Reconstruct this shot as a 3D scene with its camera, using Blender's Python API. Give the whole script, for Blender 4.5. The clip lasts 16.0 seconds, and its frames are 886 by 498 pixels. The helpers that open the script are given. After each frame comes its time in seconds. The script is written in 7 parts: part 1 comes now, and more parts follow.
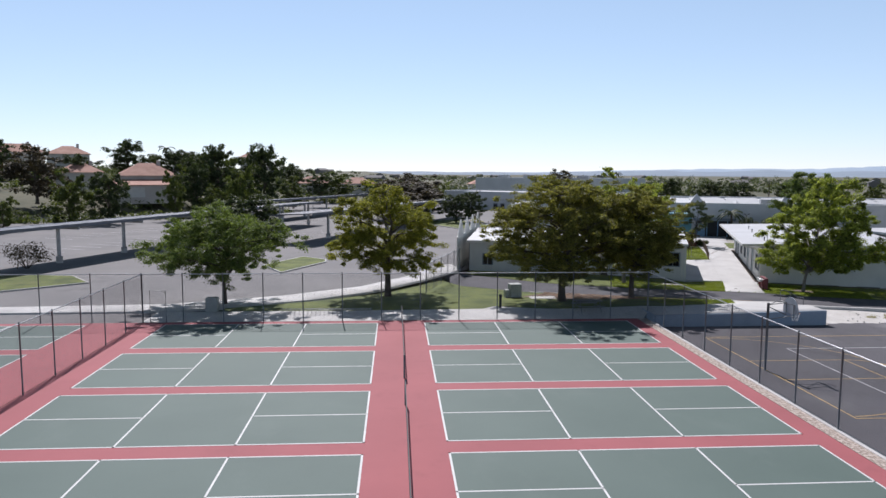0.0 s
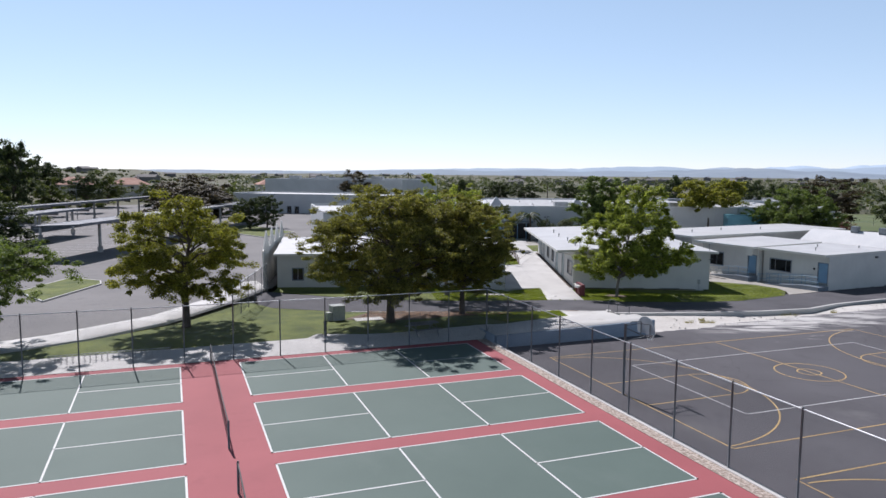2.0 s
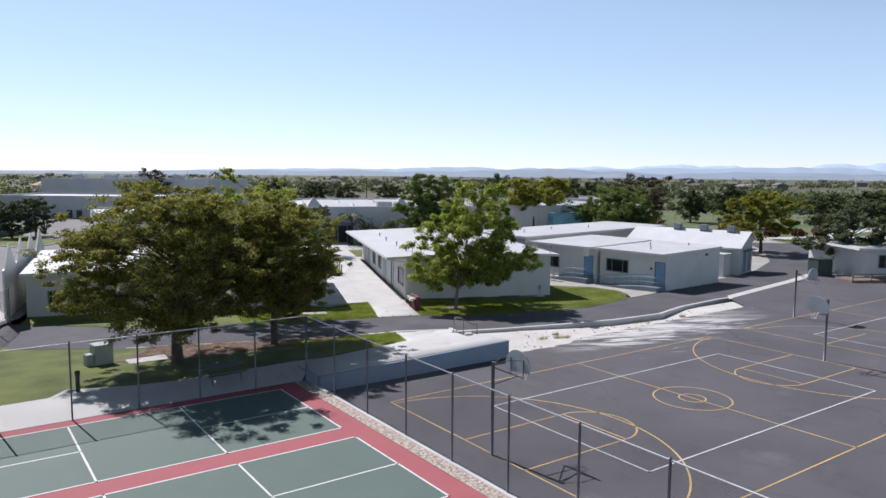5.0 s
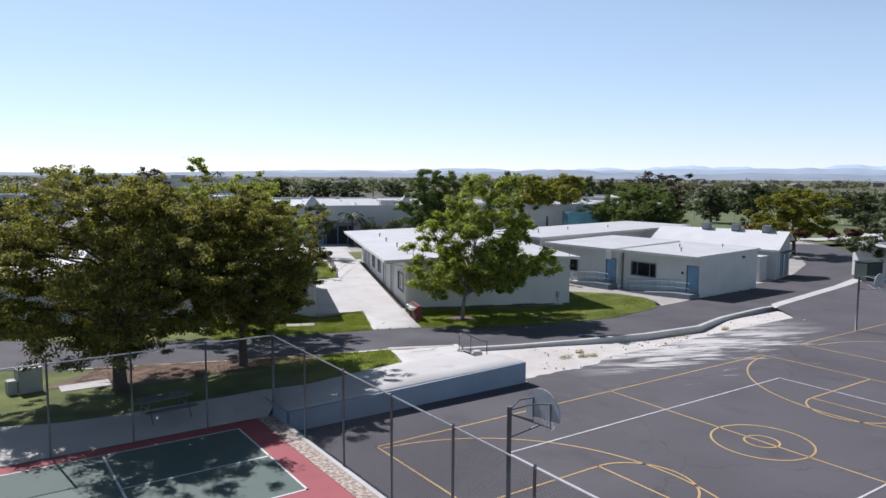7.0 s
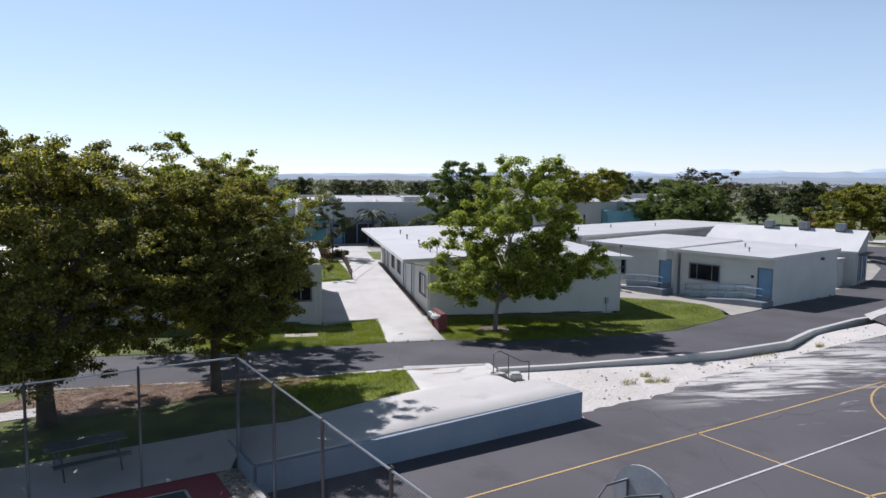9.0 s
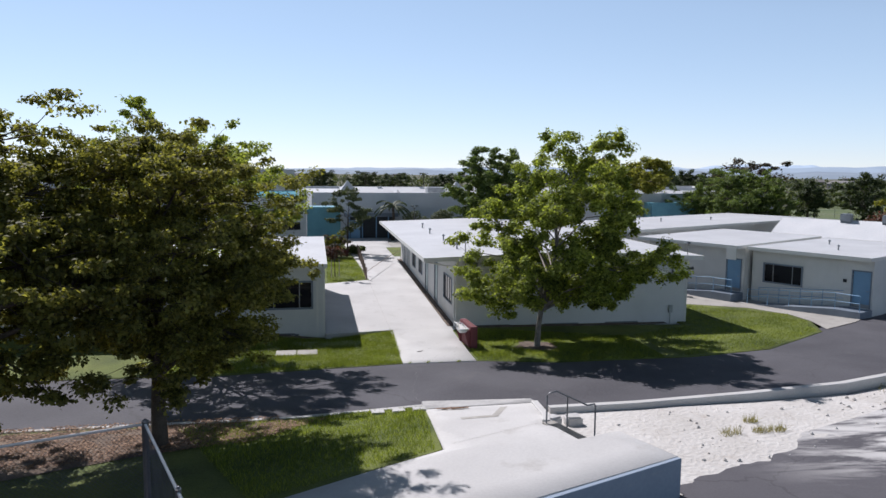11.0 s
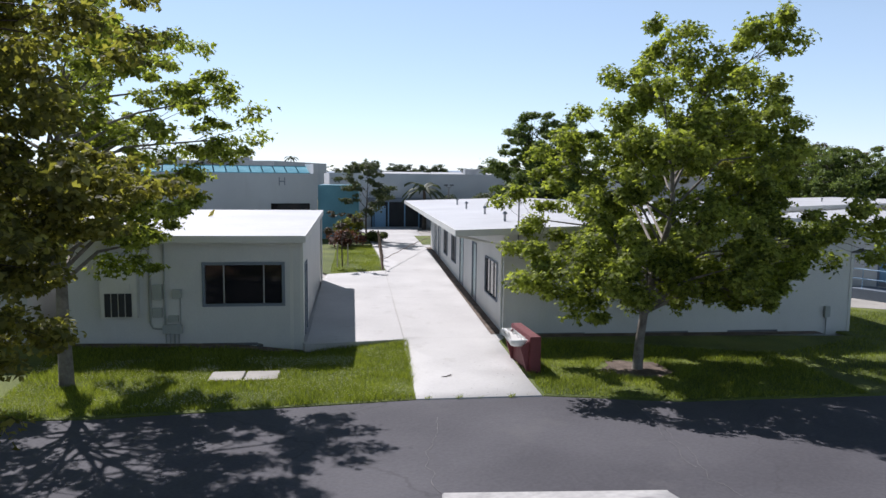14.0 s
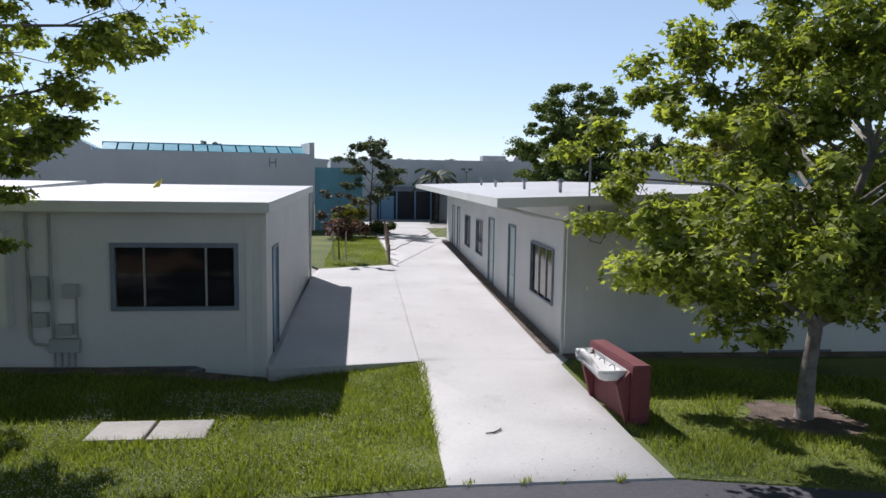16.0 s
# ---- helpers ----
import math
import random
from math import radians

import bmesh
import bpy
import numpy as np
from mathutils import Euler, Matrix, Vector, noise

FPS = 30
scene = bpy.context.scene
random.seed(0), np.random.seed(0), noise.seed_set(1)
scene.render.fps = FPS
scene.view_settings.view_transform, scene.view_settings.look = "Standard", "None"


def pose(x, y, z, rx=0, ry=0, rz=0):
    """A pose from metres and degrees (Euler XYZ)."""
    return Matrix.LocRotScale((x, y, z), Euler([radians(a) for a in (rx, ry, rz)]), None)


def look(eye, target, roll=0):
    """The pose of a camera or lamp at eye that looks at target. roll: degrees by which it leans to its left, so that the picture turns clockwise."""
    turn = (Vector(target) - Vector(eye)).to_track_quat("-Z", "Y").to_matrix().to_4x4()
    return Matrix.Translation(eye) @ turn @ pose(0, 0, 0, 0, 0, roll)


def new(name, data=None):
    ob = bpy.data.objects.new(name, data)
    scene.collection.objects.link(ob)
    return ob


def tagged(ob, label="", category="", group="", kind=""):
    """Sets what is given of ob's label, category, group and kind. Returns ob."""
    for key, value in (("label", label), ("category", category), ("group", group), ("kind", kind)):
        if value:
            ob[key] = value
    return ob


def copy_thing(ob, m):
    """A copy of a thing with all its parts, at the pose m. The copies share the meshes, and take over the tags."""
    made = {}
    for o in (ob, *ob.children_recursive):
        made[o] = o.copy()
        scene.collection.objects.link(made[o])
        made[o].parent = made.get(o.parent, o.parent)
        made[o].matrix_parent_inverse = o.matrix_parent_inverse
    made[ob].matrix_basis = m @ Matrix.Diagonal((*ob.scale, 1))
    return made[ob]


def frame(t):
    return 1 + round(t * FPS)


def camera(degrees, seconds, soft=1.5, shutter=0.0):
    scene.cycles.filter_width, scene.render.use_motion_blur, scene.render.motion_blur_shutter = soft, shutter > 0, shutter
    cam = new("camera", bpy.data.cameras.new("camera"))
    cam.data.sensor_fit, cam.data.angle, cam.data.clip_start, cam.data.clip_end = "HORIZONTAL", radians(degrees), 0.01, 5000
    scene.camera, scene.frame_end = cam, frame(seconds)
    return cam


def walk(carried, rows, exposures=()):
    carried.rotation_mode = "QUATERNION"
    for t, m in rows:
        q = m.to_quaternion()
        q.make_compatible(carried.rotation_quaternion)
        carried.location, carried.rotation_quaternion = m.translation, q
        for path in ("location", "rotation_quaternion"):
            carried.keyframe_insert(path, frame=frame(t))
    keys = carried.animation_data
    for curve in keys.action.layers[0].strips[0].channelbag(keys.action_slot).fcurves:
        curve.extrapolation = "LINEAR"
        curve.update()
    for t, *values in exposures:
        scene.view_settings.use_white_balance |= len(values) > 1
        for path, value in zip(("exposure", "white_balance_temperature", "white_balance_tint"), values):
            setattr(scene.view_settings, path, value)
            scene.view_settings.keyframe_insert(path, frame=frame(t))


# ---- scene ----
cam = camera(63.5, 16.0)
PATH = [
    (0, (-1.869, -45.733, 9.796), (-1.737, -43.749, 9.58), 0.3),
    (0.5, (-2.556, -44.395, 10.154), (-2.13, -42.453, 9.938), 0.3),
    (1, (-3.067, -42.788, 10.367), (-2.402, -40.915, 10.151), 0.4),
    (1.5, (-3.383, -41.123, 10.414), (-2.673, -39.265, 10.197), 0.6),
    (2, (-3.241, -39.516, 10.451), (-2.534, -37.658, 10.235), 0.5),
    (2.5, (-2.98, -37.941, 10.494), (-2.192, -36.116, 10.278), 0.5),
    (3, (-2.642, -36.065, 10.47), (-1.694, -34.318, 10.255), 0.6),
    (3.5, (-1.989, -34.724, 10.376), (-0.895, -33.063, 10.164), 0.6),
    (4, (-1.327, -33.461, 10.23), (-0.176, -31.84, 10.017), 0.6),
    (4.5, (-0.333, -32.03, 10.135), (0.82, -30.41, 9.922), 0.6),
    (5, (0.799, -30.68, 10.038), (1.95, -29.058, 9.827), 0.5),
    (7.5, (6.222, -23.685, 9.105), (7.339, -22.038, 8.899), 0.3),
    (8, (7.38, -22.17, 8.87), (8.479, -20.51, 8.665), 0.1),
    (8.5, (8.46, -20.6, 8.59), (9.537, -18.928, 8.387), 0.1),
    (9, (9.44, -18.659, 8.134), (10.507, -16.979, 7.936), 0.5),
    (11.5, (14.5, -10.351, 7.216), (15.487, -8.625, 6.999), 0.5),
    (12, (15.585, -8.681, 6.822), (16.551, -6.943, 6.606), 0.5),
    (12.5, (16.606, -6.896, 6.375), (17.549, -5.145, 6.161), 0.5),
    (13, (17.566, -5.085, 5.938), (18.485, -3.321, 5.723), 0.5),
    (13.5, (18.583, -3.244, 5.537), (19.496, -1.477, 5.324), 0.5),
    (14, (19.55, -1.344, 4.935), (20.462, 0.424, 4.73), 0.6),
    (14.5, (20.396, 0.487, 4.447), (21.301, 2.259, 4.242), 0.5),
    (15, (21.194, 2.429, 3.962), (22.093, 4.204, 3.758), 0.6),
    (15.5, (21.989, 4.364, 3.516), (22.878, 6.144, 3.316), 0.6),
    (16, (22.582, 5.839, 3.58), (23.474, 7.617, 3.38), 0.8),
]
walk(cam, [(t, look(eye, target, roll)) for t, eye, target, roll in PATH], exposures=((0, 0.06, 5950, 16), (4.5, 0.19, 5950, 16), (9, 0.13, 5950, 16), (12, 0.07, 5950, 16), (13.5, 0.23, 5950, 16), (15, 0.26, 5950, 16), (16, 0.16, 5950, 16)))

# ---- light ----
SUN_EL, SUN_AZ = radians(46.5), radians(-7)  # azimuth from +y, clockwise
world = bpy.data.worlds.new("sky")
scene.world = world
world.use_nodes = True
wn = world.node_tree.nodes
wl = world.node_tree.links
sky = wn.new("ShaderNodeTexSky")
sky.sky_type = "NISHITA"
sky.sun_disc = False
sky.sun_elevation = SUN_EL
sky.sun_rotation = SUN_AZ
sky.altitude = 1300
sky.air_density = 0.85
sky.dust_density = 0.03
sky.ozone_density = 2.4
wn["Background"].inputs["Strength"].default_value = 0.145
haze = wn.new("ShaderNodeGamma")  # evens the sky out as a light haze does
haze.inputs["Gamma"].default_value = 0.58
wl.new(sky.outputs[0], haze.inputs["Color"])
# Multiplies the sky's brightness by 1.76, on top of the Background strength.
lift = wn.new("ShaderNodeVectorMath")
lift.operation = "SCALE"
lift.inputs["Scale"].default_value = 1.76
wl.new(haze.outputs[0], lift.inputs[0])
grey = wn.new("ShaderNodeRGBToBW")
wl.new(sky.outputs[0], grey.inputs[0])
clear_sky = wn.new("ShaderNodeMapRange")  # dims the weaker, mostly overhead sky down to 0.28 for darker shade below
clear_sky.interpolation_type = "SMOOTHSTEP"
clear_sky.inputs["From Min"].default_value, clear_sky.inputs["From Max"].default_value = 0.8, 3.4
clear_sky.inputs["To Min"].default_value, clear_sky.inputs["To Max"].default_value = 0.28, 1.0
wl.new(grey.outputs[0], clear_sky.inputs["Value"])
deep = wn.new("ShaderNodeVectorMath")
deep.operation = "SCALE"
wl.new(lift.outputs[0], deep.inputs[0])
wl.new(clear_sky.outputs[0], deep.inputs["Scale"])
blue = wn.new("ShaderNodeHueSaturation")
blue.inputs["Saturation"].default_value = 0.95
blue.inputs["Hue"].default_value = 0.49
wl.new(deep.outputs[0], blue.inputs["Color"])
wl.new(blue.outputs[0], wn["Background"].inputs["Color"])
sun = new("sun", bpy.data.lights.new("sun", "SUN"))
sun.data.energy = 5.0
sun.data.angle = radians(0.55)
sun.data.color = (1.0, 0.935, 0.86)
to_sun = Vector((math.sin(SUN_AZ) * math.cos(SUN_EL), math.cos(SUN_AZ) * math.cos(SUN_EL), math.sin(SUN_EL)))
sun.matrix_world = look(to_sun * 100, (0, 0, 0))

# ---- materials ----


def mat(name, dark, light, big=0.4, fine=12.0, rough=0.85, bump=0.15, metal=0.0, spread=(0.35, 0.7), dist=0.02, obj=0.0):
    """Two colours mixed by a broad and a fine noise in world space, with fine relief."""
    m = bpy.data.materials.new(name)
    m.use_nodes = True
    n, l = m.node_tree.nodes, m.node_tree.links
    b = n["Principled BSDF"]
    geo = n.new("ShaderNodeNewGeometry")
    n1, n2 = n.new("ShaderNodeTexNoise"), n.new("ShaderNodeTexNoise")
    n1.inputs["Scale"].default_value, n1.inputs["Detail"].default_value = big, 6
    n2.inputs["Scale"].default_value, n2.inputs["Detail"].default_value = fine, 4
    l.new(geo.outputs["Position"], n1.inputs["Vector"])
    l.new(geo.outputs["Position"], n2.inputs["Vector"])
    add = n.new("ShaderNodeMath")
    add.operation = "MULTIPLY_ADD"
    add.inputs[1].default_value = 0.35
    l.new(n2.outputs["Fac"], add.inputs[0])
    sc = n.new("ShaderNodeMath")
    sc.operation = "MULTIPLY"
    sc.inputs[1].default_value = 0.65
    l.new(n1.outputs["Fac"], sc.inputs[0])
    l.new(sc.outputs[0], add.inputs[2])
    fac = add.outputs[0]
    if obj:
        info = n.new("ShaderNodeObjectInfo")
        oa = n.new("ShaderNodeMath")
        oa.operation = "MULTIPLY_ADD"
        oa.inputs[1].default_value = obj
        l.new(info.outputs["Random"], oa.inputs[0])
        l.new(fac, oa.inputs[2])
        fac = oa.outputs[0]
    ramp = n.new("ShaderNodeValToRGB")
    ramp.color_ramp.elements[0].position, ramp.color_ramp.elements[1].position = spread
    ramp.color_ramp.elements[0].color = (*dark, 1)
    ramp.color_ramp.elements[1].color = (*light, 1)
    l.new(fac, ramp.inputs[0])
    l.new(ramp.outputs[0], b.inputs["Base Color"])
    b.inputs["Roughness"].default_value = rough
    b.inputs["Metallic"].default_value = metal
    if bump:
        bp = n.new("ShaderNodeBump")
        bp.inputs["Strength"].default_value, bp.inputs["Distance"].default_value = bump, dist
        l.new(n2.outputs["Fac"], bp.inputs["Height"])
        l.new(bp.outputs[0], b.inputs["Normal"])
    return m


def overlay(m, colour, scale, low, high, amount=1.0, detail=8, stretch=(1, 1, 1), distortion=0.0):
    """Adds patches of another colour with a shape of their own: stains, dust, worn paint."""
    n, l = m.node_tree.nodes, m.node_tree.links
    b = n["Principled BSDF"]
    src = b.inputs["Base Color"].links[0].from_socket
    geo = n.new("ShaderNodeNewGeometry")
    mp = n.new("ShaderNodeVectorMath")
    mp.operation = "MULTIPLY"
    mp.inputs[1].default_value = stretch
    l.new(geo.outputs["Position"], mp.inputs[0])
    t = n.new("ShaderNodeTexNoise")
    t.inputs["Scale"].default_value, t.inputs["Detail"].default_value = scale, detail
    t.inputs["Roughness"].default_value = 0.65
    t.inputs["Distortion"].default_value = distortion
    l.new(mp.outputs[0], t.inputs["Vector"])
    r = n.new("ShaderNodeMapRange")
    r.inputs["From Min"].default_value, r.inputs["From Max"].default_value = low, high
    r.inputs["To Max"].default_value = amount
    l.new(t.outputs["Fac"], r.inputs["Value"])
    mix = n.new("ShaderNodeMix")
    mix.data_type = "RGBA"
    l.new(r.outputs[0], mix.inputs["Factor"])
    l.new(src, mix.inputs["A"])
    mix.inputs["B"].default_value = (*colour, 1)
    l.new(mix.outputs["Result"], b.inputs["Base Color"])
    return m


def leaf_mat(name, dark, light, trans=0.45, gloss=0.68):
    m = bpy.data.materials.new(name)
    m.use_nodes = True
    n, l = m.node_tree.nodes, m.node_tree.links
    b = n["Principled BSDF"]
    geo = n.new("ShaderNodeNewGeometry")
    nz = n.new("ShaderNodeTexNoise")
    nz.inputs["Scale"].default_value = 0.5
    l.new(geo.outputs["Position"], nz.inputs["Vector"])
    a = n.new("ShaderNodeMath")
    a.operation = "MULTIPLY_ADD"
    a.inputs[1].default_value = 0.6
    l.new(geo.outputs["Random Per Island"], a.inputs[0])
    s = n.new("ShaderNodeMath")
    s.operation = "MULTIPLY"
    s.inputs[1].default_value = 0.45
    l.new(nz.outputs["Fac"], s.inputs[0])
    l.new(s.outputs[0], a.inputs[2])
    ramp = n.new("ShaderNodeValToRGB")
    ramp.color_ramp.elements[0].position, ramp.color_ramp.elements[1].position = 0.2, 0.85
    ramp.color_ramp.elements[0].color = (*dark, 1)
    ramp.color_ramp.elements[1].color = (*light, 1)
    l.new(a.outputs[0], ramp.inputs[0])
    l.new(ramp.outputs[0], b.inputs["Base Color"])
    b.inputs["Roughness"].default_value = gloss
    tr = n.new("ShaderNodeBsdfTranslucent")
    bright = n.new("ShaderNodeMix")
    bright.data_type = "RGBA"
    bright.blend_type = "MULTIPLY"
    bright.inputs["Factor"].default_value = 1.0
    l.new(ramp.outputs[0], bright.inputs["A"])
    bright.inputs["B"].default_value = (1.6, 1.6, 0.75, 1)
    l.new(bright.outputs["Result"], tr.inputs["Color"])
    mx = n.new("ShaderNodeMixShader")
    mx.inputs[0].default_value = trans
    l.new(b.outputs[0], mx.inputs[1])
    l.new(tr.outputs[0], mx.inputs[2])
    l.new(mx.outputs[0], n["Material Output"].inputs["Surface"])
    return m


def groove(m, pitch, strength, angle=0.0, depth=0.012):
    """Fine vertical grooves of sheet siding, across the given direction."""
    n, l = m.node_tree.nodes, m.node_tree.links
    b = n["Principled BSDF"]
    tc = n.new("ShaderNodeTexCoord")
    sep = n.new("ShaderNodeSeparateXYZ")
    l.new(tc.outputs["Object"], sep.inputs[0])
    add = n.new("ShaderNodeMath")
    add.operation = "ADD"
    l.new(sep.outputs["X"], add.inputs[0])
    l.new(sep.outputs["Y"], add.inputs[1])
    mod = n.new("ShaderNodeMath")
    mod.operation = "PINGPONG"
    mod.inputs[1].default_value = pitch / 2
    l.new(add.outputs[0], mod.inputs[0])
    lt = n.new("ShaderNodeMath")
    lt.operation = "GREATER_THAN"
    lt.inputs[1].default_value = 0.008
    l.new(mod.outputs[0], lt.inputs[0])
    bp = n.new("ShaderNodeBump")
    bp.inputs["Strength"].default_value, bp.inputs["Distance"].default_value = strength, depth
    l.new(lt.outputs[0], bp.inputs["Height"])
    if b.inputs["Normal"].links:
        l.new(b.inputs["Normal"].links[0].from_socket, bp.inputs["Normal"])
    l.new(bp.outputs[0], b.inputs["Normal"])
    return m


def cracks(m, colour, scale, width, amount=0.8):
    """A net of thin wandering cracks."""
    n, l = m.node_tree.nodes, m.node_tree.links
    b = n["Principled BSDF"]
    src = b.inputs["Base Color"].links[0].from_socket
    geo = n.new("ShaderNodeNewGeometry")
    wob = n.new("ShaderNodeTexNoise")
    wob.inputs["Scale"].default_value, wob.inputs["Detail"].default_value = 0.9, 5
    l.new(geo.outputs["Position"], wob.inputs["Vector"])
    mul = n.new("ShaderNodeVectorMath")
    mul.operation = "MULTIPLY_ADD"
    mul.inputs[1].default_value = (1.6, 1.6, 0)
    l.new(wob.outputs["Color"], mul.inputs[0])
    l.new(geo.outputs["Position"], mul.inputs[2])
    v = n.new("ShaderNodeTexVoronoi")
    v.feature = "DISTANCE_TO_EDGE"
    v.inputs["Scale"].default_value = scale
    l.new(mul.outputs[0], v.inputs["Vector"])
    r = n.new("ShaderNodeMapRange")
    r.inputs["From Min"].default_value, r.inputs["From Max"].default_value = width, width * 0.4
    r.inputs["To Max"].default_value = amount
    l.new(v.outputs["Distance"], r.inputs["Value"])
    mix = n.new("ShaderNodeMix")
    mix.data_type = "RGBA"
    l.new(r.outputs[0], mix.inputs["Factor"])
    l.new(src, mix.inputs["A"])
    mix.inputs["B"].default_value = (*colour, 1)
    l.new(mix.outputs["Result"], b.inputs["Base Color"])
    return m


RED = mat("court_red", (0.30, 0.075, 0.085), (0.38, 0.10, 0.11), 0.25, 30, 0.8, 0.1)
overlay(RED, (0.25, 0.06, 0.07), 0.7, 0.55, 0.75, 0.5)
GREEN = mat("court_green", (0.075, 0.115, 0.098), (0.10, 0.145, 0.125), 0.2, 30, 0.75, 0.1)
overlay(GREEN, (0.13, 0.17, 0.15), 0.35, 0.55, 0.8, 0.5, stretch=(1, 0.5, 1))
LINE_WHITE = mat("line_white", (0.56, 0.57, 0.56), (0.70, 0.70, 0.69), 1.5, 40, 0.7, 0.05)
LINE_WORN = mat("line_white_worn", (0.42, 0.42, 0.43), (0.66, 0.66, 0.66), 1.5, 25, 0.8, 0.05)
LINE_YELLOW = mat("line_yellow", (0.40, 0.27, 0.12), (0.60, 0.43, 0.18), 0.5, 20, 0.8, 0.05)
ASPHALT = mat("asphalt_court", (0.075, 0.071, 0.079), (0.115, 0.11, 0.12), 0.18, 25, 0.9, 0.25)
overlay(ASPHALT, (0.05, 0.048, 0.054), 0.5, 0.56, 0.72, 0.6, stretch=(1, 0.6, 1))
overlay(ASPHALT, (0.17, 0.165, 0.165), 0.22, 0.6, 0.75, 0.5)
cracks(ASPHALT, (0.045, 0.043, 0.046), 0.10, 0.004, 0.45)


def dusted(m, colour):
    """Pale sand washed out in streaks from the foot of the dirt slope over the court."""
    n, l = m.node_tree.nodes, m.node_tree.links
    b = n["Principled BSDF"]
    src = b.inputs["Base Color"].links[0].from_socket
    geo = n.new("ShaderNodeNewGeometry")
    sep = n.new("ShaderNodeSeparateXYZ")
    l.new(geo.outputs["Position"], sep.inputs[0])
    ways = []
    for axis, lo, hi in (("Y", -6.5, 0.4), ("X", 29.0, 35.0), ("X", 53.0, 43.0)):
        r = n.new("ShaderNodeMapRange")
        r.interpolation_type = "SMOOTHSTEP"
        r.inputs["From Min"].default_value, r.inputs["From Max"].default_value = lo, hi
        l.new(sep.outputs[axis], r.inputs["Value"])
        ways.append(r.outputs[0])
    rot = n.new("ShaderNodeVectorRotate")
    rot.rotation_type = "Z_AXIS"
    rot.inputs["Angle"].default_value = radians(24)
    l.new(geo.outputs["Position"], rot.inputs["Vector"])
    mul = n.new("ShaderNodeVectorMath")
    mul.operation = "MULTIPLY"
    mul.inputs[1].default_value = (0.3, 1.7, 1)
    l.new(rot.outputs[0], mul.inputs[0])
    nz = n.new("ShaderNodeTexNoise")
    nz.inputs["Scale"].default_value, nz.inputs["Detail"].default_value = 0.9, 9
    nz.inputs["Roughness"].default_value, nz.inputs["Distortion"].default_value = 0.68, 0.5
    l.new(mul.outputs[0], nz.inputs["Vector"])
    fac = nz.outputs["Fac"]
    reach = n.new("ShaderNodeMath")
    reach.operation = "MULTIPLY_ADD"
    reach.inputs[1].default_value = 0.25
    l.new(ways[0], reach.inputs[0])
    l.new(fac, reach.inputs[2])
    r = n.new("ShaderNodeMapRange")
    r.inputs["From Min"].default_value, r.inputs["From Max"].default_value = 0.655, 0.79
    r.inputs["To Max"].default_value = 0.9
    l.new(reach.outputs[0], r.inputs["Value"])
    out = r.outputs[0]
    for w in ways[1:]:
        p = n.new("ShaderNodeMath")
        p.operation = "MULTIPLY"
        l.new(out, p.inputs[0])
        l.new(w, p.inputs[1])
        out = p.outputs[0]
    mix = n.new("ShaderNodeMix")
    mix.data_type = "RGBA"
    l.new(out, mix.inputs["Factor"])
    l.new(src, mix.inputs["A"])
    mix.inputs["B"].default_value = (*colour, 1)
    l.new(mix.outputs["Result"], b.inputs["Base Color"])
    return m


dusted(ASPHALT, (0.60, 0.585, 0.565))
ROAD = mat("asphalt_road", (0.06, 0.058, 0.066), (0.105, 0.102, 0.112), 0.35, 14, 0.9, 0.4)
overlay(ROAD, (0.12, 0.115, 0.115), 0.6, 0.6, 0.75, 0.5)
cracks(ROAD, (0.04, 0.038, 0.04), 0.16, 0.005, 0.35)
LOT = mat("asphalt_lot", (0.15, 0.145, 0.145), (0.23, 0.22, 0.215), 0.15, 10, 0.9, 0.2)
overlay(LOT, (0.10, 0.098, 0.10), 0.3, 0.55, 0.7, 0.6)
CONCRETE = mat("concrete", (0.47, 0.46, 0.445), (0.58, 0.57, 0.55), 0.5, 14, 0.85, 0.12)
overlay(CONCRETE, (0.35, 0.33, 0.30), 0.9, 0.58, 0.75, 0.6)
overlay(CONCRETE, (0.28, 0.26, 0.24), 6.0, 0.66, 0.74, 0.5)
CONCRETE_DULL = mat("concrete_dull", (0.30, 0.285, 0.26), (0.45, 0.43, 0.39), 0.6, 12, 0.9, 0.2)
overlay(CONCRETE_DULL, (0.2, 0.18, 0.15), 1.5, 0.55, 0.7, 0.6)
APRON = mat("rough_apron_concrete", (0.30, 0.295, 0.29), (0.52, 0.51, 0.49), 1.2, 9, 0.9, 0.4)
overlay(APRON, (0.2, 0.195, 0.19), 1.6, 0.55, 0.68, 0.6, stretch=(0.6, 1.4, 1))
PEBBLE = mat("pebble_strip", (0.22, 0.17, 0.14), (0.60, 0.52, 0.45), 8, 40, 0.9, 0.8, spread=(0.42, 0.6))
SAND = mat("pale_dirt", (0.49, 0.465, 0.43), (0.64, 0.62, 0.59), 0.5, 7, 0.95, 0.9, dist=0.06)
overlay(SAND, (0.40, 0.36, 0.31), 3.0, 0.56, 0.70, 0.5)
overlay(SAND, (0.38, 0.33, 0.28), 1.2, 0.6, 0.72, 0.6)
overlay(SAND, (0.16, 0.17, 0.08), 2.5, 0.68, 0.74, 0.7)
GRASS = mat("lawn", (0.05, 0.075, 0.01), (0.18, 0.21, 0.035), 0.5, 18, 0.9, 0.9, dist=0.05)
overlay(GRASS, (0.17, 0.175, 0.03), 0.6, 0.55, 0.75, 0.6)
overlay(GRASS, (0.15, 0.13, 0.06), 0.25, 0.62, 0.72, 0.6)
FIELD = mat("sports_field", (0.07, 0.11, 0.035), (0.16, 0.17, 0.075), 0.05, 2, 0.95, 0.3)
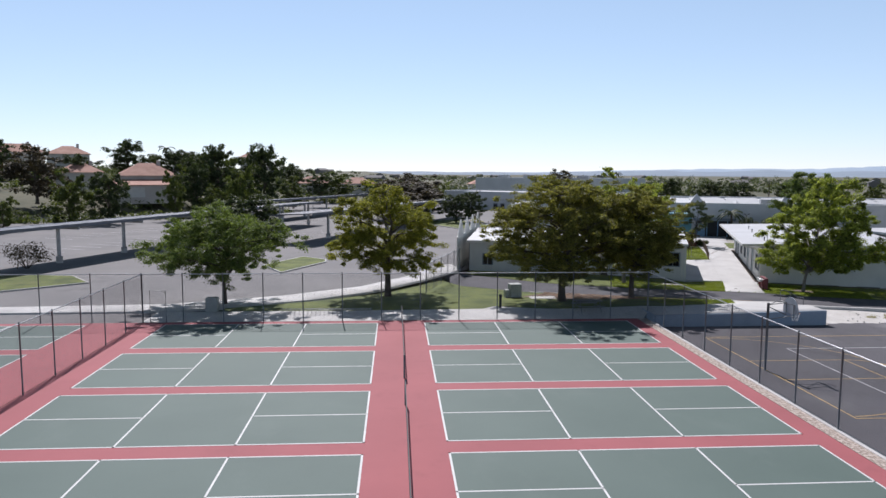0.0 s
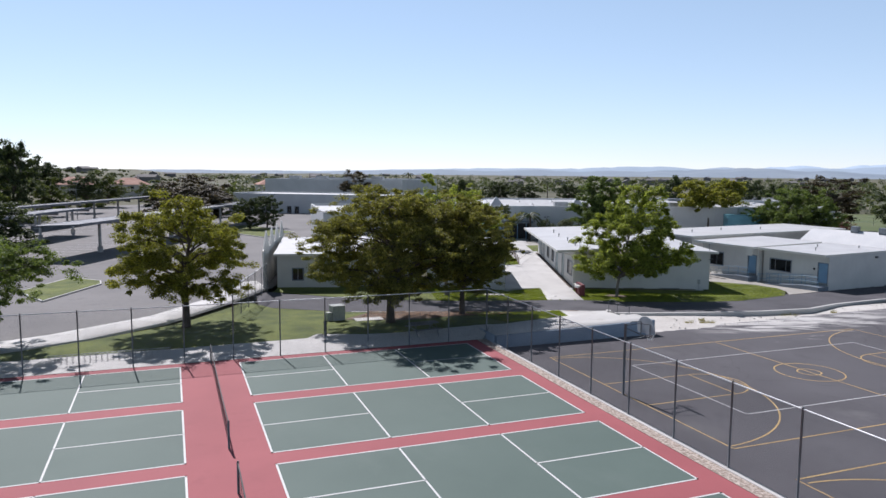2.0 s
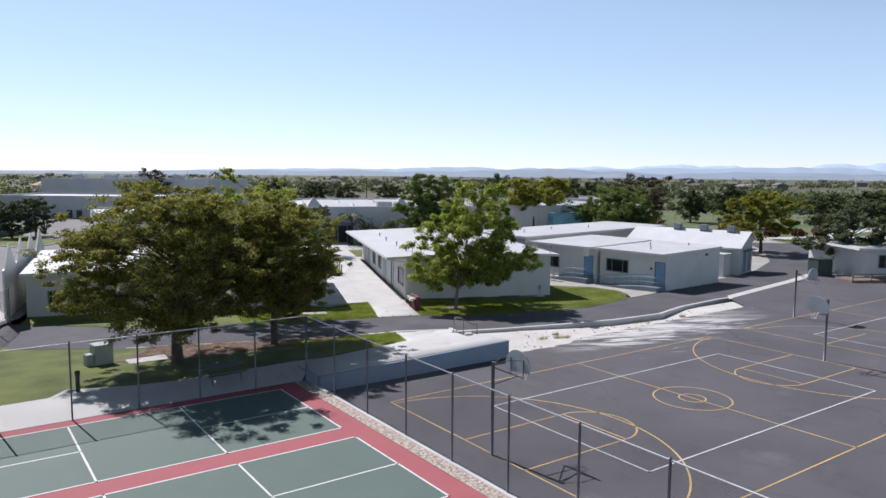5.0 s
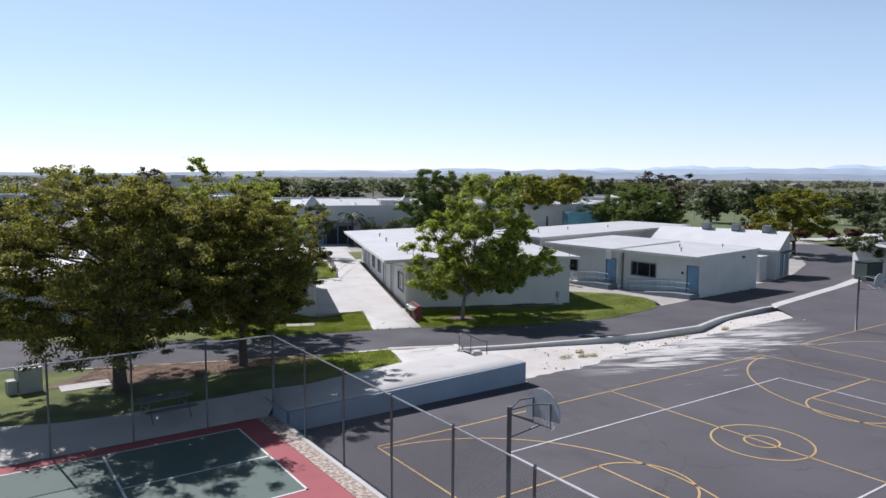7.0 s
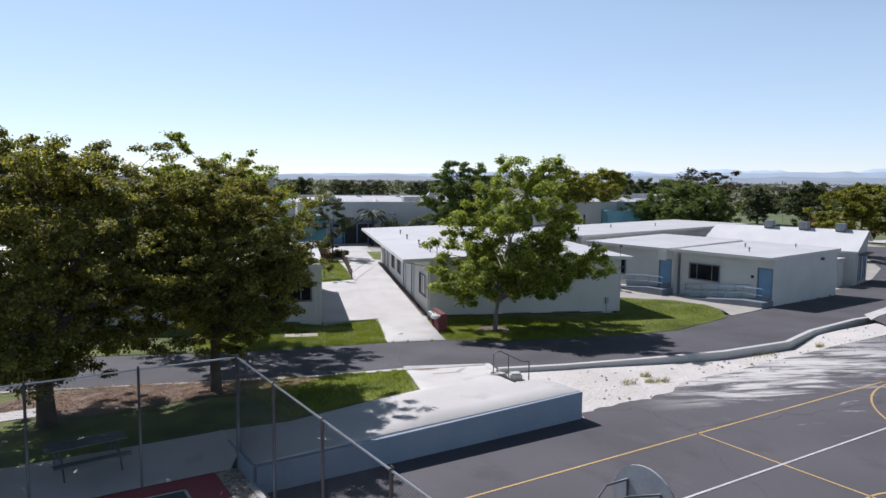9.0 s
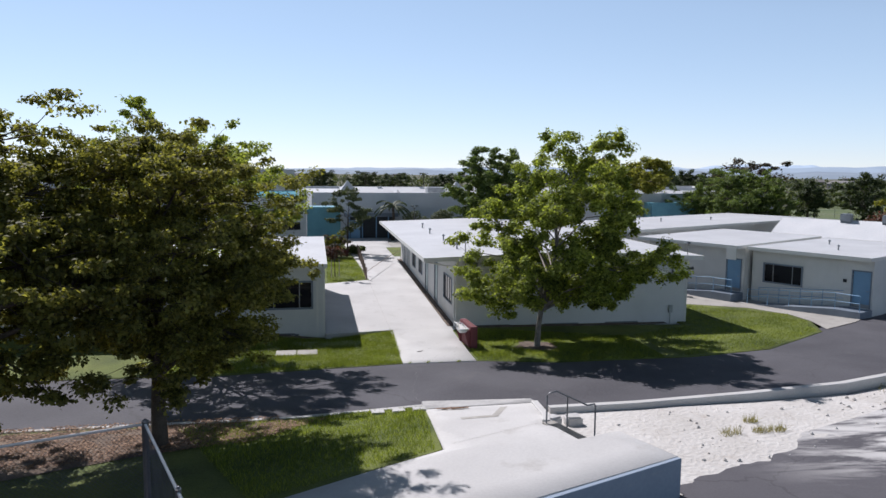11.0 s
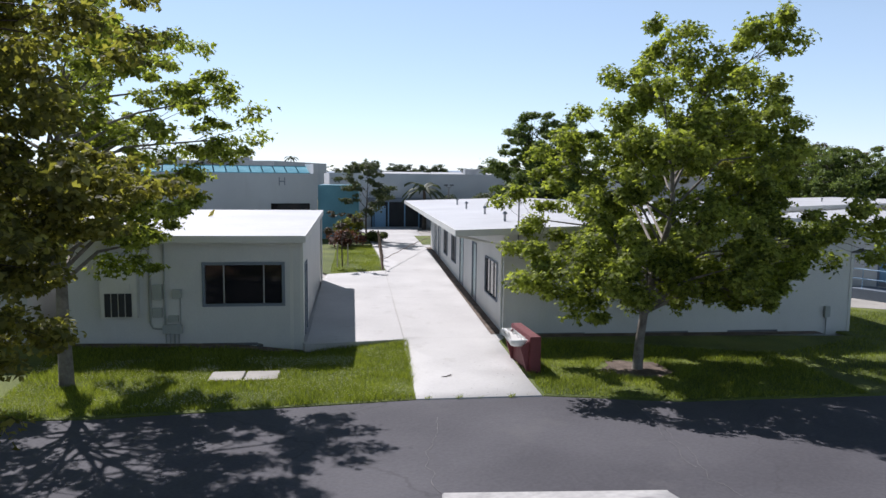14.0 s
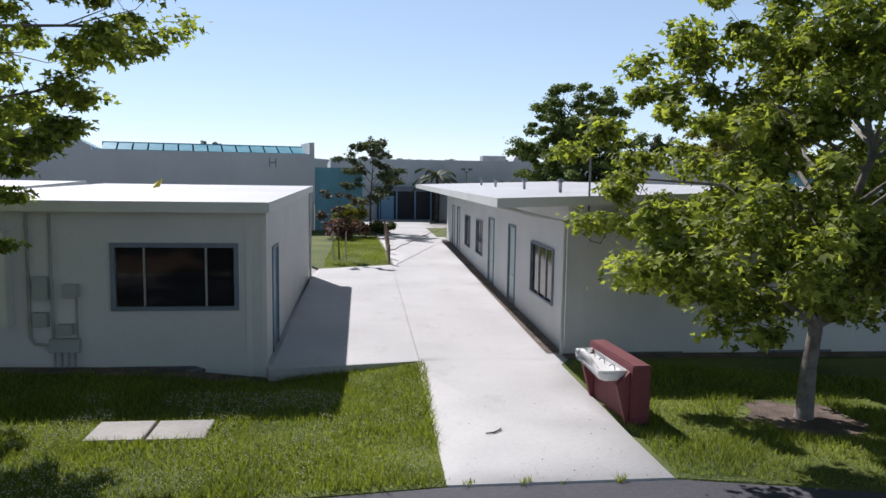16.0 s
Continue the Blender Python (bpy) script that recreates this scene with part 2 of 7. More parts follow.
BARE = mat("leaf_litter", (0.10, 0.07, 0.05), (0.24, 0.18, 0.13), 0.8, 20, 0.95, 0.6)
SOIL = mat("soil_shade_brown", (0.07, 0.05, 0.04), (0.22, 0.17, 0.13), 2.5, 25, 0.95, 0.8, dist=0.03)
WALLPAINT = mat("blue_grey_wall_paint", (0.24, 0.30, 0.38), (0.32, 0.38, 0.46), 0.5, 12, 0.8, 0.1)
overlay(WALLPAINT, (0.42, 0.43, 0.44), 0.8, 0.55, 0.75, 0.5, stretch=(0.5, 0.5, 2))
SIDING = groove(mat("cream_siding", (0.58, 0.585, 0.565), (0.68, 0.68, 0.655), 0.7, 20, 0.7, 0.06), 0.405, 0.5)
overlay(SIDING, (0.53, 0.52, 0.49), 1.0, 0.58, 0.8, 0.4, stretch=(2, 2, 0.4))
STUCCO = mat("grey_white_stucco", (0.52, 0.53, 0.54), (0.62, 0.63, 0.64), 0.3, 30, 0.9, 0.3)
overlay(STUCCO, (0.46, 0.46, 0.46), 0.7, 0.55, 0.8, 0.4, stretch=(2, 2, 0.3))
ROOFWHITE = mat("white_roof_membrane", (0.46, 0.465, 0.47), (0.57, 0.575, 0.58), 0.4, 8, 0.6, 0.1)
overlay(ROOFWHITE, (0.38, 0.37, 0.35), 0.8, 0.58, 0.8, 0.5, stretch=(1, 0.3, 1))
TRIM = mat("trim_paint", (0.62, 0.62, 0.58), (0.72, 0.71, 0.67), 1, 20, 0.6, 0.05)
BLUETRIM = mat("slate_blue_trim", (0.15, 0.18, 0.22), (0.21, 0.25, 0.30), 1, 20, 0.6, 0.05)
BLUEDOOR = mat("light_blue_door", (0.16, 0.30, 0.46), (0.21, 0.37, 0.54), 1, 20, 0.5, 0.05)
TEAL = groove(mat("teal_metal_panel", (0.10, 0.28, 0.36), (0.15, 0.37, 0.46), 0.8, 15, 0.5, 0.05), 0.3, 0.6)
TEALGLASS = mat("teal_skylight", (0.10, 0.30, 0.36), (0.22, 0.50, 0.56), 0.7, 3, 0.2, 0.0)
RAILMAT = mat("bright_galvanised", (0.55, 0.56, 0.57), (0.70, 0.71, 0.72), 2, 30, 0.4, 0.0, 0.2)
STEEL = mat("galvanised_steel", (0.30, 0.31, 0.32), (0.44, 0.45, 0.46), 2, 30, 0.45, 0.05, 0.7)
WIRE = mat("fence_wire", (0.08, 0.083, 0.09), (0.15, 0.155, 0.165), 2, 30, 0.5, 0.0, 0.5)
POST = mat("fence_post_grey", (0.12, 0.13, 0.14), (0.20, 0.21, 0.22), 2, 30, 0.5, 0.05, 0.4)
BLACKNET = mat("black_net", (0.012, 0.012, 0.013), (0.025, 0.025, 0.026), 3, 60, 0.9, 0.1)
CANVAS = mat("white_net_tape", (0.62, 0.62, 0.62), (0.75, 0.75, 0.74), 3, 60, 0.8, 0.05)
NETTAPE = mat("dark_net_tape", (0.05, 0.05, 0.052), (0.10, 0.10, 0.10), 3, 60, 0.8, 0.05)
BRICKRED = mat("maroon_painted_block", (0.13, 0.03, 0.035), (0.19, 0.05, 0.055), 2, 30, 0.7, 0.3)
# Cream door with the teal of its glass and reflections mixed into the colour.
PALEDOOR = mat("pale_door_teal_mix", (0.42, 0.52, 0.52), (0.52, 0.61, 0.60), 1, 20, 0.5, 0.05)
ACPAINT = mat("beige_cooler_paint", (0.60, 0.59, 0.54), (0.70, 0.69, 0.64), 2, 30, 0.55, 0.05)
DEADLEAF = leaf_mat("dead_brown_leaves", (0.10, 0.05, 0.03), (0.42, 0.27, 0.17), 0.15, 0.8)
PORCELAIN = mat("white_enamel", (0.72, 0.72, 0.70), (0.82, 0.82, 0.80), 3, 40, 0.25, 0.0)
BARK = mat("bark", (0.055, 0.042, 0.032), (0.14, 0.115, 0.09), 2, 25, 0.95, 0.9, dist=0.03)
BARKPALE = mat("pale_sycamore_bark", (0.12, 0.105, 0.09), (0.30, 0.275, 0.24), 3, 14, 0.9, 0.5)
UTIL = mat("utility_box_paint", (0.33, 0.35, 0.33), (0.42, 0.44, 0.42), 2, 30, 0.6, 0.05)
DARKGREEN = mat("dark_bin_green", (0.03, 0.05, 0.045), (0.05, 0.07, 0.06), 2, 30, 0.6, 0.05)
TILE = mat("terracotta_roof", (0.34, 0.17, 0.12), (0.52, 0.30, 0.23), 0.4, 4, 0.85, 0.4)
HOUSEWALL = mat("house_stucco", (0.50, 0.46, 0.41), (0.66, 0.62, 0.57), 0.2, 6, 0.9, 0.1)
PANELROOF = mat("carport_metal", (0.10, 0.11, 0.13), (0.17, 0.18, 0.21), 0.5, 8, 0.6, 0.05, 0.0)
DARKIN = mat("dark_recess", (0.02, 0.022, 0.025), (0.04, 0.042, 0.045), 1, 10, 0.8, 0.0)
WOODRAIL = mat("weathered_wood", (0.16, 0.11, 0.08), (0.28, 0.21, 0.16), 2, 20, 0.85, 0.3)
YELLOW = mat("yellow_plastic", (0.60, 0.48, 0.05), (0.72, 0.6, 0.08), 2, 20, 0.6, 0.0)

GLASS = bpy.data.materials.new("dark_window_glass")
GLASS.use_nodes = True
gb = GLASS.node_tree.nodes["Principled BSDF"]
gb.inputs["Base Color"].default_value = (0.012, 0.012, 0.014, 1)
gb.inputs["Roughness"].default_value = 0.06
gb.inputs["IOR"].default_value = 1.5

LEAF_ELM = leaf_mat("leaves_olive_green", (0.055, 0.06, 0.016), (0.30, 0.29, 0.075), 0.5)
LEAF_GOLD = leaf_mat("leaves_yellow_green", (0.07, 0.078, 0.012), (0.31, 0.31, 0.05), 0.5)
LEAF_SYC = leaf_mat("leaves_bright_green", (0.06, 0.085, 0.016), (0.37, 0.42, 0.09), 0.55)
LEAF_MID = leaf_mat("leaves_mid_green", (0.045, 0.075, 0.018), (0.19, 0.25, 0.07), 0.42)
LEAF_DARK = leaf_mat("leaves_dark_green", (0.02, 0.034, 0.014), (0.075, 0.10, 0.036), 0.3)
LEAF_GREY = leaf_mat("leaves_grey_green", (0.05, 0.07, 0.035), (0.13, 0.15, 0.075), 0.3)
LEAF_RUST = leaf_mat("leaves_rust_brown", (0.035, 0.03, 0.02), (0.10, 0.078, 0.045), 0.25)
LEAF_HEDGE = leaf_mat("leaves_hedge", (0.03, 0.05, 0.012), (0.125, 0.15, 0.035), 0.38)
LEAF_REDBUSH = leaf_mat("leaves_red_bush", (0.05, 0.02, 0.018), (0.16, 0.06, 0.04), 0.3)
BLADE = leaf_mat("grass_blades", (0.07, 0.1, 0.014), (0.30, 0.35, 0.065), 0.45, 0.6)
PETAL = mat("white_clover_flowers", (0.55, 0.56, 0.36), (0.74, 0.74, 0.55), 3, 30, 0.8, 0.0)

# ---- builders ----
from mathutils.geometry import tessellate_polygon


def thing(name, label, category, x=0.0, y=0.0, z=0.0, turn=0.0, group="", kind=""):
    ob = new(name)
    ob.empty_display_size = 0.2
    ob.matrix_world = pose(x, y, z, 0, 0, turn)
    return tagged(ob, label, category, group, kind)


def part(name, bm, material, parent=None, label=""):
    if "wall" in name:
        bmesh.ops.remove_doubles(bm, verts=bm.verts, dist=1e-4)
    me = bpy.data.meshes.new(name)
    bm.to_mesh(me)
    bm.free()
    me.materials.append(material)
    ob = new(name, me)
    if parent is not None:
        ob.parent = parent
    return tagged(ob, label)


def shared(name, me, parent, m, label=""):
    """Another object on the same mesh, at m in its parent's space."""
    ob = new(name, me)
    ob.parent = parent
    ob.matrix_basis = m
    return tagged(ob, label)


def box(bm, x0, y0, z0, x1, y1, z1, m=None):
    vs = [bm.verts.new(p) for p in ((x0, y0, z0), (x1, y0, z0), (x1, y1, z0), (x0, y1, z0), (x0, y0, z1), (x1, y0, z1), (x1, y1, z1), (x0, y1, z1))]
    for f in ((3, 2, 1, 0), (4, 5, 6, 7), (0, 1, 5, 4), (1, 2, 6, 5), (2, 3, 7, 6), (3, 0, 4, 7)):
        bm.faces.new([vs[i] for i in f])
    if m is not None:
        bmesh.ops.transform(bm, matrix=m, verts=vs)
    return vs


def rounded(bm, x0, y0, z0, x1, y1, z1, r=0.02, m=None):
    b2 = bmesh.new()
    box(b2, x0, y0, z0, x1, y1, z1)
    bmesh.ops.bevel(b2, geom=b2.edges[:], offset=r, segments=2, affect="EDGES")
    if m is not None:
        bmesh.ops.transform(b2, matrix=m, verts=b2.verts)
    join(bm, b2)


def join(bm, b2):
    mp = {}
    for v in b2.verts:
        mp[v] = bm.verts.new(v.co)
    for f in b2.faces:
        bm.faces.new([mp[v] for v in f.verts])
    b2.free()


def tube(bm, points, radii, seg=6, cap=True):
    """A tapered tube along points."""
    pts = [Vector(p) for p in points]
    if not hasattr(radii, "__len__"):
        radii = [radii] * len(pts)
    rings = []
    for i, p in enumerate(pts):
        d = (pts[min(i + 1, len(pts) - 1)] - pts[max(i - 1, 0)]).normalized()
        a = Vector((0, 0, 1)) if abs(d.z) < 0.9 else Vector((1, 0, 0))
        u = d.cross(a).normalized()
        v = d.cross(u)
        rings.append([bm.verts.new(p + radii[i] * (math.cos(k * math.tau / seg) * u + math.sin(k * math.tau / seg) * v)) for k in range(seg)])
    for r0, r1 in zip(rings, rings[1:]):
        for k in range(seg):
            bm.faces.new((r0[k], r0[(k + 1) % seg], r1[(k + 1) % seg], r1[k])).smooth = True
    if cap:
        bm.faces.new(rings[0])
        bm.faces.new(rings[-1][::-1])


def along(xs, ys, v):
    return float(np.interp(v, xs, ys))


def high(x, y):
    """Height of the ground about the road and the classrooms."""
    return along([3, 9, 14, 20, 32, 40], [-0.1, -0.3, -0.48, -0.52, -0.25, 0.0], y) - 0.008 * (min(max(x, 5), 70) - 28)


def bank(x, y):
    """Height of the bank between the court fence and the road."""
    edge = along([-20, -10, 0, 9, 15, 20, 24.5, 28], [7, 10, 15, 13.4, 11.2, 9.1, 8.2, 7], x)
    v = min(max((y - 2.5) / (edge - 2.5), 0), 1)
    if x < 15.1:
        top = along([-5, 10, 15.1], [0.0, 0.15, 0.5], x) * min(max((y - 0.75) / 1.8, 0), 1)
    else:
        top = along([15.1, 27], [0.52, 0.7], x)
    return top * (1 - v) + v * min(high(x, y), 0.0)


def slope(x, y):
    """Pale dirt rising from the ball court to the road's kerb."""
    edge = along([27, 30.8, 35, 39, 44, 48, 55], [5.9, 4.7, 3.6, 2.7, 2.4, 3.5, 4.0], x)
    v = min(max((y + 0.4) / (edge + 0.4), 0), 1)
    return -0.275 * (1 - v) + v * (high(x, y) - 0.12 - along([32, 38, 44, 50], [0.0, 0.16, 0.2, 0.02], x))


def zone(name, pts, height, material, label, category="ground", off=0.0, step=2.0, kind="structure", thick=0.0):
    """A sheet of ground over a plan outline, laid on a height."""
    bm = bmesh.new()
    vs = [bm.verts.new((x, y, 0)) for x, y in pts]
    for tri in tessellate_polygon([[Vector((x, y, 0)) for x, y in pts]]):
        bm.faces.new([vs[k] for k in tri])
    xs, ys = [p[0] for p in pts], [p[1] for p in pts]
    for lo, hi, ax in ((min(xs), max(xs), 0), (min(ys), max(ys), 1)):
        v = lo + step
        while v < hi:
            co, no = [0, 0, 0], [0, 0, 0]
            co[ax], no[ax] = v, 1
            bmesh.ops.bisect_plane(bm, geom=bm.verts[:] + bm.edges[:] + bm.faces[:], plane_co=co, plane_no=no)
            v += step
    for v in bm.verts:
        v.co.z = (height(v.co.x, v.co.y) if callable(height) else height) + off
    bmesh.ops.recalc_face_normals(bm, faces=bm.faces)
    for f in bm.faces:
        if f.normal.z < 0:
            f.normal_flip()
        f.smooth = True
    if thick:
        for e in [e for e in bm.edges if len(e.link_faces) == 1]:
            a, b = e.verts
            d = (b.co - a.co).cross(Vector((0, 0, 1))).normalized() * thick
            if d.dot(e.link_faces[0].calc_center_median() - a.co) > 0:
                d = -d
            d.z = -thick * 1.2
            bm.faces.new((a, b, bm.verts.new(b.co + d), bm.verts.new(a.co + d)))
        bmesh.ops.recalc_face_normals(bm, faces=bm.faces)
        if sum(f.normal.z for f in bm.faces) < 0:
            bmesh.ops.reverse_faces(bm, faces=bm.faces)
    return tagged(part(name, bm, material), label, category, kind=kind)


def kerb(name, pts, width, up, down, height, material, label):
    """A kerb with a chamfered top along a plan line."""
    bm = bmesh.new()
    rings = []
    fine = []
    for (x0, y0), (x1, y1) in zip(pts, pts[1:]):
        n = max(1, int(math.hypot(x1 - x0, y1 - y0) / 1.5))
        fine += [(x0 + (x1 - x0) * k / n, y0 + (y1 - y0) * k / n) for k in range(n)]
    fine.append(pts[-1])
    for i, (x, y) in enumerate(fine):
        a, b = fine[max(i - 1, 0)], fine[min(i + 1, len(fine) - 1)]
        d = Vector((b[0] - a[0], b[1] - a[1], 0)).normalized()
        s = Vector((-d.y, d.x, 0))
        z = height(x, y) if callable(height) else height
        prof = ((-width / 2, -down), (-width / 2, up - 0.02), (-width / 2 + 0.02, up), (width / 2 - 0.02, up), (width / 2, up - 0.02), (width / 2, -down))
        rings.append([bm.verts.new(Vector((x, y, z)) + s * u + Vector((0, 0, v))) for u, v in prof])
    for r0, r1 in zip(rings, rings[1:]):
        for k in range(5):
            bm.faces.new((r0[k], r0[k + 1], r1[k + 1], r1[k]))
    bm.faces.new(rings[0][::-1])
    bm.faces.new(rings[-1])
    bmesh.ops.recalc_face_normals(bm, faces=bm.faces)
    return tagged(part(name, bm, material), label, "kerb", kind="structure")


def strip(bm, a, b, w, z):
    """A flat painted line from a to b, 3 mm thick."""
    a, b = Vector((*a, 0)), Vector((*b, 0))
    d = (b - a).normalized()
    s = Vector((-d.y, d.x, 0)) * w / 2
    e = d * w / 2
    lo = [bm.verts.new(p + Vector((0, 0, z))) for p in (a - e - s, b + e - s, b + e + s, a - e + s)]
    bm.faces.new(lo)


def arc(bm, cx, cy, r, a0, a1, w, z, n=48):
    ring = []
    for k in range(n + 1):
        a = radians(a0 + (a1 - a0) * k / n)
        ring.append([bm.verts.new((cx + q * math.cos(a), cy + q * math.sin(a), z)) for q in (r - w / 2, r + w / 2)])
    for p, q in zip(ring, ring[1:]):
        bm.faces.new((p[0], p[1], q[1], q[0]))


def leaves(name, centres, spread, count, size, material, parent, rng, droop=0.0, label="", squash=0.75, out=None, lift=0.75, lobed=False):
    """Small folded leaves in clumps about the given centres; they face up and away from their clump."""
    c = np.asarray(centres, float)
    pick = rng.integers(0, len(c), count)
    sp = np.asarray(spread, float)
    sp = sp[pick][:, None] if sp.ndim else sp
    off = rng.normal(size=(count, 3))
    off /= np.linalg.norm(off, axis=1, keepdims=True) + 1e-9
    away = off.copy()
    off *= rng.random((count, 1)) ** 0.4
    off[:, 2] *= squash
    if out is not None:
        off += out[pick] * (rng.random((count, 1)) * 1.5 - 0.9) * np.array((1, 1, 0.6))
        stray = rng.random((count, 1)) < 0.16
        off = np.where(stray, off * (1.0 + 0.5 * rng.random((count, 1))), off)
    p = c[pick] + off * sp
    nrm = away * 0.55 + np.array((0, 0, lift)) + rng.normal(size=(count, 3)) * 0.5
    nrm /= np.linalg.norm(nrm, axis=1, keepdims=True) + 1e-9
    a = rng.normal(size=(count, 3)) + away
    a[:, 2] -= droop
    a -= nrm * (a * nrm).sum(1, keepdims=True)
    a /= np.linalg.norm(a, axis=1, keepdims=True) + 1e-9
    b = np.cross(a, nrm)
    s = size * (0.6 + 0.8 * rng.random((count, 1)))
    if lobed:
        v = np.stack([p - a * s * 0.5, p + b * s * 0.55 + a * s * 0.08 + nrm * s * 0.12, p + b * s * 0.16 + a * s * 0.16, p + a * s * 0.62 - nrm * s * 0.1, p - b * s * 0.16 + a * s * 0.16, p - b * s * 0.55 + a * s * 0.08 + nrm * s * 0.12], 1).reshape(-1, 3)
        faces = np.array(((0, 1, 2), (0, 2, 3), (0, 3, 4), (0, 4, 5)))
    else:
        v = np.stack([p - a * s * 0.5, p + b * s * 0.4 + nrm * s * 0.12, p + a * s * 0.55 - nrm * s * 0.1, p - b * s * 0.4 + nrm * s * 0.12], 1).reshape(-1, 3)
        faces = np.array(((0, 1, 2), (0, 2, 3)))
    tri = (np.arange(count)[:, None, None] * (len(v) // count) + faces[None]).reshape(-1, 3)
    me = bpy.data.meshes.new(name)
    me.vertices.add(len(v))
    me.vertices.foreach_set("co", v.ravel())
    me.loops.add(tri.size)
    me.loops.foreach_set("vertex_index", tri.ravel())
    me.polygons.add(len(tri))
    me.polygons.foreach_set("loop_start", np.arange(0, tri.size, 3))
    me.update(calc_edges=True)
    me.materials.append(material)
    ob = new(name, me)
    if parent is not None:
        ob.parent = parent
    return tagged(ob, label)


def tree(name, label, x, y, z, height, radius, leaf, bark=None, seed=1, count=9000, size=0.16, clear=0.28, low=None, base=0.22, clumps=150, lean=0.0, clump=0.1, group="", hollow=0.3, droop=0.25, flat=0.6, boughs=22, bough=0.3, tier=0.5, peak=0.28, belly=0.46, ragged=0.2, skew=0.0, extra=(), lobed=False):
    """A trunk with a wandering leader, a limb to every bough, twigs to its clumps, and a crown of leaf clumps."""
    rng = np.random.default_rng(seed)
    t = thing(name, label, "tree", x, y, z, 0, group)
    fork = height * clear
    low = fork if low is None else low
    ch = height - low
    mid = low + ch * belly
    stem = [Vector((0, 0, -0.25)), Vector((0.02, 0, 0.05)), Vector((0.06 * lean, 0.02, fork * 0.55)), Vector((0.15 * lean, 0.03, fork))]
    rad = [base * 1.7, base * 1.15, base * 0.95, base * 0.85]
    for k in range(1, 5):
        q = k / 4
        stem.append(Vector((lean * (0.15 + 0.8 * q) + rng.normal() * 0.05 * radius, rng.normal() * 0.05 * radius, fork + (height * 0.8 - fork) * q)))
        rad.append(base * (0.85 - 0.77 * q))
    bm = bmesh.new()
    tube(bm, stem, rad, 9)
    part("trunk", bm, bark or BARK, t)
    cores = []
    for k in range(boughs):
        w = 1 - 2 * (k + 0.5) / boughs
        a = k * 2.39996 + rng.normal() * 0.35
        h = math.sqrt(max(0, 1 - w * w))
        reach = 1 + ragged * float(np.clip(rng.normal(), -1.6, 1.2))
        r = (hollow + (1 - hollow) * (0.72 if k % 3 else 0.4)) * reach
        wide = radius * (1.0 - peak * max(w, 0) ** 1.5)
        zz = mid + w * r * (height - mid if w > 0 else mid - low)
        cores.append((Vector((lean + skew * (zz - mid) + h * math.cos(a) * r * wide, h * math.sin(a) * r * wide, zz)), radius * bough * (0.75 + 0.5 * rng.random())))
    cores += [(Vector(p), r) for *p, r in extra]
    ends, outs = [], []
    twigs = bmesh.new()
    per = max(3, clumps // len(cores))
    for c, br in cores:
        q = min(max((c.z - fork) / (height * 0.8 - fork) - 0.25, 0.0), 0.92)
        i = min(int(q * 4), 3)
        p0 = stem[3 + i].lerp(stem[4 + i], q * 4 - i)
        m1 = p0.lerp(c, 0.5) + Vector((0, 0, 0.05 * ch)) + Vector(rng.normal(size=3) * 0.04 * radius)
        bm = bmesh.new()
        tube(bm, [p0, m1, c], [base * (0.42 - 0.25 * q), base * (0.27 - 0.13 * q), base * 0.1], 6)
        part("limb", bm, bark or BARK, t)
        way = Vector((c.x - lean * 0.6, c.y, (c.z - mid) * 0.6)).normalized()
        for k in range(per):
            g = np.clip(rng.normal(size=3), -1.7, 1.7) * 0.62
            e = c + Vector((g[0] * br, g[1] * br, g[2] * br * tier)) + way * br * 0.25
            e.z = min(max(e.z, low * 0.85), height * 1.03)
            ends.append(e)
            outs.append(tuple((way + Vector(rng.normal(size=3) * 0.6)).normalized()))
            if k < 9:
                tube(twigs, [c.lerp(m1, 0.3 * rng.random()), c.lerp(e, 0.5) + Vector(rng.normal(size=3) * 0.1 * br), e], [base * 0.09, base * 0.05, base * 0.02], 3, cap=False)
    tagged(part("branchwork", twigs, bark or BARK, t), kind="stuff")
    sp = radius * clump * (0.6 + 0.8 * rng.random(len(ends)))
    leaves("crown", ends, sp, count, size, leaf, t, rng, droop, squash=flat, out=np.array(outs), lobed=lobed)
    return t


def shrub(name, label, x, y, z, r, h, leaf, seed=1, count=700, size=0.12, group=""):
    rng = np.random.default_rng(seed)
    t = thing(name, label, "shrub", x, y, z, 0, group)
    bm = bmesh.new()
    cs = []
    for k in range(14):
        a, q = math.tau * rng.random(), r * 0.75 * math.sqrt(rng.random())
        c = (q * math.cos(a), q * math.sin(a), h * (0.3 + 0.5 * rng.random()))
        cs.append(c)
        tube(bm, [(0.1 * math.cos(a), 0.1 * math.sin(a), -0.05), c], [0.03, 0.012], 4, cap=False)
    part("stems", bm, BARK, t)
    leaves("crown", cs, min(r, h) * 0.42, count, size, leaf, t, rng)
    return t


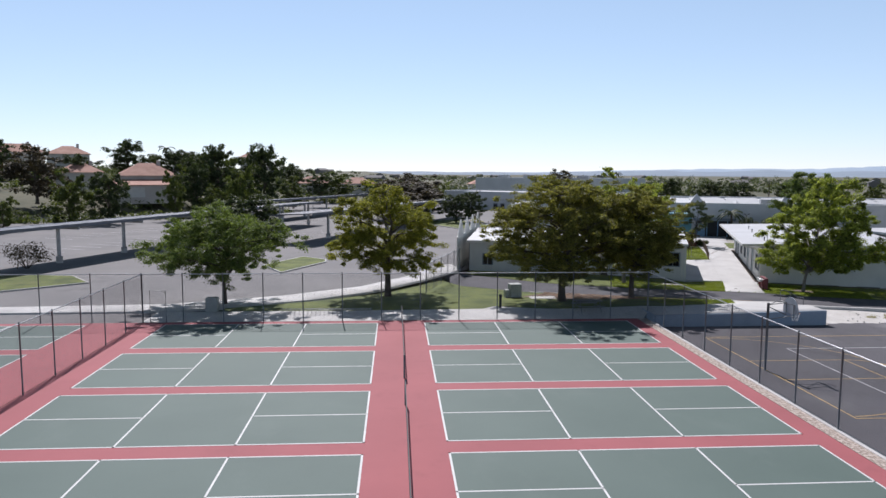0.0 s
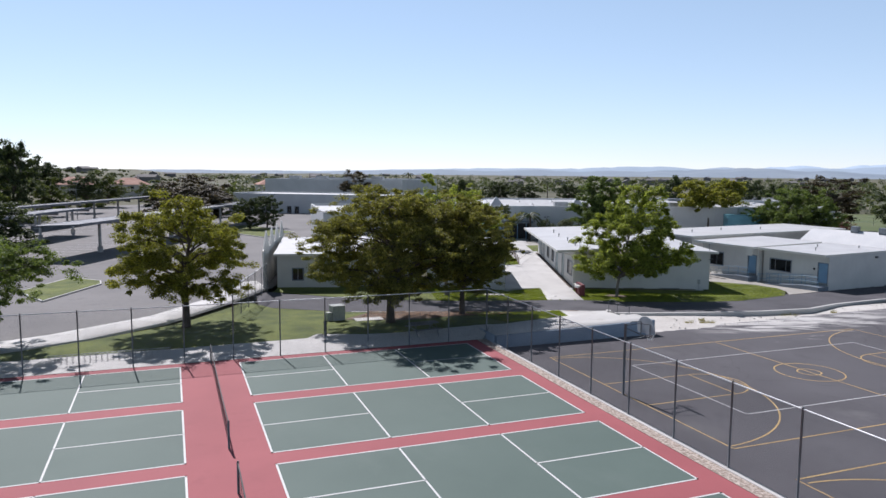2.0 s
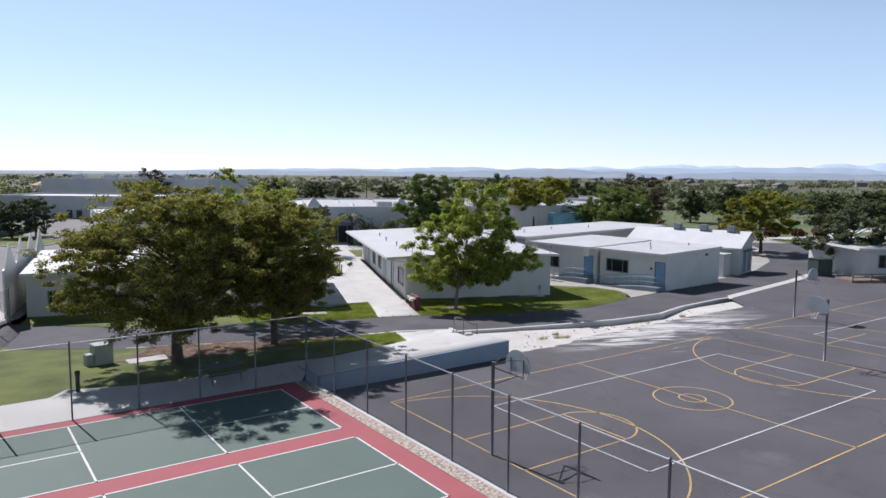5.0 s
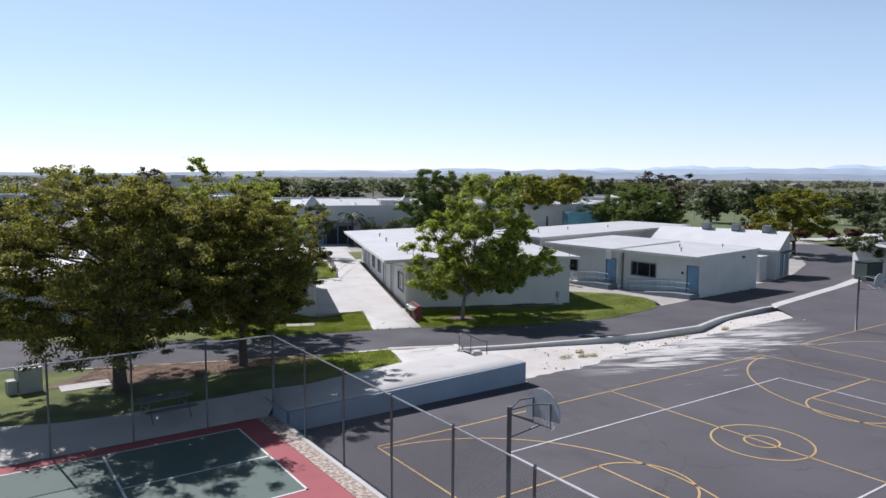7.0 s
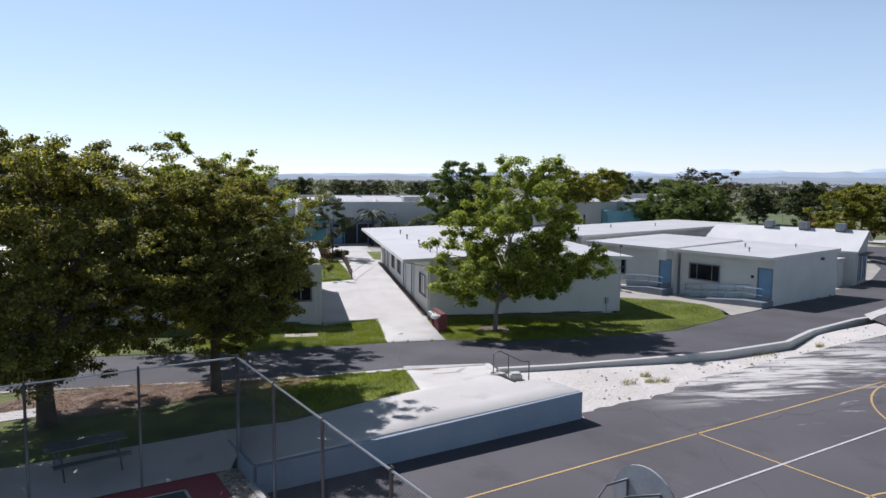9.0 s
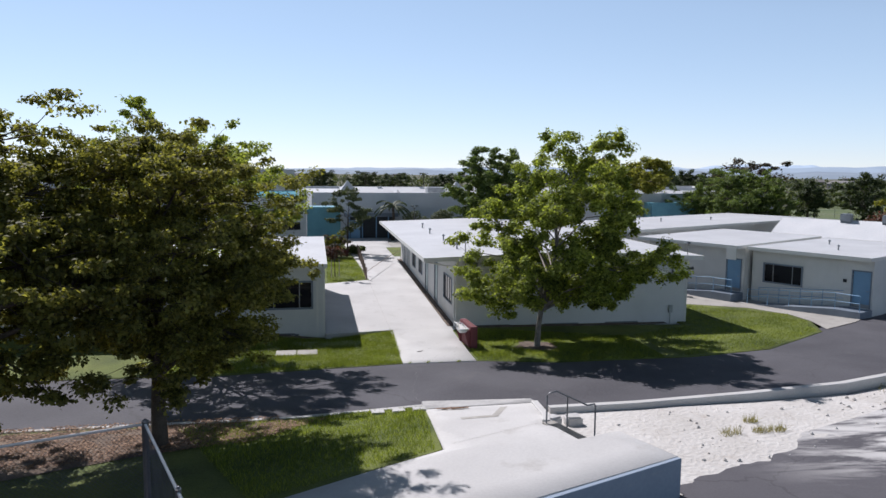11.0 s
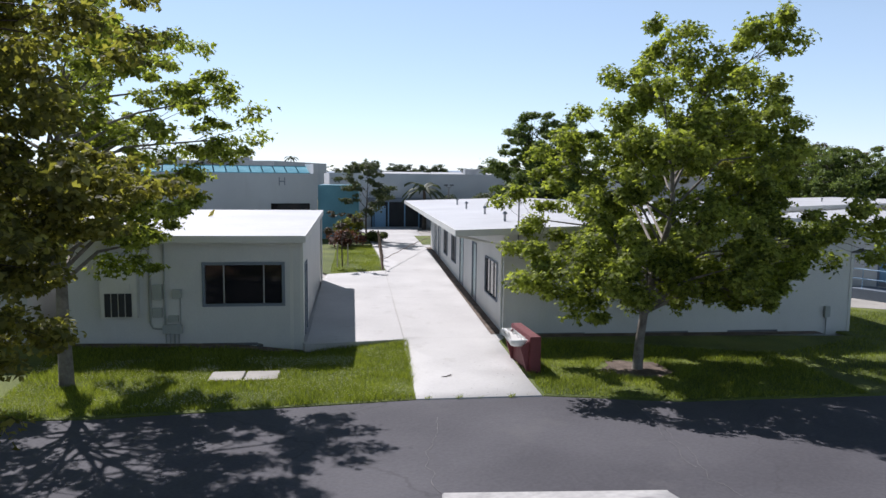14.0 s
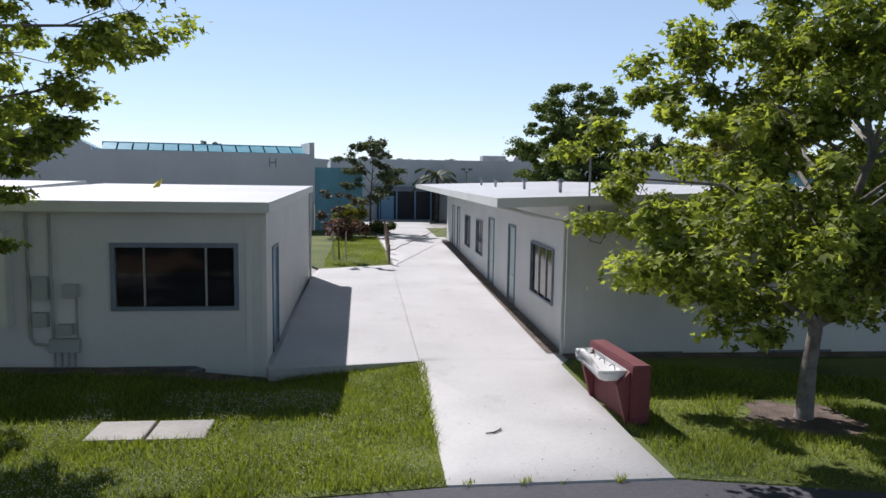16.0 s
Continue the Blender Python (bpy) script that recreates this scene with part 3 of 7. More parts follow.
def wall(bm, p0, p1, z0, z1, thick, holes=()):
    """A wall with through openings (u0, u1, v0, v1) along p0 to p1; its thickness goes to the left of that way."""
    p0, p1 = Vector((*p0, 0)), Vector((*p1, 0))
    length = (p1 - p0).length
    d = (p1 - p0) / length
    m = Matrix(((d.x, -d.y, 0, p0.x), (d.y, d.x, 0, p0.y), (0, 0, 1, 0), (0, 0, 0, 1)))
    us = sorted({0.0, length, *(h[0] for h in holes), *(h[1] for h in holes)})
    for u0, u1 in zip(us, us[1:]):
        mid = (u0 + u1) / 2
        cuts = sorted((h[2], h[3]) for h in holes if h[0] < mid < h[1])
        v = z0
        for a, b in cuts:
            if a > v:
                box(bm, u0, 0, v, u1, thick, a, m)
            v = b
        if z1 > v:
            box(bm, u0, 0, v, u1, thick, z1, m)
    return m


def window(parent, m, u0, u1, v0, v1, bars=(0.25, 0.75), trim=None, pane=None, proud=0.05, border=0.09):
    """A framed window in an opening: frame, glazing bars and one pane a bay."""
    bm = bmesh.new()
    for a in ((u0 - border, v0 - border, u1 + border, v0), (u0 - border, v1, u1 + border, v1 + border), (u0 - border, v0, u0, v1), (u1, v0, u1 + border, v1)):
        box(bm, a[0], -proud, a[1], a[2], 0.06, a[3], m)
    f = part("window", bm, trim or BLUETRIM, parent)
    xs = [u0] + [u0 + (u1 - u0) * b for b in bars] + [u1]
    for a in xs[1:-1]:
        bm = bmesh.new()
        box(bm, a - 0.02, -0.01, v0, a + 0.02, 0.05, v1, m)
        part("glazing_bar", bm, STEEL, f)
    for a, b in zip(xs, xs[1:]):
        bm = bmesh.new()
        box(bm, a + 0.02, 0.02, v0, b - 0.02, 0.035, v1, m)
        part("pane", bm, pane or GLASS, f)
    return f


def door(parent, m, u0, u1, v0, v1, leaf=None, trim=None, side=1):
    bm = bmesh.new()
    for a in ((u0 - 0.07, v0, u0, v1 + 0.07), (u1, v0, u1 + 0.07, v1 + 0.07), (u0, v1, u1, v1 + 0.07)):
        box(bm, a[0], -0.03, a[1], a[2], 0.08, a[3], m)
    f = part("door_frame", bm, trim or BLUETRIM, parent)
    bm = bmesh.new()
    box(bm, u0 + 0.01, 0.03, v0 + 0.01, u1 - 0.01, 0.075, v1 - 0.01, m)
    d = part("door", bm, leaf or BLUEDOOR, parent)
    bm = bmesh.new()
    hx = u1 - 0.1 if side > 0 else u0 + 0.1
    tube(bm, [m @ Vector((hx, 0.03, v0 + 1.0)), m @ Vector((hx, -0.05, v0 + 1.0)), m @ Vector((hx - 0.1 * side, -0.05, v0 + 1.0))], 0.015, 6)
    part("door_handle", bm, STEEL, d, "steel lever handle")
    bm = bmesh.new()
    box(bm, u0 + 0.02, 0.02, v0 + 0.01, u1 - 0.02, 0.03, v0 + 0.22, m)
    part("kick_plate", bm, STEEL, d)
    return d


def slab_roof(parent, pts, thick, material, fascia=None, name="roof"):
    """A roof slab over four corners (x, y, z), with a fascia board along its edges."""
    bm = bmesh.new()
    up = [bm.verts.new(p) for p in pts]
    lo = [bm.verts.new((x, y, z - thick)) for x, y, z in pts]
    bm.faces.new(up)
    bm.faces.new(lo[::-1])
    n = len(pts)
    for k in range(n):
        bm.faces.new((up[k], lo[k], lo[(k + 1) % n], up[(k + 1) % n]))
    bmesh.ops.recalc_face_normals(bm, faces=bm.faces)
    r = part(name, bm, material, parent)
    if fascia is not None:
        c = Vector([sum(p[i] for p in pts) / n for i in range(3)])
        for k in range(n):
            a, b = Vector(pts[k]), Vector(pts[(k + 1) % n])
            d = (b - a).normalized()
            s = Vector((d.y, -d.x, 0))
            if s.dot(a - c) < 0:
                s = -s
            bm = bmesh.new()
            vs = []
            for q in (0.003, 0.03):
                vs.append([bm.verts.new(p + s * q + Vector((0, 0, w))) for p in (a, b) for w in (-thick - 0.06, 0.015)])
            i, o = vs
            for f in ((i[0], i[2], i[3], i[1]), (o[0], o[1], o[3], o[2]), (i[0], i[1], o[1], o[0]), (i[2], o[2], o[3], i[3]), (i[1], i[3], o[3], o[1]), (i[0], o[0], o[2], i[2])):
                bm.faces.new(f)
            bmesh.ops.recalc_face_normals(bm, faces=bm.faces)
            part("fascia", bm, fascia, r)
    return r


def chain_link(parent, a, b, z0, z1, pitch=0.085, wire=0.0055):
    """Woven wire between two plan points: two sets of crossing diagonal wires."""
    a, b = Vector((*a, 0)), Vector((*b, 0))
    length, hgt = (b - a).length, z1 - z0
    d = (b - a) / length
    s = Vector((-d.y, d.x, 0))
    verts, faces = [], []
    for sign in (1, -1):
        k = -hgt
        while k < length + hgt:
            u0, v0, u1, v1 = k, 0.0, k + sign * hgt, hgt
            f0, f1 = sorted(((0 - u0) / (u1 - u0), (length - u0) / (u1 - u0)))
            t0, t1 = max(0, f0), min(1, f1)
            if t1 > t0 + 0.01:
                p, q = u0 + (u1 - u0) * t0, u0 + (u1 - u0) * t1
                p0 = a + d * p + Vector((0, 0, z0 + hgt * t0))
                q0 = a + d * q + Vector((0, 0, z0 + hgt * t1))
                w = (q0 - p0).normalized()
                n1 = w.cross(s).normalized() * wire / 2
                n2 = s * wire / 2 * sign
                i = len(verts)
                for c in (p0, q0):
                    verts += [tuple(c + n1), tuple(c - n1 * 0.5 + n2), tuple(c - n1 * 0.5 - n2)]
                faces += [(i, i + 1, i + 4, i + 3), (i + 1, i + 2, i + 5, i + 4), (i + 2, i, i + 3, i + 5)]
            k += pitch * 1.414
    me = bpy.data.meshes.new("wire_mesh")
    me.from_pydata(verts, [], faces)
    me.materials.append(WIRE)
    ob = new("wire_mesh", me)
    ob.parent = parent
    return ob


def fence(name, label, a, b, n, z0, z1, post=0.04, mesh=True, group="", rails=(1.0,), pitch=0.085, wire=0.0055):
    """A chain-link fence: posts, rails and wire mesh."""
    t = thing(name, label, "fence", 0, 0, 0, 0, group)
    for k in range(n + 1):
        x, y = a[0] + (b[0] - a[0]) * k / n, a[1] + (b[1] - a[1]) * k / n
        bm = bmesh.new()
        r = post * (1.5 if k in (0, n) else 1)
        tube(bm, [(x, y, z0 - 0.1), (x, y, z1 + 0.05)], r, 8)
        tube(bm, [(x, y, z1 + 0.05), (x, y, z1 + 0.09)], [r * 1.15, r * 0.4], 8)
        part("post", bm, POST, t)
    for v in rails:
        bm = bmesh.new()
        tube(bm, [(*a, z0 + (z1 - z0) * v), (*b, z0 + (z1 - z0) * v)], 0.024, 6)
        part("rail", bm, RAILMAT, t)
    if mesh:
        chain_link(t, a, b, z0, z1, pitch, wire)
    return t

# ---- ground ----


def far_ground(x, y):
    """Level about the school, rising to a hillside with houses."""
    u = -0.75 * x + 0.66 * y
    up = along([122, 134, 215, 600], [0, 3.6, 9.5, 8.0], u)
    return -1.2 + up * along([-70, 0], [1.0, 0.0], x)


bm = bmesh.new()
rs = [0, 30, 60, 80, 95, 105, 115, 125, 135, 145, 155, 165, 180, 200, 230, 260, 300, 400, 500, 700, 1000, 1600, 2600, 4300]
last = None
for r in rs[1:]:
    ring = [bm.verts.new((r * math.cos(k * math.tau / 144), r * math.sin(k * math.tau / 144), far_ground(r * math.cos(k * math.tau / 144), r * math.sin(k * math.tau / 144)))) for k in range(144)]
    if last is None:
        bm.faces.new(ring)
    else:
        for k in range(144):
            bm.faces.new((last[k], ring[k], ring[(k + 1) % 144], last[(k + 1) % 144]))
    last = ring
EARTH = mat("open_country", (0.05, 0.06, 0.03), (0.17, 0.15, 0.09), 0.02, 0.6, 0.95, 0.3)
overlay(EARTH, (0.35, 0.33, 0.30), 0.05, 0.62, 0.68, 0.8)
tagged(part("ground", bm, EARTH), "dry open country reaching to the horizon", "ground", kind="structure")

zone("court_slab", [(-18.15, -52), (14.35, -52), (14.35, 0.72), (-18.15, 0.72)], 0.0, RED, "red acrylic playing surface of the pickleball courts", "court", step=8)
zone("court_slab", [(-52, -52), (-18.2, -52), (-18.2, 0.72), (-52, 0.72)], -0.004, RED, "red acrylic surface of the neighbouring courts", "court", step=8)
zone("pebble_strip", [(14.352, -52), (14.9, -52), (15.0, 0.72), (14.352, 0.72)], 0.01, PEBBLE, "strip of beige pebbles beside the court edge", "strip", step=6)
kerb("kerb", [(15.02, -52), (15.02, -0.5)], 0.24, 0.04, 0.5, 0.0, CONCRETE, "pale concrete kerb under the court fence")
zone("ball_court", [(15.14, -70), (110, -70), (110, 15), (92, 12.5), (85, 9.9), (70, 6.9), (56.2, 4.6), (54.7, 3.5), (52.5, 1.0), (46.3, 1.0), (36.4, 0.6), (29.5, 0.6), (26.95, 0.4), (26.95, -0.6), (15.14, -0.6)], -0.27, ASPHALT, "dark weathered asphalt of the basketball courts", "asphalt", step=10)

NEAR_R = [(27.9, 5.8), (30.8, 4.75), (35.1, 3.6), (39.2, 2.75), (44, 2.5), (48.1, 3.6), (56, 4.7), (69.8, 6.9), (84.5, 10.2), (92, 14)]
zone("service_road", [(3.0, 17.5), (9.4, 13.3), (15.2, 11.1), (20.4, 9.1), (24.6, 8.2), (28.0, 7.0)] + NEAR_R + [(104, 22), (112, 30), (106, 34), (99, 27), (88, 19.5), (78, 15.4), (72.4, 13.9), (67, 13.2), (55.5, 11.0), (52.5, 9.9), (49.1, 10.0), (42.3, 8.6), (38.1, 9.3), (32.3, 11.5), (29.6, 13.4), (26.8, 14.5), (19.5, 16.3), (12, 19.2), (7, 22.2), (3.5, 25)], high, ROAD, "dark asphalt service road past the classrooms", "road", step=3)
zone("bank_concrete", [(-18.2, 0.72), (15.1, 0.72), (15.1, 2.5), (11.5, 3.3), (8, 3.9), (5.2, 5.05), (4.4, 4.1), (-13, 4.2), (-18.2, 4.0)], bank, CONCRETE, "pale concrete walk along the court fence", "walkway", off=0.015, step=1.0)
zone("bank_concrete", [(15.12, -0.5), (26.75, -0.5), (26.72, 1.45), (25.42, 1.56), (25.5, 2.98), (25.72, 3.15), (26.2, 3.75), (27.6, 5.95), (24.2, 7.45), (22.2, 2.8), (17, 2.1), (15.12, 2.45)], bank, CONCRETE, "pale concrete walk down to the road", "walkway", off=0.015, step=1.0, thick=0.03)
zone("road_apron", [(24.2, 7.47), (27.6, 5.97), (28.1, 7.05), (24.75, 8.62)], lambda x, y: max(high(x, y), bank(x, y)), APRON, "rough grey concrete apron where the walk meets the road", "slab", off=0.03, step=1.0, thick=0.03)
zone("worn_strip", [(24.27, 5.43), (24.16, 5.18), (25.14, 4.74), (26.33, 5.94), (26.14, 6.04), (25.15, 5.04)], bank, CONCRETE_DULL, "roughened darker strip in the concrete walk", "strip", off=0.022, step=1.0)
kerb("kerb", [(27.42, 5.95), (26.12, 3.75), (25.62, 3.1)], 0.22, 0.1, 0.9, bank, CONCRETE, "raised concrete kerb beside the walk")
rb = bmesh.new()
box(rb, 15.0, -0.5, -0.3, 15.11, 1.7, 0.5)
tagged(part("return_wall", rb, WALLPAINT), "short return of the blue-grey retaining wall", "wall", kind="structure")
zone("lawn", [(-14, 4.25), (4.4, 4.15), (5.2, 5.1), (8, 3.95), (11.5, 3.35), (15, 2.5), (17, 2.1), (22.15, 2.85), (24.5, 8.1), (20.4, 9.0), (15.2, 11.0), (9.4, 13.2), (4.0, 16.6), (2.5, 20), (0.5, 18.5), (-4, 12.2), (-8.4, 8.7), (-14, 6)], bank, GRASS, "patchy green lawn under the trees", "lawn", off=0.01, step=1.0)
zone("litter_bed", [(10.5, 12.3), (20.3, 8.6), (20.6, 8.0), (17, 7.0), (12, 7.2), (8, 9.5)], bank, BARE, "brown leaf litter under the trees by the kerb", "soil", off=0.03, step=1.0)
foot = []


def foot_at(x):
    return along([26.8, 29.5, 36.4, 46.3, 52.5], [-0.55, -0.45, -0.5, 0.1, -0.05], x) + (0.55 * noise.fractal(Vector((x * 0.8, 3.3, 0)), 0.7, 2.2, 4) - 0.1) * max(0, min(1, (x - 26.9) / 2))


def apron(x, y):
    """The dirt thins out and runs under the court's surface level at its foot."""
    q = max(0.0, min(1.0, (y - foot_at(x)) / 0.7))
    return (slope(x, y) + 0.012) * q + -0.285 * (1 - q)


for k in range(70):
    x = 26.9 + 25.5 * k / 69
    foot.append((x, foot_at(x)))
zone("pale_dirt", foot + [(54.6, 3.4), (48.1, 3.3), (44, 2.2), (39.2, 2.45), (35.1, 3.3), (30.8, 4.5), (28.6, 5.4), (28.05, 6.9), (27.5, 5.8), (26.2, 3.75), (25.65, 2.95), (26.6, 2.9), (26.6, 1.4)], apron, SAND, "pale trampled dirt between the court and the road", "dirt", step=0.5)
kerb("kerb", NEAR_R[:5] + [(48.1, 3.6), (54, 4.3), (56.5, 4.2)], 0.28, 0.1, 0.6, high, CONCRETE, "worn concrete kerb along the service road")
kerb("kerb", [(9.4, 13.25), (15.2, 11.05), (20.4, 9.05), (24.5, 8.15)], 0.2, 0.05, 0.4, high, CONCRETE, "flush concrete edging of the lawn")
zone("gutter_strip", [(54.5, 3.6), (56, 4.0), (70, 6.2), (85, 9.0), (90, 11.6), (92, 14), (84.5, 10.3), (69.8, 7.0), (56, 4.8)], lambda x, y: max(high(x, y), -0.27), CONCRETE, "pale concrete gutter at the edge of the road", "gutter", off=0.02, step=2)

def dip(x, y):
    """The lawn strip sinks towards the classroom corner, below the landing."""
    return high(x, y) - 0.26 * max(0.0, 1 - math.hypot(x - 26.3, y - 20.6) / 2.8)


zone("lawn", [(5, 24.0), (12, 18.5), (19.5, 15.6), (26.72, 13.85), (26.9, 13.9), (29.25, 19.9), (27.6, 20.6), (25.6, 20.9), (19.2, 23.2), (10, 26), (6, 27)], dip, GRASS, "green lawn strip in front of the classroom", "lawn", off=0.02, step=1.0, thick=0.06)
zone("lawn", [(29.65, 12.75), (32.3, 10.85), (38.1, 8.65), (42.3, 7.95), (48.4, 9.25), (50.8, 11.4), (51.9, 13.5), (51.6, 16.0), (48.5, 19.5), (46.5, 22), (44, 14.2), (32.7, 19.4), (31.9, 18.5)], high, GRASS, "green lawn in front of the long classroom", "lawn", off=0.02, step=1.0, thick=0.06)
zone("walkway", [(26.72, 13.85), (29.6, 12.75), (31.9, 18.5), (33.2, 19.6), (41.6, 43), (47, 57), (50, 63), (42.8, 63), (42.0, 57), (34.45, 34.1), (31, 33.8), (30.4, 32.5), (25.9, 20.9), (29.1, 20.0)], high, CONCRETE, "wide pale concrete walkway between classrooms", "walkway", off=0.03, step=1.5, thick=0.045)
bm = bmesh.new()
vs = []
for x, y in ((25.9, 20.42), (29.15, 19.92), (29.15, 20.3), (25.9, 20.8)):
    vs.append((x, y))
lo = [bm.verts.new((x, y, high(x, y) - 0.4)) for x, y in vs]
up = [bm.verts.new((x, y, high(x, y) + 0.045)) for x, y in vs]
for k in range(4):
    bm.faces.new((lo[k], lo[(k + 1) % 4], up[(k + 1) % 4], up[k]))
bm.faces.new(up)
bmesh.ops.recalc_face_normals(bm, faces=bm.faces)
tagged(part("landing_edge", bm, CONCRETE), "raised concrete edge of the landing above the lawn", "kerb", kind="structure")
zone("ramp_slab", [(25.95, 20.45), (29.1, 19.95), (33.3, 31.5), (30.4, 32.6)], lambda x, y: high(x, y) + 0.03, CONCRETE, "concrete landing beside the classroom wall", "walkway", off=0.02, step=1.5)
# Dark strips along the front walls stand in for the buildings' shade on grass.
for x0, y0, w in ((32.6, 19.35, 11.6), (19.05, 23.23, 7.2)):
    ring = [(x0 + u * 0.936 + v * 0.352, y0 - u * 0.352 + v * 0.936) for u, v in ((-0.1, -0.02), (w, -0.02), (w, -0.5), (w * 0.7, -0.62), (w * 0.4, -0.52), (-0.1, -0.55))]
    zone("soil_and_shade", ring, high if x0 > 30 else dip, SOIL, "dark bare strip standing in for shade at the classroom's foot", "soil", off=0.035, step=1.0)
zone("soil_and_shade", [(32.58, 19.36), (41.55, 43.2), (41.2, 43.3), (32.2, 19.5)], high, SOIL, "dark bare gap along the foot of the long classroom", "soil", off=0.045, step=1.5)
ring = [(33.6 + (1.0 + 0.25 * math.sin(a * 2.3)) * math.cos(a * math.tau / 14), 13.8 + (0.95 + 0.2 * math.cos(a * 1.7)) * math.sin(a * math.tau / 14)) for a in range(14)]
zone("soil_and_shade", ring, high, SOIL, "bare trodden soil round the sycamore's trunk", "soil", off=0.035, step=0.5)
zone("lawn", [(31.0, 33.85), (34.4, 34.15), (41.9, 56.9), (36, 52), (30, 52)], high, GRASS, "small lawn beyond the classroom", "lawn", off=0.02, step=2)
zone("lawn", [(41.8, 45), (44, 45), (47, 52), (44.6, 52.5)], high, GRASS, "small lawn at the end of the long classroom", "lawn", off=0.035, step=2)
zone("path", [(48.5, 19.5), (51.6, 16.0), (51.9, 13.5), (50.8, 11.4), (49.2, 9.5), (52.5, 9.95), (55.3, 10.7), (54.5, 19), (54.4, 27), (48, 27)], high, CONCRETE_DULL, "grey concrete path beside the ramps", "path", off=0.03, step=1.5)
zone("yard", [(30, 52), (36, 52), (41.9, 57), (42.8, 63), (50, 63), (56, 75), (120, 60), (112, 30), (106, 34), (99, 27), (88, 19.5), (78, 15.4), (72.4, 13.9), (67, 13.2), (55.5, 11), (54.5, 27), (48, 27), (44, 45), (44, 20), (30, 30)], lambda x, y: high(x, y) - 0.05, CONCRETE_DULL, "concrete yard among the classrooms", "yard", off=-0.02, step=8)

zone("parking_lot", [(-120, 0.74), (-18.3, 0.74), (-18.3, 4.3), (-13.5, 6.2), (-8.4, 8.7), (-4, 12.2), (0.5, 18.5), (2.6, 22), (5, 25), (8, 34), (22, 72), (40, 120), (-10, 190), (-110, 120)], -0.06, LOT, "pale grey worn asphalt of the drive and car park", "asphalt", step=15)
zone("pavement", [(-30, 4.0), (-18.5, 4.2), (-13.8, 5.6), (-8.2, 8.4), (-3.8, 12.0), (0.7, 18.3), (2.9, 22), (4.6, 25), (4.0, 29), (2.3, 28.5), (-0.8, 20.5), (-4.8, 14.7), (-10.7, 10.3), (-18.3, 7.0), (-30, 6.2)], 0.05, CONCRETE, "pale concrete pavement beside the drive", "pavement", step=3, thick=0.12)
for pts in ([(-34, 12.8), (-28.5, 17.6), (-31.5, 21.6), (-38, 22.8), (-50, 20), (-50, 12)], [(-12.9, 23.5), (-9.4, 31.5), (-9.6, 33.5), (-12.4, 36.3), (-15.5, 29)], [(10, 74), (16, 82), (10, 100), (2, 92)]):
    zone("lawn", pts, 0.06, GRASS, "kerbed green island in the car park", "lawn", step=3)
    kerb("kerb", pts + [pts[0]], 0.16, 0.07, 0.1, 0.0, CONCRETE, "concrete kerb round the planted island")
zone("sports_field", [(106, 34), (118, 30), (175, 20), (260, 20), (260, 110), (150, 110), (110, 60)], -0.8, FIELD, "mown sports field beyond the school", "field", off=0.0, step=20)
zone("field_path", [(108, 38), (126, 33), (190, 40), (190, 43), (128, 36.5), (108, 42)], -0.76, CONCRETE, "pale path at the edge of the field", "path", step=10)

# old patched cracks across the road
rc = thing("road_cracks", "pale weedy cracks across the service road", "cracks", 0, 0, 0, kind="structure")
for pts in ([(26.5, 12.4), (26.1, 11.5), (25.3, 10.4), (24.9, 9.3), (24.75, 8.7)], [(31.2, 11.2), (30.7, 10.2), (30.3, 9.2), (29.9, 8.3), (29.2, 7.1), (29.0, 6.0)], [(30.75, 10.2), (30.0, 9.0), (29.35, 7.6)]):
    bm = bmesh.new()
    rows = []
    for k in range(len(pts) * 8 - 7):
        i = min(k // 8, len(pts) - 2)
        p = Vector(pts[i]).lerp(Vector(pts[i + 1]), k / 8 - i)
        p.x += 0.12 * noise.noise(Vector((p.x * 3, p.y * 3, 1)))
        w = 0.003 + 0.012 * max(0, noise.noise(Vector((p.x * 5, p.y * 5, 4))))
        rows.append([bm.verts.new((p.x + e, p.y, high(p.x, p.y) + 0.012)) for e in (-w, w)])
    for r0, r1 in zip(rows, rows[1:]):
        bm.faces.new((r0[0], r0[1], r1[1], r1[0]))
    part("crack", bm, LOT, rc)

# joints of the walkway
jt = thing("walkway_joints", "thin dark joints between the walkway slabs", "joints", 0, 0, 0, kind="structure")
E1, E2 = Vector((0.938, -0.345)), Vector((0.345, 0.938))
lines = [(Vector((29.15, 20.05)), Vector((29.15, 20.05)) + E2 * 24)]
lines.append((Vector((29.15, 20.05)), Vector((29.15, 20.05)) + E1 * 3.1))
for k in (2, 4):
    a = Vector((29.15, 20.05)) + E2 * (3.6 * k)
    lines.append((a, a + E1 * 3.1))
for a, b, lie in [(a, b, lambda x, y: high(x, y) + 0.056) for a, b in lines] + [(Vector((22.6, 3.1)), Vector((25.75, 3.25)), lambda x, y: bank(x, y) + 0.02)]:
    n = max(2, int((b - a).length / 0.8))
    bm = bmesh.new()
    rows = []
    for k in range(n + 1):
        p = a.lerp(b, k / n)
        d = (b - a).normalized()
        s = Vector((-d.y, d.x)) * 0.006
        rows.append([bm.verts.new((q.x, q.y, lie(q.x, q.y))) for q in (p - s, p + s)])
    for r0, r1 in zip(rows, rows[1:]):
        bm.faces.new((r0[0], r1[0], r1[1], r0[1]))
    part("joint", bm, CONCRETE_DULL, jt)

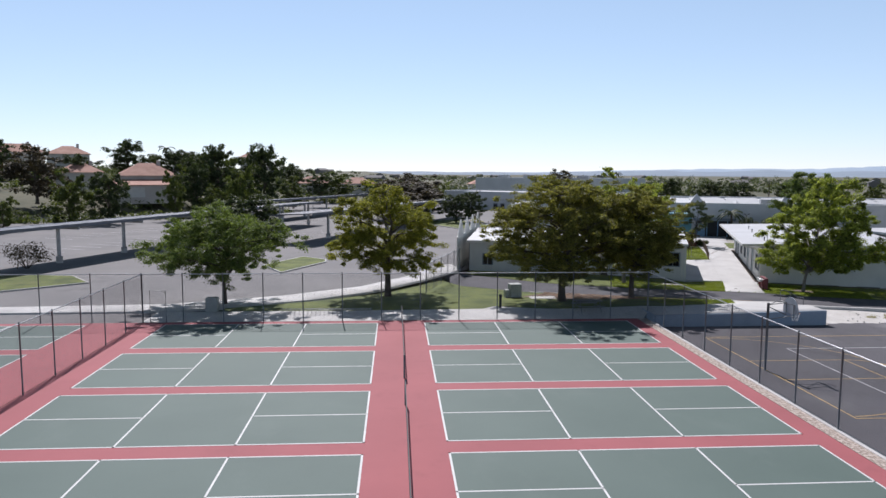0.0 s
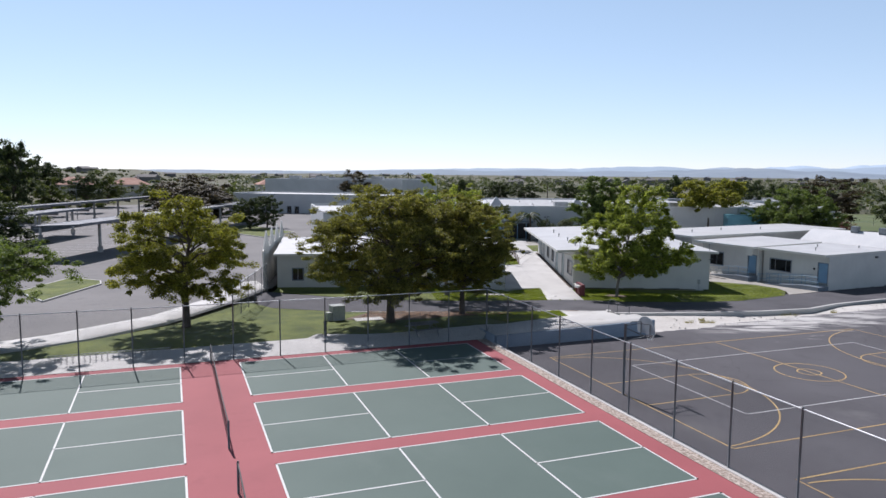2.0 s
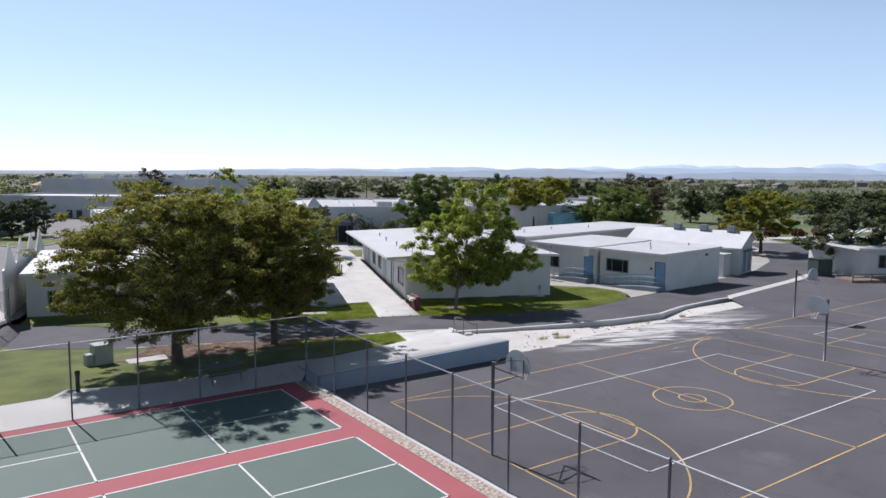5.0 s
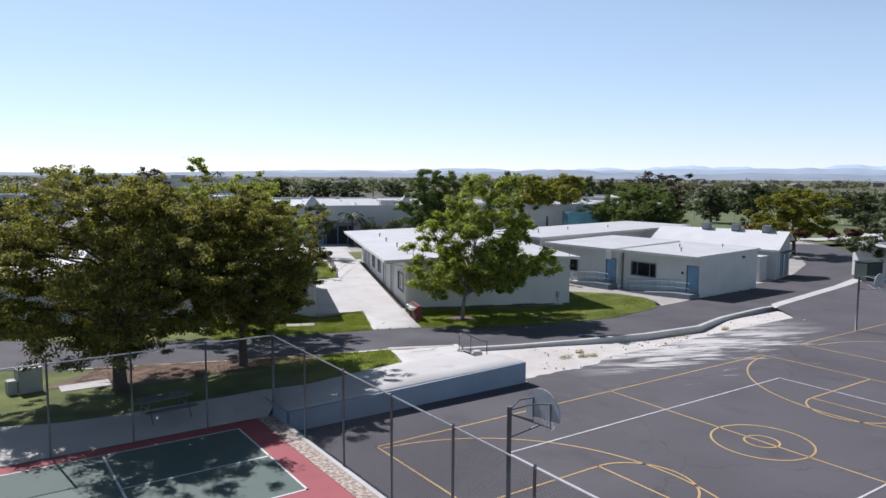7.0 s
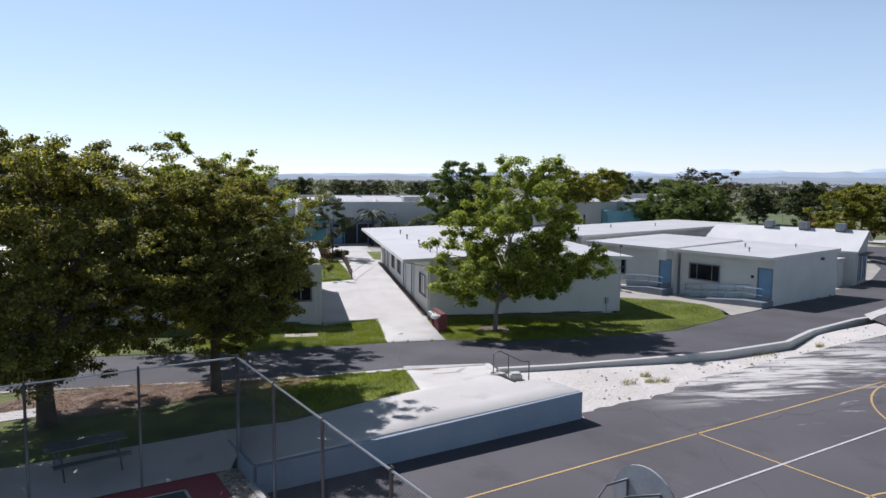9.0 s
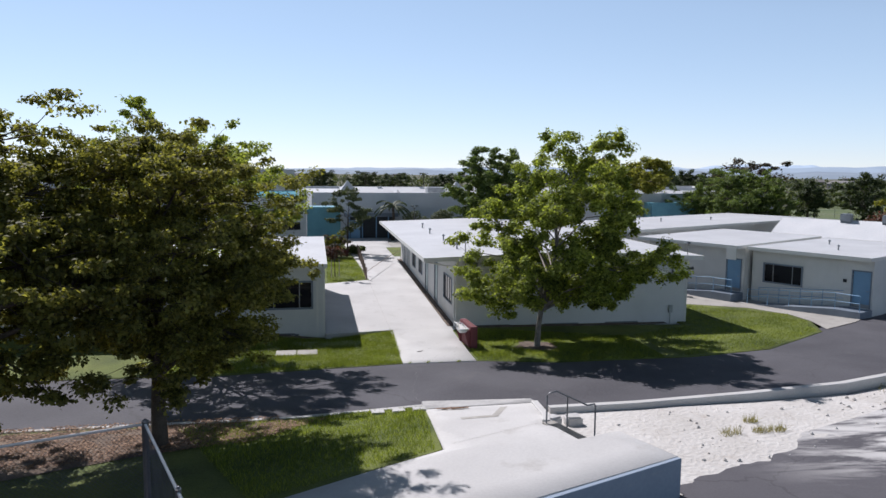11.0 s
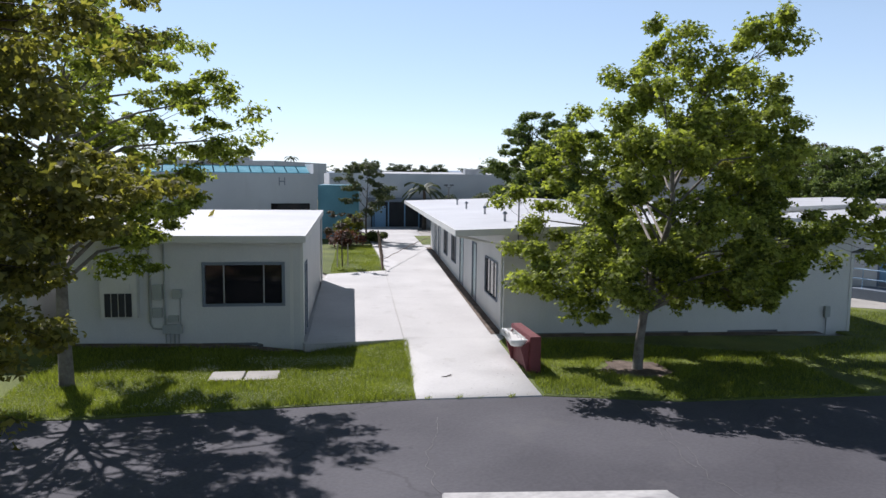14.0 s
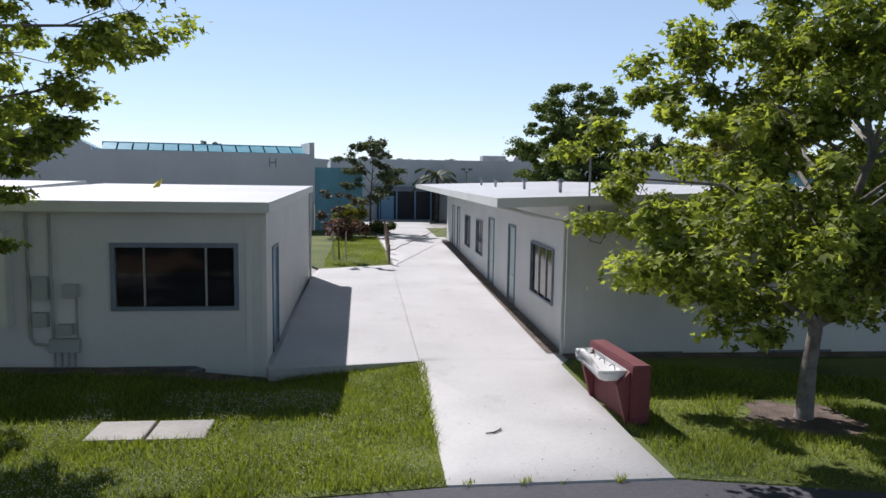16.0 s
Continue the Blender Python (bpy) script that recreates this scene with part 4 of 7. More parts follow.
# ---- court markings ----
ROWS_Y = [0.0, -7.25, -14.46, -21.69, -28.9, -36.1]
for cx in (6.705, -9.745, -28.1, -43.0):
    for y1 in ROWS_Y:
        c = thing("court", "green pickleball court with white lines on the red slab", "court", cx, y1 - 3.048, 0, 0, "pickleball courts")
        bm = bmesh.new()
        box(bm, -6.705, -3.048, -0.01, 6.705, 3.048, 0.004)
        part("playing_surface", bm, GREEN, c)
        for a, b in (((-6.705, -3.048), (6.705, -3.048)), ((-6.705, 3.048), (6.705, 3.048)), ((-6.705, -3.048), (-6.705, 3.048)), ((6.705, -3.048), (6.705, 3.048)), ((-2.133, -3.048), (-2.133, 3.048)), ((2.133, -3.048), (2.133, 3.048)), ((-6.705, 0), (-2.133, 0)), ((2.133, 0), (6.705, 0))):
            bm = bmesh.new()
            strip(bm, a, b, 0.075, 0.008)
            part("court_line", bm, LINE_WHITE, c)

Z = -0.262
bc = thing("basketball_markings", "faded yellow and white lines of a basketball court", "markings", 0, 0, 0)
X0, X1, Y0, Y1 = 17.1, 41.0, -18.3, -3.72


def paint(mate, *items):
    for it in items:
        bm = bmesh.new()
        if len(it) == 2:
            strip(bm, it[0], it[1], 0.075, Z)
        else:
            arc(bm, *it, 0.075, Z)
        part("painted_line", bm, mate, bc)


XM, YM = (X0 + X1) / 2, (Y0 + Y1) / 2
paint(LINE_YELLOW, ((X0, Y0), (X1, Y0)), ((X0, Y1), (X1, Y1)), ((X0, Y0), (X0, Y1)), ((X1, Y0), (X1, Y1)), ((XM, Y0), (XM, Y1)))
paint(LINE_YELLOW, (XM, YM, 1.75, 0, 360), (XM, YM, 0.6, 0, 360))
for s, xb in ((1, X0), (-1, X1)):
    paint(LINE_YELLOW, ((xb, YM - 1.75), (xb + s * 5.3, YM - 1.75)), ((xb, YM + 1.75), (xb + s * 5.3, YM + 1.75)), ((xb + s * 5.3, YM - 1.75), (xb + s * 5.3, YM + 1.75)))
    paint(LINE_YELLOW, (xb + s * 5.3, YM, 1.75, -90 if s > 0 else 90, 90 if s > 0 else 270))
    paint(LINE_YELLOW, (xb - s * 0.25, YM, 7.05, -87 if s > 0 else 93, 87 if s > 0 else 267))
Z = -0.258
paint(LINE_WORN, ((20.62, -15.3), (37.48, -15.3)), ((20.62, -6.74), (37.48, -6.74)), ((20.62, -15.3), (20.62, -6.74)), ((37.48, -15.3), (37.48, -6.74)))
Z = -0.262
paint(LINE_YELLOW, ((17.1, -21.3), (41, -21.3)), ((17.1, -36), (17.1, -21.3)), ((41, -36), (41, -21.3)), ((XM, -36), (XM, -21.3)), (XM, -28.7, 1.75, 0, 360), (16.9, -28.7, 7.05, -87, 87))
paint(LINE_YELLOW, ((45.1, -3.5), (69, -3.5)), ((45.1, -18), (45.1, -3.5)), ((45.1, -18), (69, -18)), ((57, -18), (57, -3.5)), (45.5, -10.8, 6.6, -88, 88), ((45.1, -12.5), (50.4, -12.5)), ((45.1, -9.0), (50.4, -9.0)))
Z = -0.258
paint(LINE_WORN, ((47.3, -7.2), (64, -7.2)), ((47.3, -15.5), (64, -15.5)), ((47.3, -15.5), (47.3, -7.2)), ((64, -15.5), (64, -7.2)))

# stall lines of the car park
stalls = thing("stall_lines", "faded white stall lines of the car park", "markings", 0, 0, 0)
for bx, by, n in ((-46, 44, 16), (-52, 60, 16), (-20, 60, 12), (-26, 84, 14)):
    for k in range(n):
        a = Vector((bx, by)) + Vector((0.42, 0.907)) * 2.8 * k
        bm = bmesh.new()
        strip(bm, a, a + Vector((4.6, -2.0)), 0.12, -0.05)
        part("stall_line", bm, LINE_WORN, stalls)

# ---- retaining wall, stairs ----
rw = thing("retaining_wall", "low blue-grey painted concrete retaining wall beside the ball court", "wall", 15.1, -0.6, -0.3, 0.4, kind="structure")
bm = bmesh.new()
vs = box(bm, 0, -0.1, -0.3, 11.65, 0.1, 1.0)
for v in vs:
    if v.co.z > 0.5:
        v.co.z = 0.78 + 0.22 * v.co.x / 11.65
bmesh.ops.bevel(bm, geom=[e for e in bm.edges if min(w.co.z for w in e.verts) > 0.5], offset=0.012, segments=1, affect="EDGES")
part("wall_face", bm, WALLPAINT, rw)

st = thing("steps", "short concrete steps with a bent pipe handrail on a cheek wall", "steps", 25.5, 2.95, 0.0, -5)
for k in range(4):
    bm = bmesh.new()
    rounded(bm, 0.02 + k * 0.31, -1.42, -0.6, 0.33 + k * 0.31, -0.13, 0.46 - 0.17 * k, 0.012)
    part("step", bm, CONCRETE, st)
bm = bmesh.new()
prof = [(-0.06, -0.6), (1.75, -0.6), (1.75, -0.02), (1.5, -0.02), (0.3, 0.66), (-0.06, 0.66)]
for yy in (-0.11, 0.11):
    bm.faces.new([bm.verts.new((u, yy, w)) for u, w in prof])
bm.verts.ensure_lookup_table()
for k in range(6):
    bm.faces.new((bm.verts[k], bm.verts[(k + 1) % 6], bm.verts[6 + (k + 1) % 6], bm.verts[6 + k]))
bmesh.ops.recalc_face_normals(bm, faces=bm.faces)
part("cheek_wall", bm, CONCRETE_DULL, st)
bm = bmesh.new()
tube(bm, [(0, 0, 0.5), (0, 0, 1.42), (0.07, 0, 1.5), (0.3, 0, 1.52), (1.36, 0, 0.98), (1.6, 0, 0.99), (1.64, 0, 0.93), (1.64, 0, -0.1)], 0.024, 8)
tube(bm, [(0.68, 0, 0.3), (0.68, 0, 1.33)], 0.021, 6)
part("handrail", bm, POST, st)
for x, y, turn in ((27.2, 4.75, 12), (27.8, 4.5, -20)):
    blk = thing("concrete_block", "rough whitish concrete block lying by the steps", "block", x, y, slope(x, y), turn, "loose blocks")
    bm = bmesh.new()
    rounded(bm, -0.26, -0.2, -0.15, 0.26, 0.22, 0.3, 0.06)
    for v in bm.verts:
        v.co += Vector((0.03 * noise.noise(v.co * 4 + Vector((x, 0, 0))), 0.03 * noise.noise(v.co * 4 + Vector((0, y, 0))), 0.05 * noise.noise(v.co * 3 + Vector((x, y, 0)))))
    part("block", bm, CONCRETE, blk)

# ---- classrooms ----
TURN = -20.2


def small_roof_vents(t, spots, z):
    for x, y in spots:
        bm = bmesh.new()
        tube(bm, [(x, y, z - 0.1), (x, y, z + 0.22)], 0.05, 7)
        tube(bm, [(x, y, z + 0.22), (x, y, z + 0.27), (x, y, z + 0.33)], [0.09, 0.1, 0.03], 7)
        part("roof_vent", bm, STEEL, t)


# long classroom beside the walkway
b1 = thing("classroom", "long cream portable classroom block with a white overhanging roof", "building", 32.6, 19.35, -0.6, -20.6, "classrooms")
W1, D1 = 12.9, 25.5
holes = [(25.5 - 3.55, 25.5 - 1.2, 1.05, 2.38), (25.5 - 6.9, 25.5 - 5.9, 0.12, 2.62), (25.5 - 10.8, 25.5 - 9.75, 0.12, 2.62), (25.5 - 13.9, 25.5 - 12.4, 1.05, 2.38), (25.5 - 17.4, 25.5 - 15.9, 1.05, 2.38), (25.5 - 20.5, 25.5 - 19.6, 0.12, 2.62), (25.5 - 22.6, 25.5 - 21.7, 0.12, 2.62)]
bm = bmesh.new()
mL = wall(bm, (0, D1), (0, 0), -0.3, 3.62, 0.15, holes)
part("side_wall", bm, SIDING, b1)
bm = bmesh.new()
wall(bm, (0.15, 0), (W1 - 0.15, 0), -0.3, 3.62, 0.15)
part("end_wall", bm, SIDING, b1)
bm = bmesh.new()
wall(bm, (W1, 0), (W1, D1), -0.3, 3.62, 0.15)
part("side_wall", bm, SIDING, b1)
bm = bmesh.new()
wall(bm, (W1 - 0.15, D1), (0.15, D1), -0.3, 3.62, 0.15)
part("end_wall", bm, SIDING, b1)
bm = bmesh.new()
box(bm, 0.15, 0.15, -0.3, W1 - 0.15, D1 - 0.15, 0.1)
part("floor", bm, DARKIN, b1)
for k, h in enumerate(holes):
    if h[2] > 0.5:
        window(b1, mL, *h, bars=(0.34, 0.67) if k == 0 else (0.5,), border=0.05)
    else:
        door(b1, mL, h[0], h[1], h[2], h[3], leaf=PALEDOOR if k in (1, 2) else TRIM)
slab_roof(b1, [(-1.75, -0.55, 3.72), (W1 / 2, -0.55, 4.0), (W1 / 2, D1 + 1.2, 4.0), (-1.75, D1 + 1.2, 3.72)], 0.14, ROOFWHITE, TRIM)
slab_roof(b1, [(W1 / 2, -0.55, 4.0), (W1 + 0.6, -0.55, 3.68), (W1 + 0.6, D1 + 1.2, 3.68), (W1 / 2, D1 + 1.2, 4.0)], 0.14, ROOFWHITE, TRIM)
bm = bmesh.new()
vs = [bm.verts.new(p) for p in ((0.15, 0.02, 3.6), (W1 - 0.15, 0.02, 3.6), (W1 / 2, 0.02, 3.87))]
ws = [bm.verts.new((v.co.x, 0.12, v.co.z)) for v in vs]
bm.faces.new(vs)
bm.faces.new(ws[::-1])
part("gable", bm, SIDING, b1)
bm = bmesh.new()
tube(bm, [(-1.7, -0.5, 3.55), (-0.9, -0.12, 3.35), (-0.1, -0.1, 3.2), (-0.1, -0.1, -0.1)], 0.045, 8)
part("downpipe", bm, TRIM, b1)
for x in (0.02, W1 - 0.06):
    bm = bmesh.new()
    box(bm, x - 0.03, -0.025, -0.25, x + 0.07, -0.002, 3.6)
    part("corner_trim", bm, TRIM, b1)
bm = bmesh.new()
tube(bm, [(0.45, -0.08, 3.0), (0.45, -0.08, 4.75)], 0.025, 7)
tube(bm, [(0.45, -0.08, 3.0), (0.5, -0.1, 2.75), (0.75, -0.1, 2.7), (0.9, -0.08, 2.95), (0.9, -0.06, 3.2)], 0.018, 6)
rounded(bm, 0.75, -0.18, 3.2, 1.1, -0.01, 3.42, 0.01)
part("service_mast", bm, POST, b1, "grey conduit mast and junction box")
bm = bmesh.new()
rounded(bm, 11.85, -0.14, 0.55, 12.05, -0.01, 0.95, 0.01)
tube(bm, [(11.95, -0.06, 0.55), (11.95, -0.06, -0.1)], 0.02, 6)
part("meter_box", bm, UTIL, b1)
bm = bmesh.new()
tube(bm, [(W1 - 0.1, -0.1, 3.6), (W1 - 0.1, -0.1, 4.3)], 0.025, 6)
rounded(bm, W1 - 0.2, -0.2, 4.3, W1, 0.0, 4.42, 0.02)
tube(bm, [(W1 - 0.1, -0.02, 2.9), (W1 + 0.25, -0.2, 3.0)], [0.03, 0.09], 8)
tube(bm, [(W1 - 0.9, -0.02, 2.9), (W1 - 0.95, -0.2, 2.8)], [0.03, 0.07], 8)
part("flood_light", bm, POST, b1, "grey pole light and wall lamps")
for x in (1.0, 4.8, 8.2):
    bm = bmesh.new()
    box(bm, x, -0.03, -0.02, x + 1.9, -0.004, 0.1)
    part("crawl_vent", bm, POST, b1)
small_roof_vents(b1, [(0.6, 3), (0.7, 8), (0.6, 13), (0.8, 18), (7.2, 5), (7.5, 11), (7.3, 19)], 3.86)

# small classroom with the wide window
b3 = thing("classroom", "small cream portable classroom with a wide dark front window", "building", 19.05, 23.23, -0.55, TURN, "classrooms")
W3, D3 = 7.3, 12.3
hole = (W3 - 2.98, W3 - 0.62, 1.40, 2.62)
bm = bmesh.new()
mF = wall(bm, (0, 0), (W3, 0), -0.3, 3.38, 0.15, [hole])
part("front_wall", bm, SIDING, b3)
bm = bmesh.new()
mS = wall(bm, (W3, 0.15), (W3, D3), -0.3, 3.5, 0.15, [(1.1, 2.05, 0.1, 2.45)])
part("side_wall", bm, SIDING, b3)
bm = bmesh.new()
wall(bm, (W3, D3), (0, D3), -0.3, 3.5, 0.15)
part("back_wall", bm, SIDING, b3)
bm = bmesh.new()
wall(bm, (0, D3 - 0.15), (0, 0.15), -0.3, 3.5, 0.15)
part("side_wall", bm, SIDING, b3)
bm = bmesh.new()
box(bm, 0.15, 0.15, -0.3, W3 - 0.15, D3 - 0.15, 0.1)
part("floor", bm, DARKIN, b3)
window(b3, mF, *hole, bars=(0.24, 0.76))
door(b3, mS, 1.1, 2.05, 0.1, 2.45)
slab_roof(b3, [(-0.1, -0.42, 3.56), (W3 + 0.12, -0.42, 3.56), (W3 + 0.12, D3 + 0.35, 3.72), (-0.1, D3 + 0.35, 3.72)], 0.14, ROOFWHITE, TRIM)
for x in (0.02, W3 - 0.35, W3 - 0.03):
    bm = bmesh.new()
    box(bm, x - 0.03, -0.025, -0.25, x + 0.07, -0.002, 3.36)
    part("corner_trim", bm, TRIM, b3)
bm = bmesh.new()
tube(bm, [(W3 + 0.1, D3 + 0.2, 3.5), (W3 + 0.06, D3 - 0.1, 3.3), (W3 + 0.06, D3 - 0.1, -0.1)], 0.045, 7)
part("downpipe", bm, TRIM, b3)
bm = bmesh.new()
rounded(bm, 1.28, -0.34, 1.03, 2.36, -0.01, 2.95, 0.02)
rounded(bm, 1.42, -0.37, 1.82, 2.16, -0.33, 2.1, 0.01)
part("air_conditioner", bm, ACPAINT, b3, "beige wall air conditioner with a slatted grille")
for k in range(4):
    bm = bmesh.new()
    box(bm, 1.42 + k * 0.205, -0.365, 1.08, 1.59 + k * 0.205, -0.345, 1.8)
    part("grille_slat", bm, DARKIN, b3)
for a in ((2.76, 1.56, 3.04, 2.03), (2.74, 1.0, 3.02, 1.3), (3.34, 1.6, 3.62, 1.88), (3.2, 0.84, 3.5, 1.06), (3.03, 0.48, 3.62, 0.76)):
    bm = bmesh.new()
    rounded(bm, a[0], -0.15, a[1], a[2], -0.01, a[3], 0.012)
    part("electric_box", bm, UTIL, b3)
bm = bmesh.new()
tube(bm, [(2.66, -0.06, 3.3), (2.66, -0.06, 0.8), (2.74, -0.06, 0.65), (3.03, -0.06, 0.62)], 0.03, 6)
tube(bm, [(3.1, -0.06, 3.3), (3.1, -0.06, 0.76)], 0.028, 6)
for k in range(4):
    tube(bm, [(3.12 + k * 0.13, -0.06, 0.5), (3.12 + k * 0.13, -0.06, -0.1)], 0.022, 6)
tube(bm, [(3.57, -0.06, 1.6), (3.57, -0.06, 0.76)], 0.02, 6)
part("conduit", bm, UTIL, b3)
bm = bmesh.new()
box(bm, 1.28, -0.03, 0.05, 2.95, -0.004, 0.14)
part("crawl_vent", bm, POST, b3)
bm = bmesh.new()
box(bm, 4.2, -0.03, 0.05, 5.9, -0.004, 0.14)
tube(bm, [(5.9, -0.05, 0.06), (6.05, -0.12, 0.04)], 0.07, 7)
part("crawl_vent", bm, POST, b3)
bm = bmesh.new()
tube(bm, [(1.5, -0.05, 3.25), (1.5, -0.25, 3.2), (1.5, -0.3, 3.1)], [0.05, 0.07, 0.1], 7)
part("wall_lamp", bm, TRIM, b3)
toy = thing("flying_toy", "bright yellow plastic toy stuck on the roof", "toy", 24.5, 29.5, 3.1, 20)
bm = bmesh.new()
tube(bm, [(0, 0, 0.05), (0.15, 0.05, 0.12), (0.3, 0.05, 0.3)], [0.03, 0.09, 0.02], 6)
part("body", bm, YELLOW, toy)

# further portables of the same row
for x, y, lab in ((11.6, 25.9, "cream portable classroom half hidden behind trees"), (5.6, 26.0, "small cream portable classroom with a shaded end wall")):
    w = 7.0 if x > 8 else 5.6
    t = thing("classroom", lab, "building", x, y, -0.5, TURN + (8 if x < 8 else 0), "classrooms")
    bm = bmesh.new()
    m1 = wall(bm, (0, 0), (w, 0), -0.3, 3.3, 0.15, [(1.4, 2.3, 1.0, 2.0)])
    part("front_wall", bm, SIDING, t)
    bm = bmesh.new()
    wall(bm, (w, 0.15), (w, 12), -0.3, 3.3, 0.15)
    part("rear_wall", bm, SIDING, t)
    bm = bmesh.new()
    wall(bm, (0, 12), (0, 0.15), -0.3, 3.3, 0.15)
    part("rear_wall", bm, SIDING, t)
    bm = bmesh.new()
    wall(bm, (w, 12), (0, 12), -0.3, 3.3, 0.15)
    part("rear_wall", bm, SIDING, t)
    window(t, m1, 1.4, 2.3, 1.0, 2.0, bars=(0.5,))
    slab_roof(t, [(-0.25, -0.4, 3.4), (w + 0.25, -0.4, 3.4), (w + 0.25, 12.3, 3.75), (-0.25, 12.3, 3.75)], 0.14, ROOFWHITE, TRIM)

# paired classrooms with ramps
b2 = thing("classroom", "white portable classroom with light blue doors and ramps", "building", 55.1, 10.5, -0.75, 5.5, "classrooms")
L2, F2 = 9.6, 7.4
holes = [(F2 - 6.55, F2 - 4.15, 1.45, 2.55), (F2 - 1.12, F2 - 0.15, 0.62, 2.72)]
bm = bmesh.new()
m2 = wall(bm, (0, F2), (0, 0), -0.3, 3.6, 0.15, holes)
part("front_wall", bm, SIDING, b2)
bm = bmesh.new()
wall(bm, (0.15, 0), (L2, 0), -0.3, 3.6, 0.15)
part("side_wall", bm, SIDING, b2)
bm = bmesh.new()
wall(bm, (L2, 0.15), (L2, F2), -0.3, 3.6, 0.15)
part("back_wall", bm, SIDING, b2)
window(b2, m2, *holes[0], bars=(0.24, 0.76))
door(b2, m2, *holes[1])
slab_roof(b2, [(-0.75, -0.12, 3.62), (L2 + 0.2, -0.12, 3.72), (L2 + 0.2, F2, 3.72), (-0.75, F2, 3.62)], 0.14, ROOFWHITE, TRIM)
bm = bmesh.new()
box(bm, -1.5, -0.05, -0.2, -0.01, 1.5, 0.58)
part("landing", bm, BLUETRIM, b2, "blue painted ramp landing")
bm = bmesh.new()
vs = box(bm, -1.5, 1.5, -0.2, -0.2, 6.8, 0.58)
for v in vs:
    if v.co.y > 3 and v.co.z > 0:
        v.co.z = 0.02
part("ramp", bm, BLUETRIM, b2, "blue painted wheelchair ramp")
for x in (-1.48, -0.2):
    bm = bmesh.new()
    for h in (0.5, 0.95):
        tube(bm, [(x, 0.0 if x < -1 else 1.5, 0.58 + h), (x, 1.5, 0.58 + h), (x, 6.8, 0.05 + h)], 0.02, 6)
    for k in range(6):
        yy = 0.0 + k * 1.35
        if x > -1 and yy < 1.4:
            continue
        zz = 0.58 if yy <= 1.5 else 0.58 - 0.55 * (yy - 1.5) / 5.3
        tube(bm, [(x, yy, zz - 0.1), (x, yy, zz + 0.95)], 0.02, 6)
    part("handrail", bm, BLUEDOOR, b2, "blue pipe handrail")
for x in (1.6, 4.2, 6.6, 8.6):
    bm = bmesh.new()
    box(bm, x, -0.03, 0.05, x + 0.25, -0.004, 0.2)
    part("crawl_vent", bm, POST, b2)
bm = bmesh.new()
rounded(bm, 6.8, -0.2, 3.0, 7.1, -0.01, 3.2, 0.03)
part("wall_lamp", bm, POST, b2)
bm = bmesh.new()
rounded(bm, -0.06, 1.45, 2.0, -0.005, 1.65, 2.2, 0.01)
part("door_sign", bm, DARKIN, b2)
small_roof_vents(b2, [(2, 3), (5, 5), (8, 2.5)], 3.66)

b2b = thing("classroom", "white portable classroom with a blue door and a long handrail", "building", 53.9, 18.1, -0.75, 5.5, "classrooms")
F3 = 7.6
holes = [(F3 - 6.4, F3 - 4.6, 1.2, 2.5), (F3 - 1.25, F3 - 0.25, 0.58, 2.68)]
bm = bmesh.new()
m2 = wall(bm, (0, F3), (0, 0), -0.3, 3.6, 0.15, holes)
part("front_wall", bm, SIDING, b2b)
bm = bmesh.new()
wall(bm, (0.15, 0), (L2, 0), -0.3, 3.6, 0.15)
part("side_wall", bm, SIDING, b2b)
bm = bmesh.new()
wall(bm, (L2, F3), (0.15, F3), -0.3, 3.6, 0.15)
part("side_wall", bm, SIDING, b2b)
window(b2b, m2, *holes[0], bars=(0.5,))
door(b2b, m2, *holes[1])
slab_roof(b2b, [(-0.9, 0.0, 3.66), (L2 + 0.2, 0.0, 3.82), (L2 + 0.2, F3 + 0.4, 3.82), (-0.9, F3 + 0.4, 3.66)], 0.14, ROOFWHITE, TRIM)
bm = bmesh.new()
box(bm, -1.4, 0.0, -0.2, -0.01, 1.6, 0.55)
vs = box(bm, -1.4, 1.6, -0.2, -0.2, 6.6, 0.55)
for v in vs:
    if v.co.y > 3 and v.co.z > 0:
        v.co.z = 0.02
part("ramp", bm, BLUETRIM, b2b, "blue painted ramp")
bm = bmesh.new()
for h in (0.5, 0.95):
    tube(bm, [(-1.38, 0, 0.55 + h), (-1.38, 1.6, 0.55 + h), (-1.38, 6.6, 0.05 + h)], 0.02, 6)
for k in range(6):
    zz = 0.55 if k < 2 else 0.55 - 0.11 * (k - 1)
    tube(bm, [(-1.38, k * 1.3, zz - 0.1), (-1.38, k * 1.3, zz + 0.95)], 0.02, 6)
part("handrail", bm, BLUEDOOR, b2b, "blue pipe handrail")
bm = bmesh.new()
rounded(bm, -0.95, 0.05, 2.75, -0.9, 0.75, 3.5, 0.01)
part("hanging_board", bm, TRIM, b2b, "cream board at the roof edge")

b2c = thing("classroom", "long low white classroom wing with a flat white roof", "building", 54.0, 28.5, -0.75, 5.5, "classrooms")
holes = [(1.2, 2.6, 1.4, 2.4), (4.2, 5.6, 1.4, 2.4)]
bm = bmesh.new()
m2 = wall(bm, (0, 8), (0, 0), -0.3, 3.9, 0.15, holes)
part("front_wall", bm, SIDING, b2c)
bm = bmesh.new()
wall(bm, (0.15, 0), (26, 0), -0.3, 3.9, 0.15)
part("side_wall", bm, SIDING, b2c)
bm = bmesh.new()
wall(bm, (26, 8), (0.15, 8), -0.3, 3.9, 0.15)
part("side_wall", bm, SIDING, b2c)
for h in holes:
    window(b2c, m2, *h, bars=(0.5,))
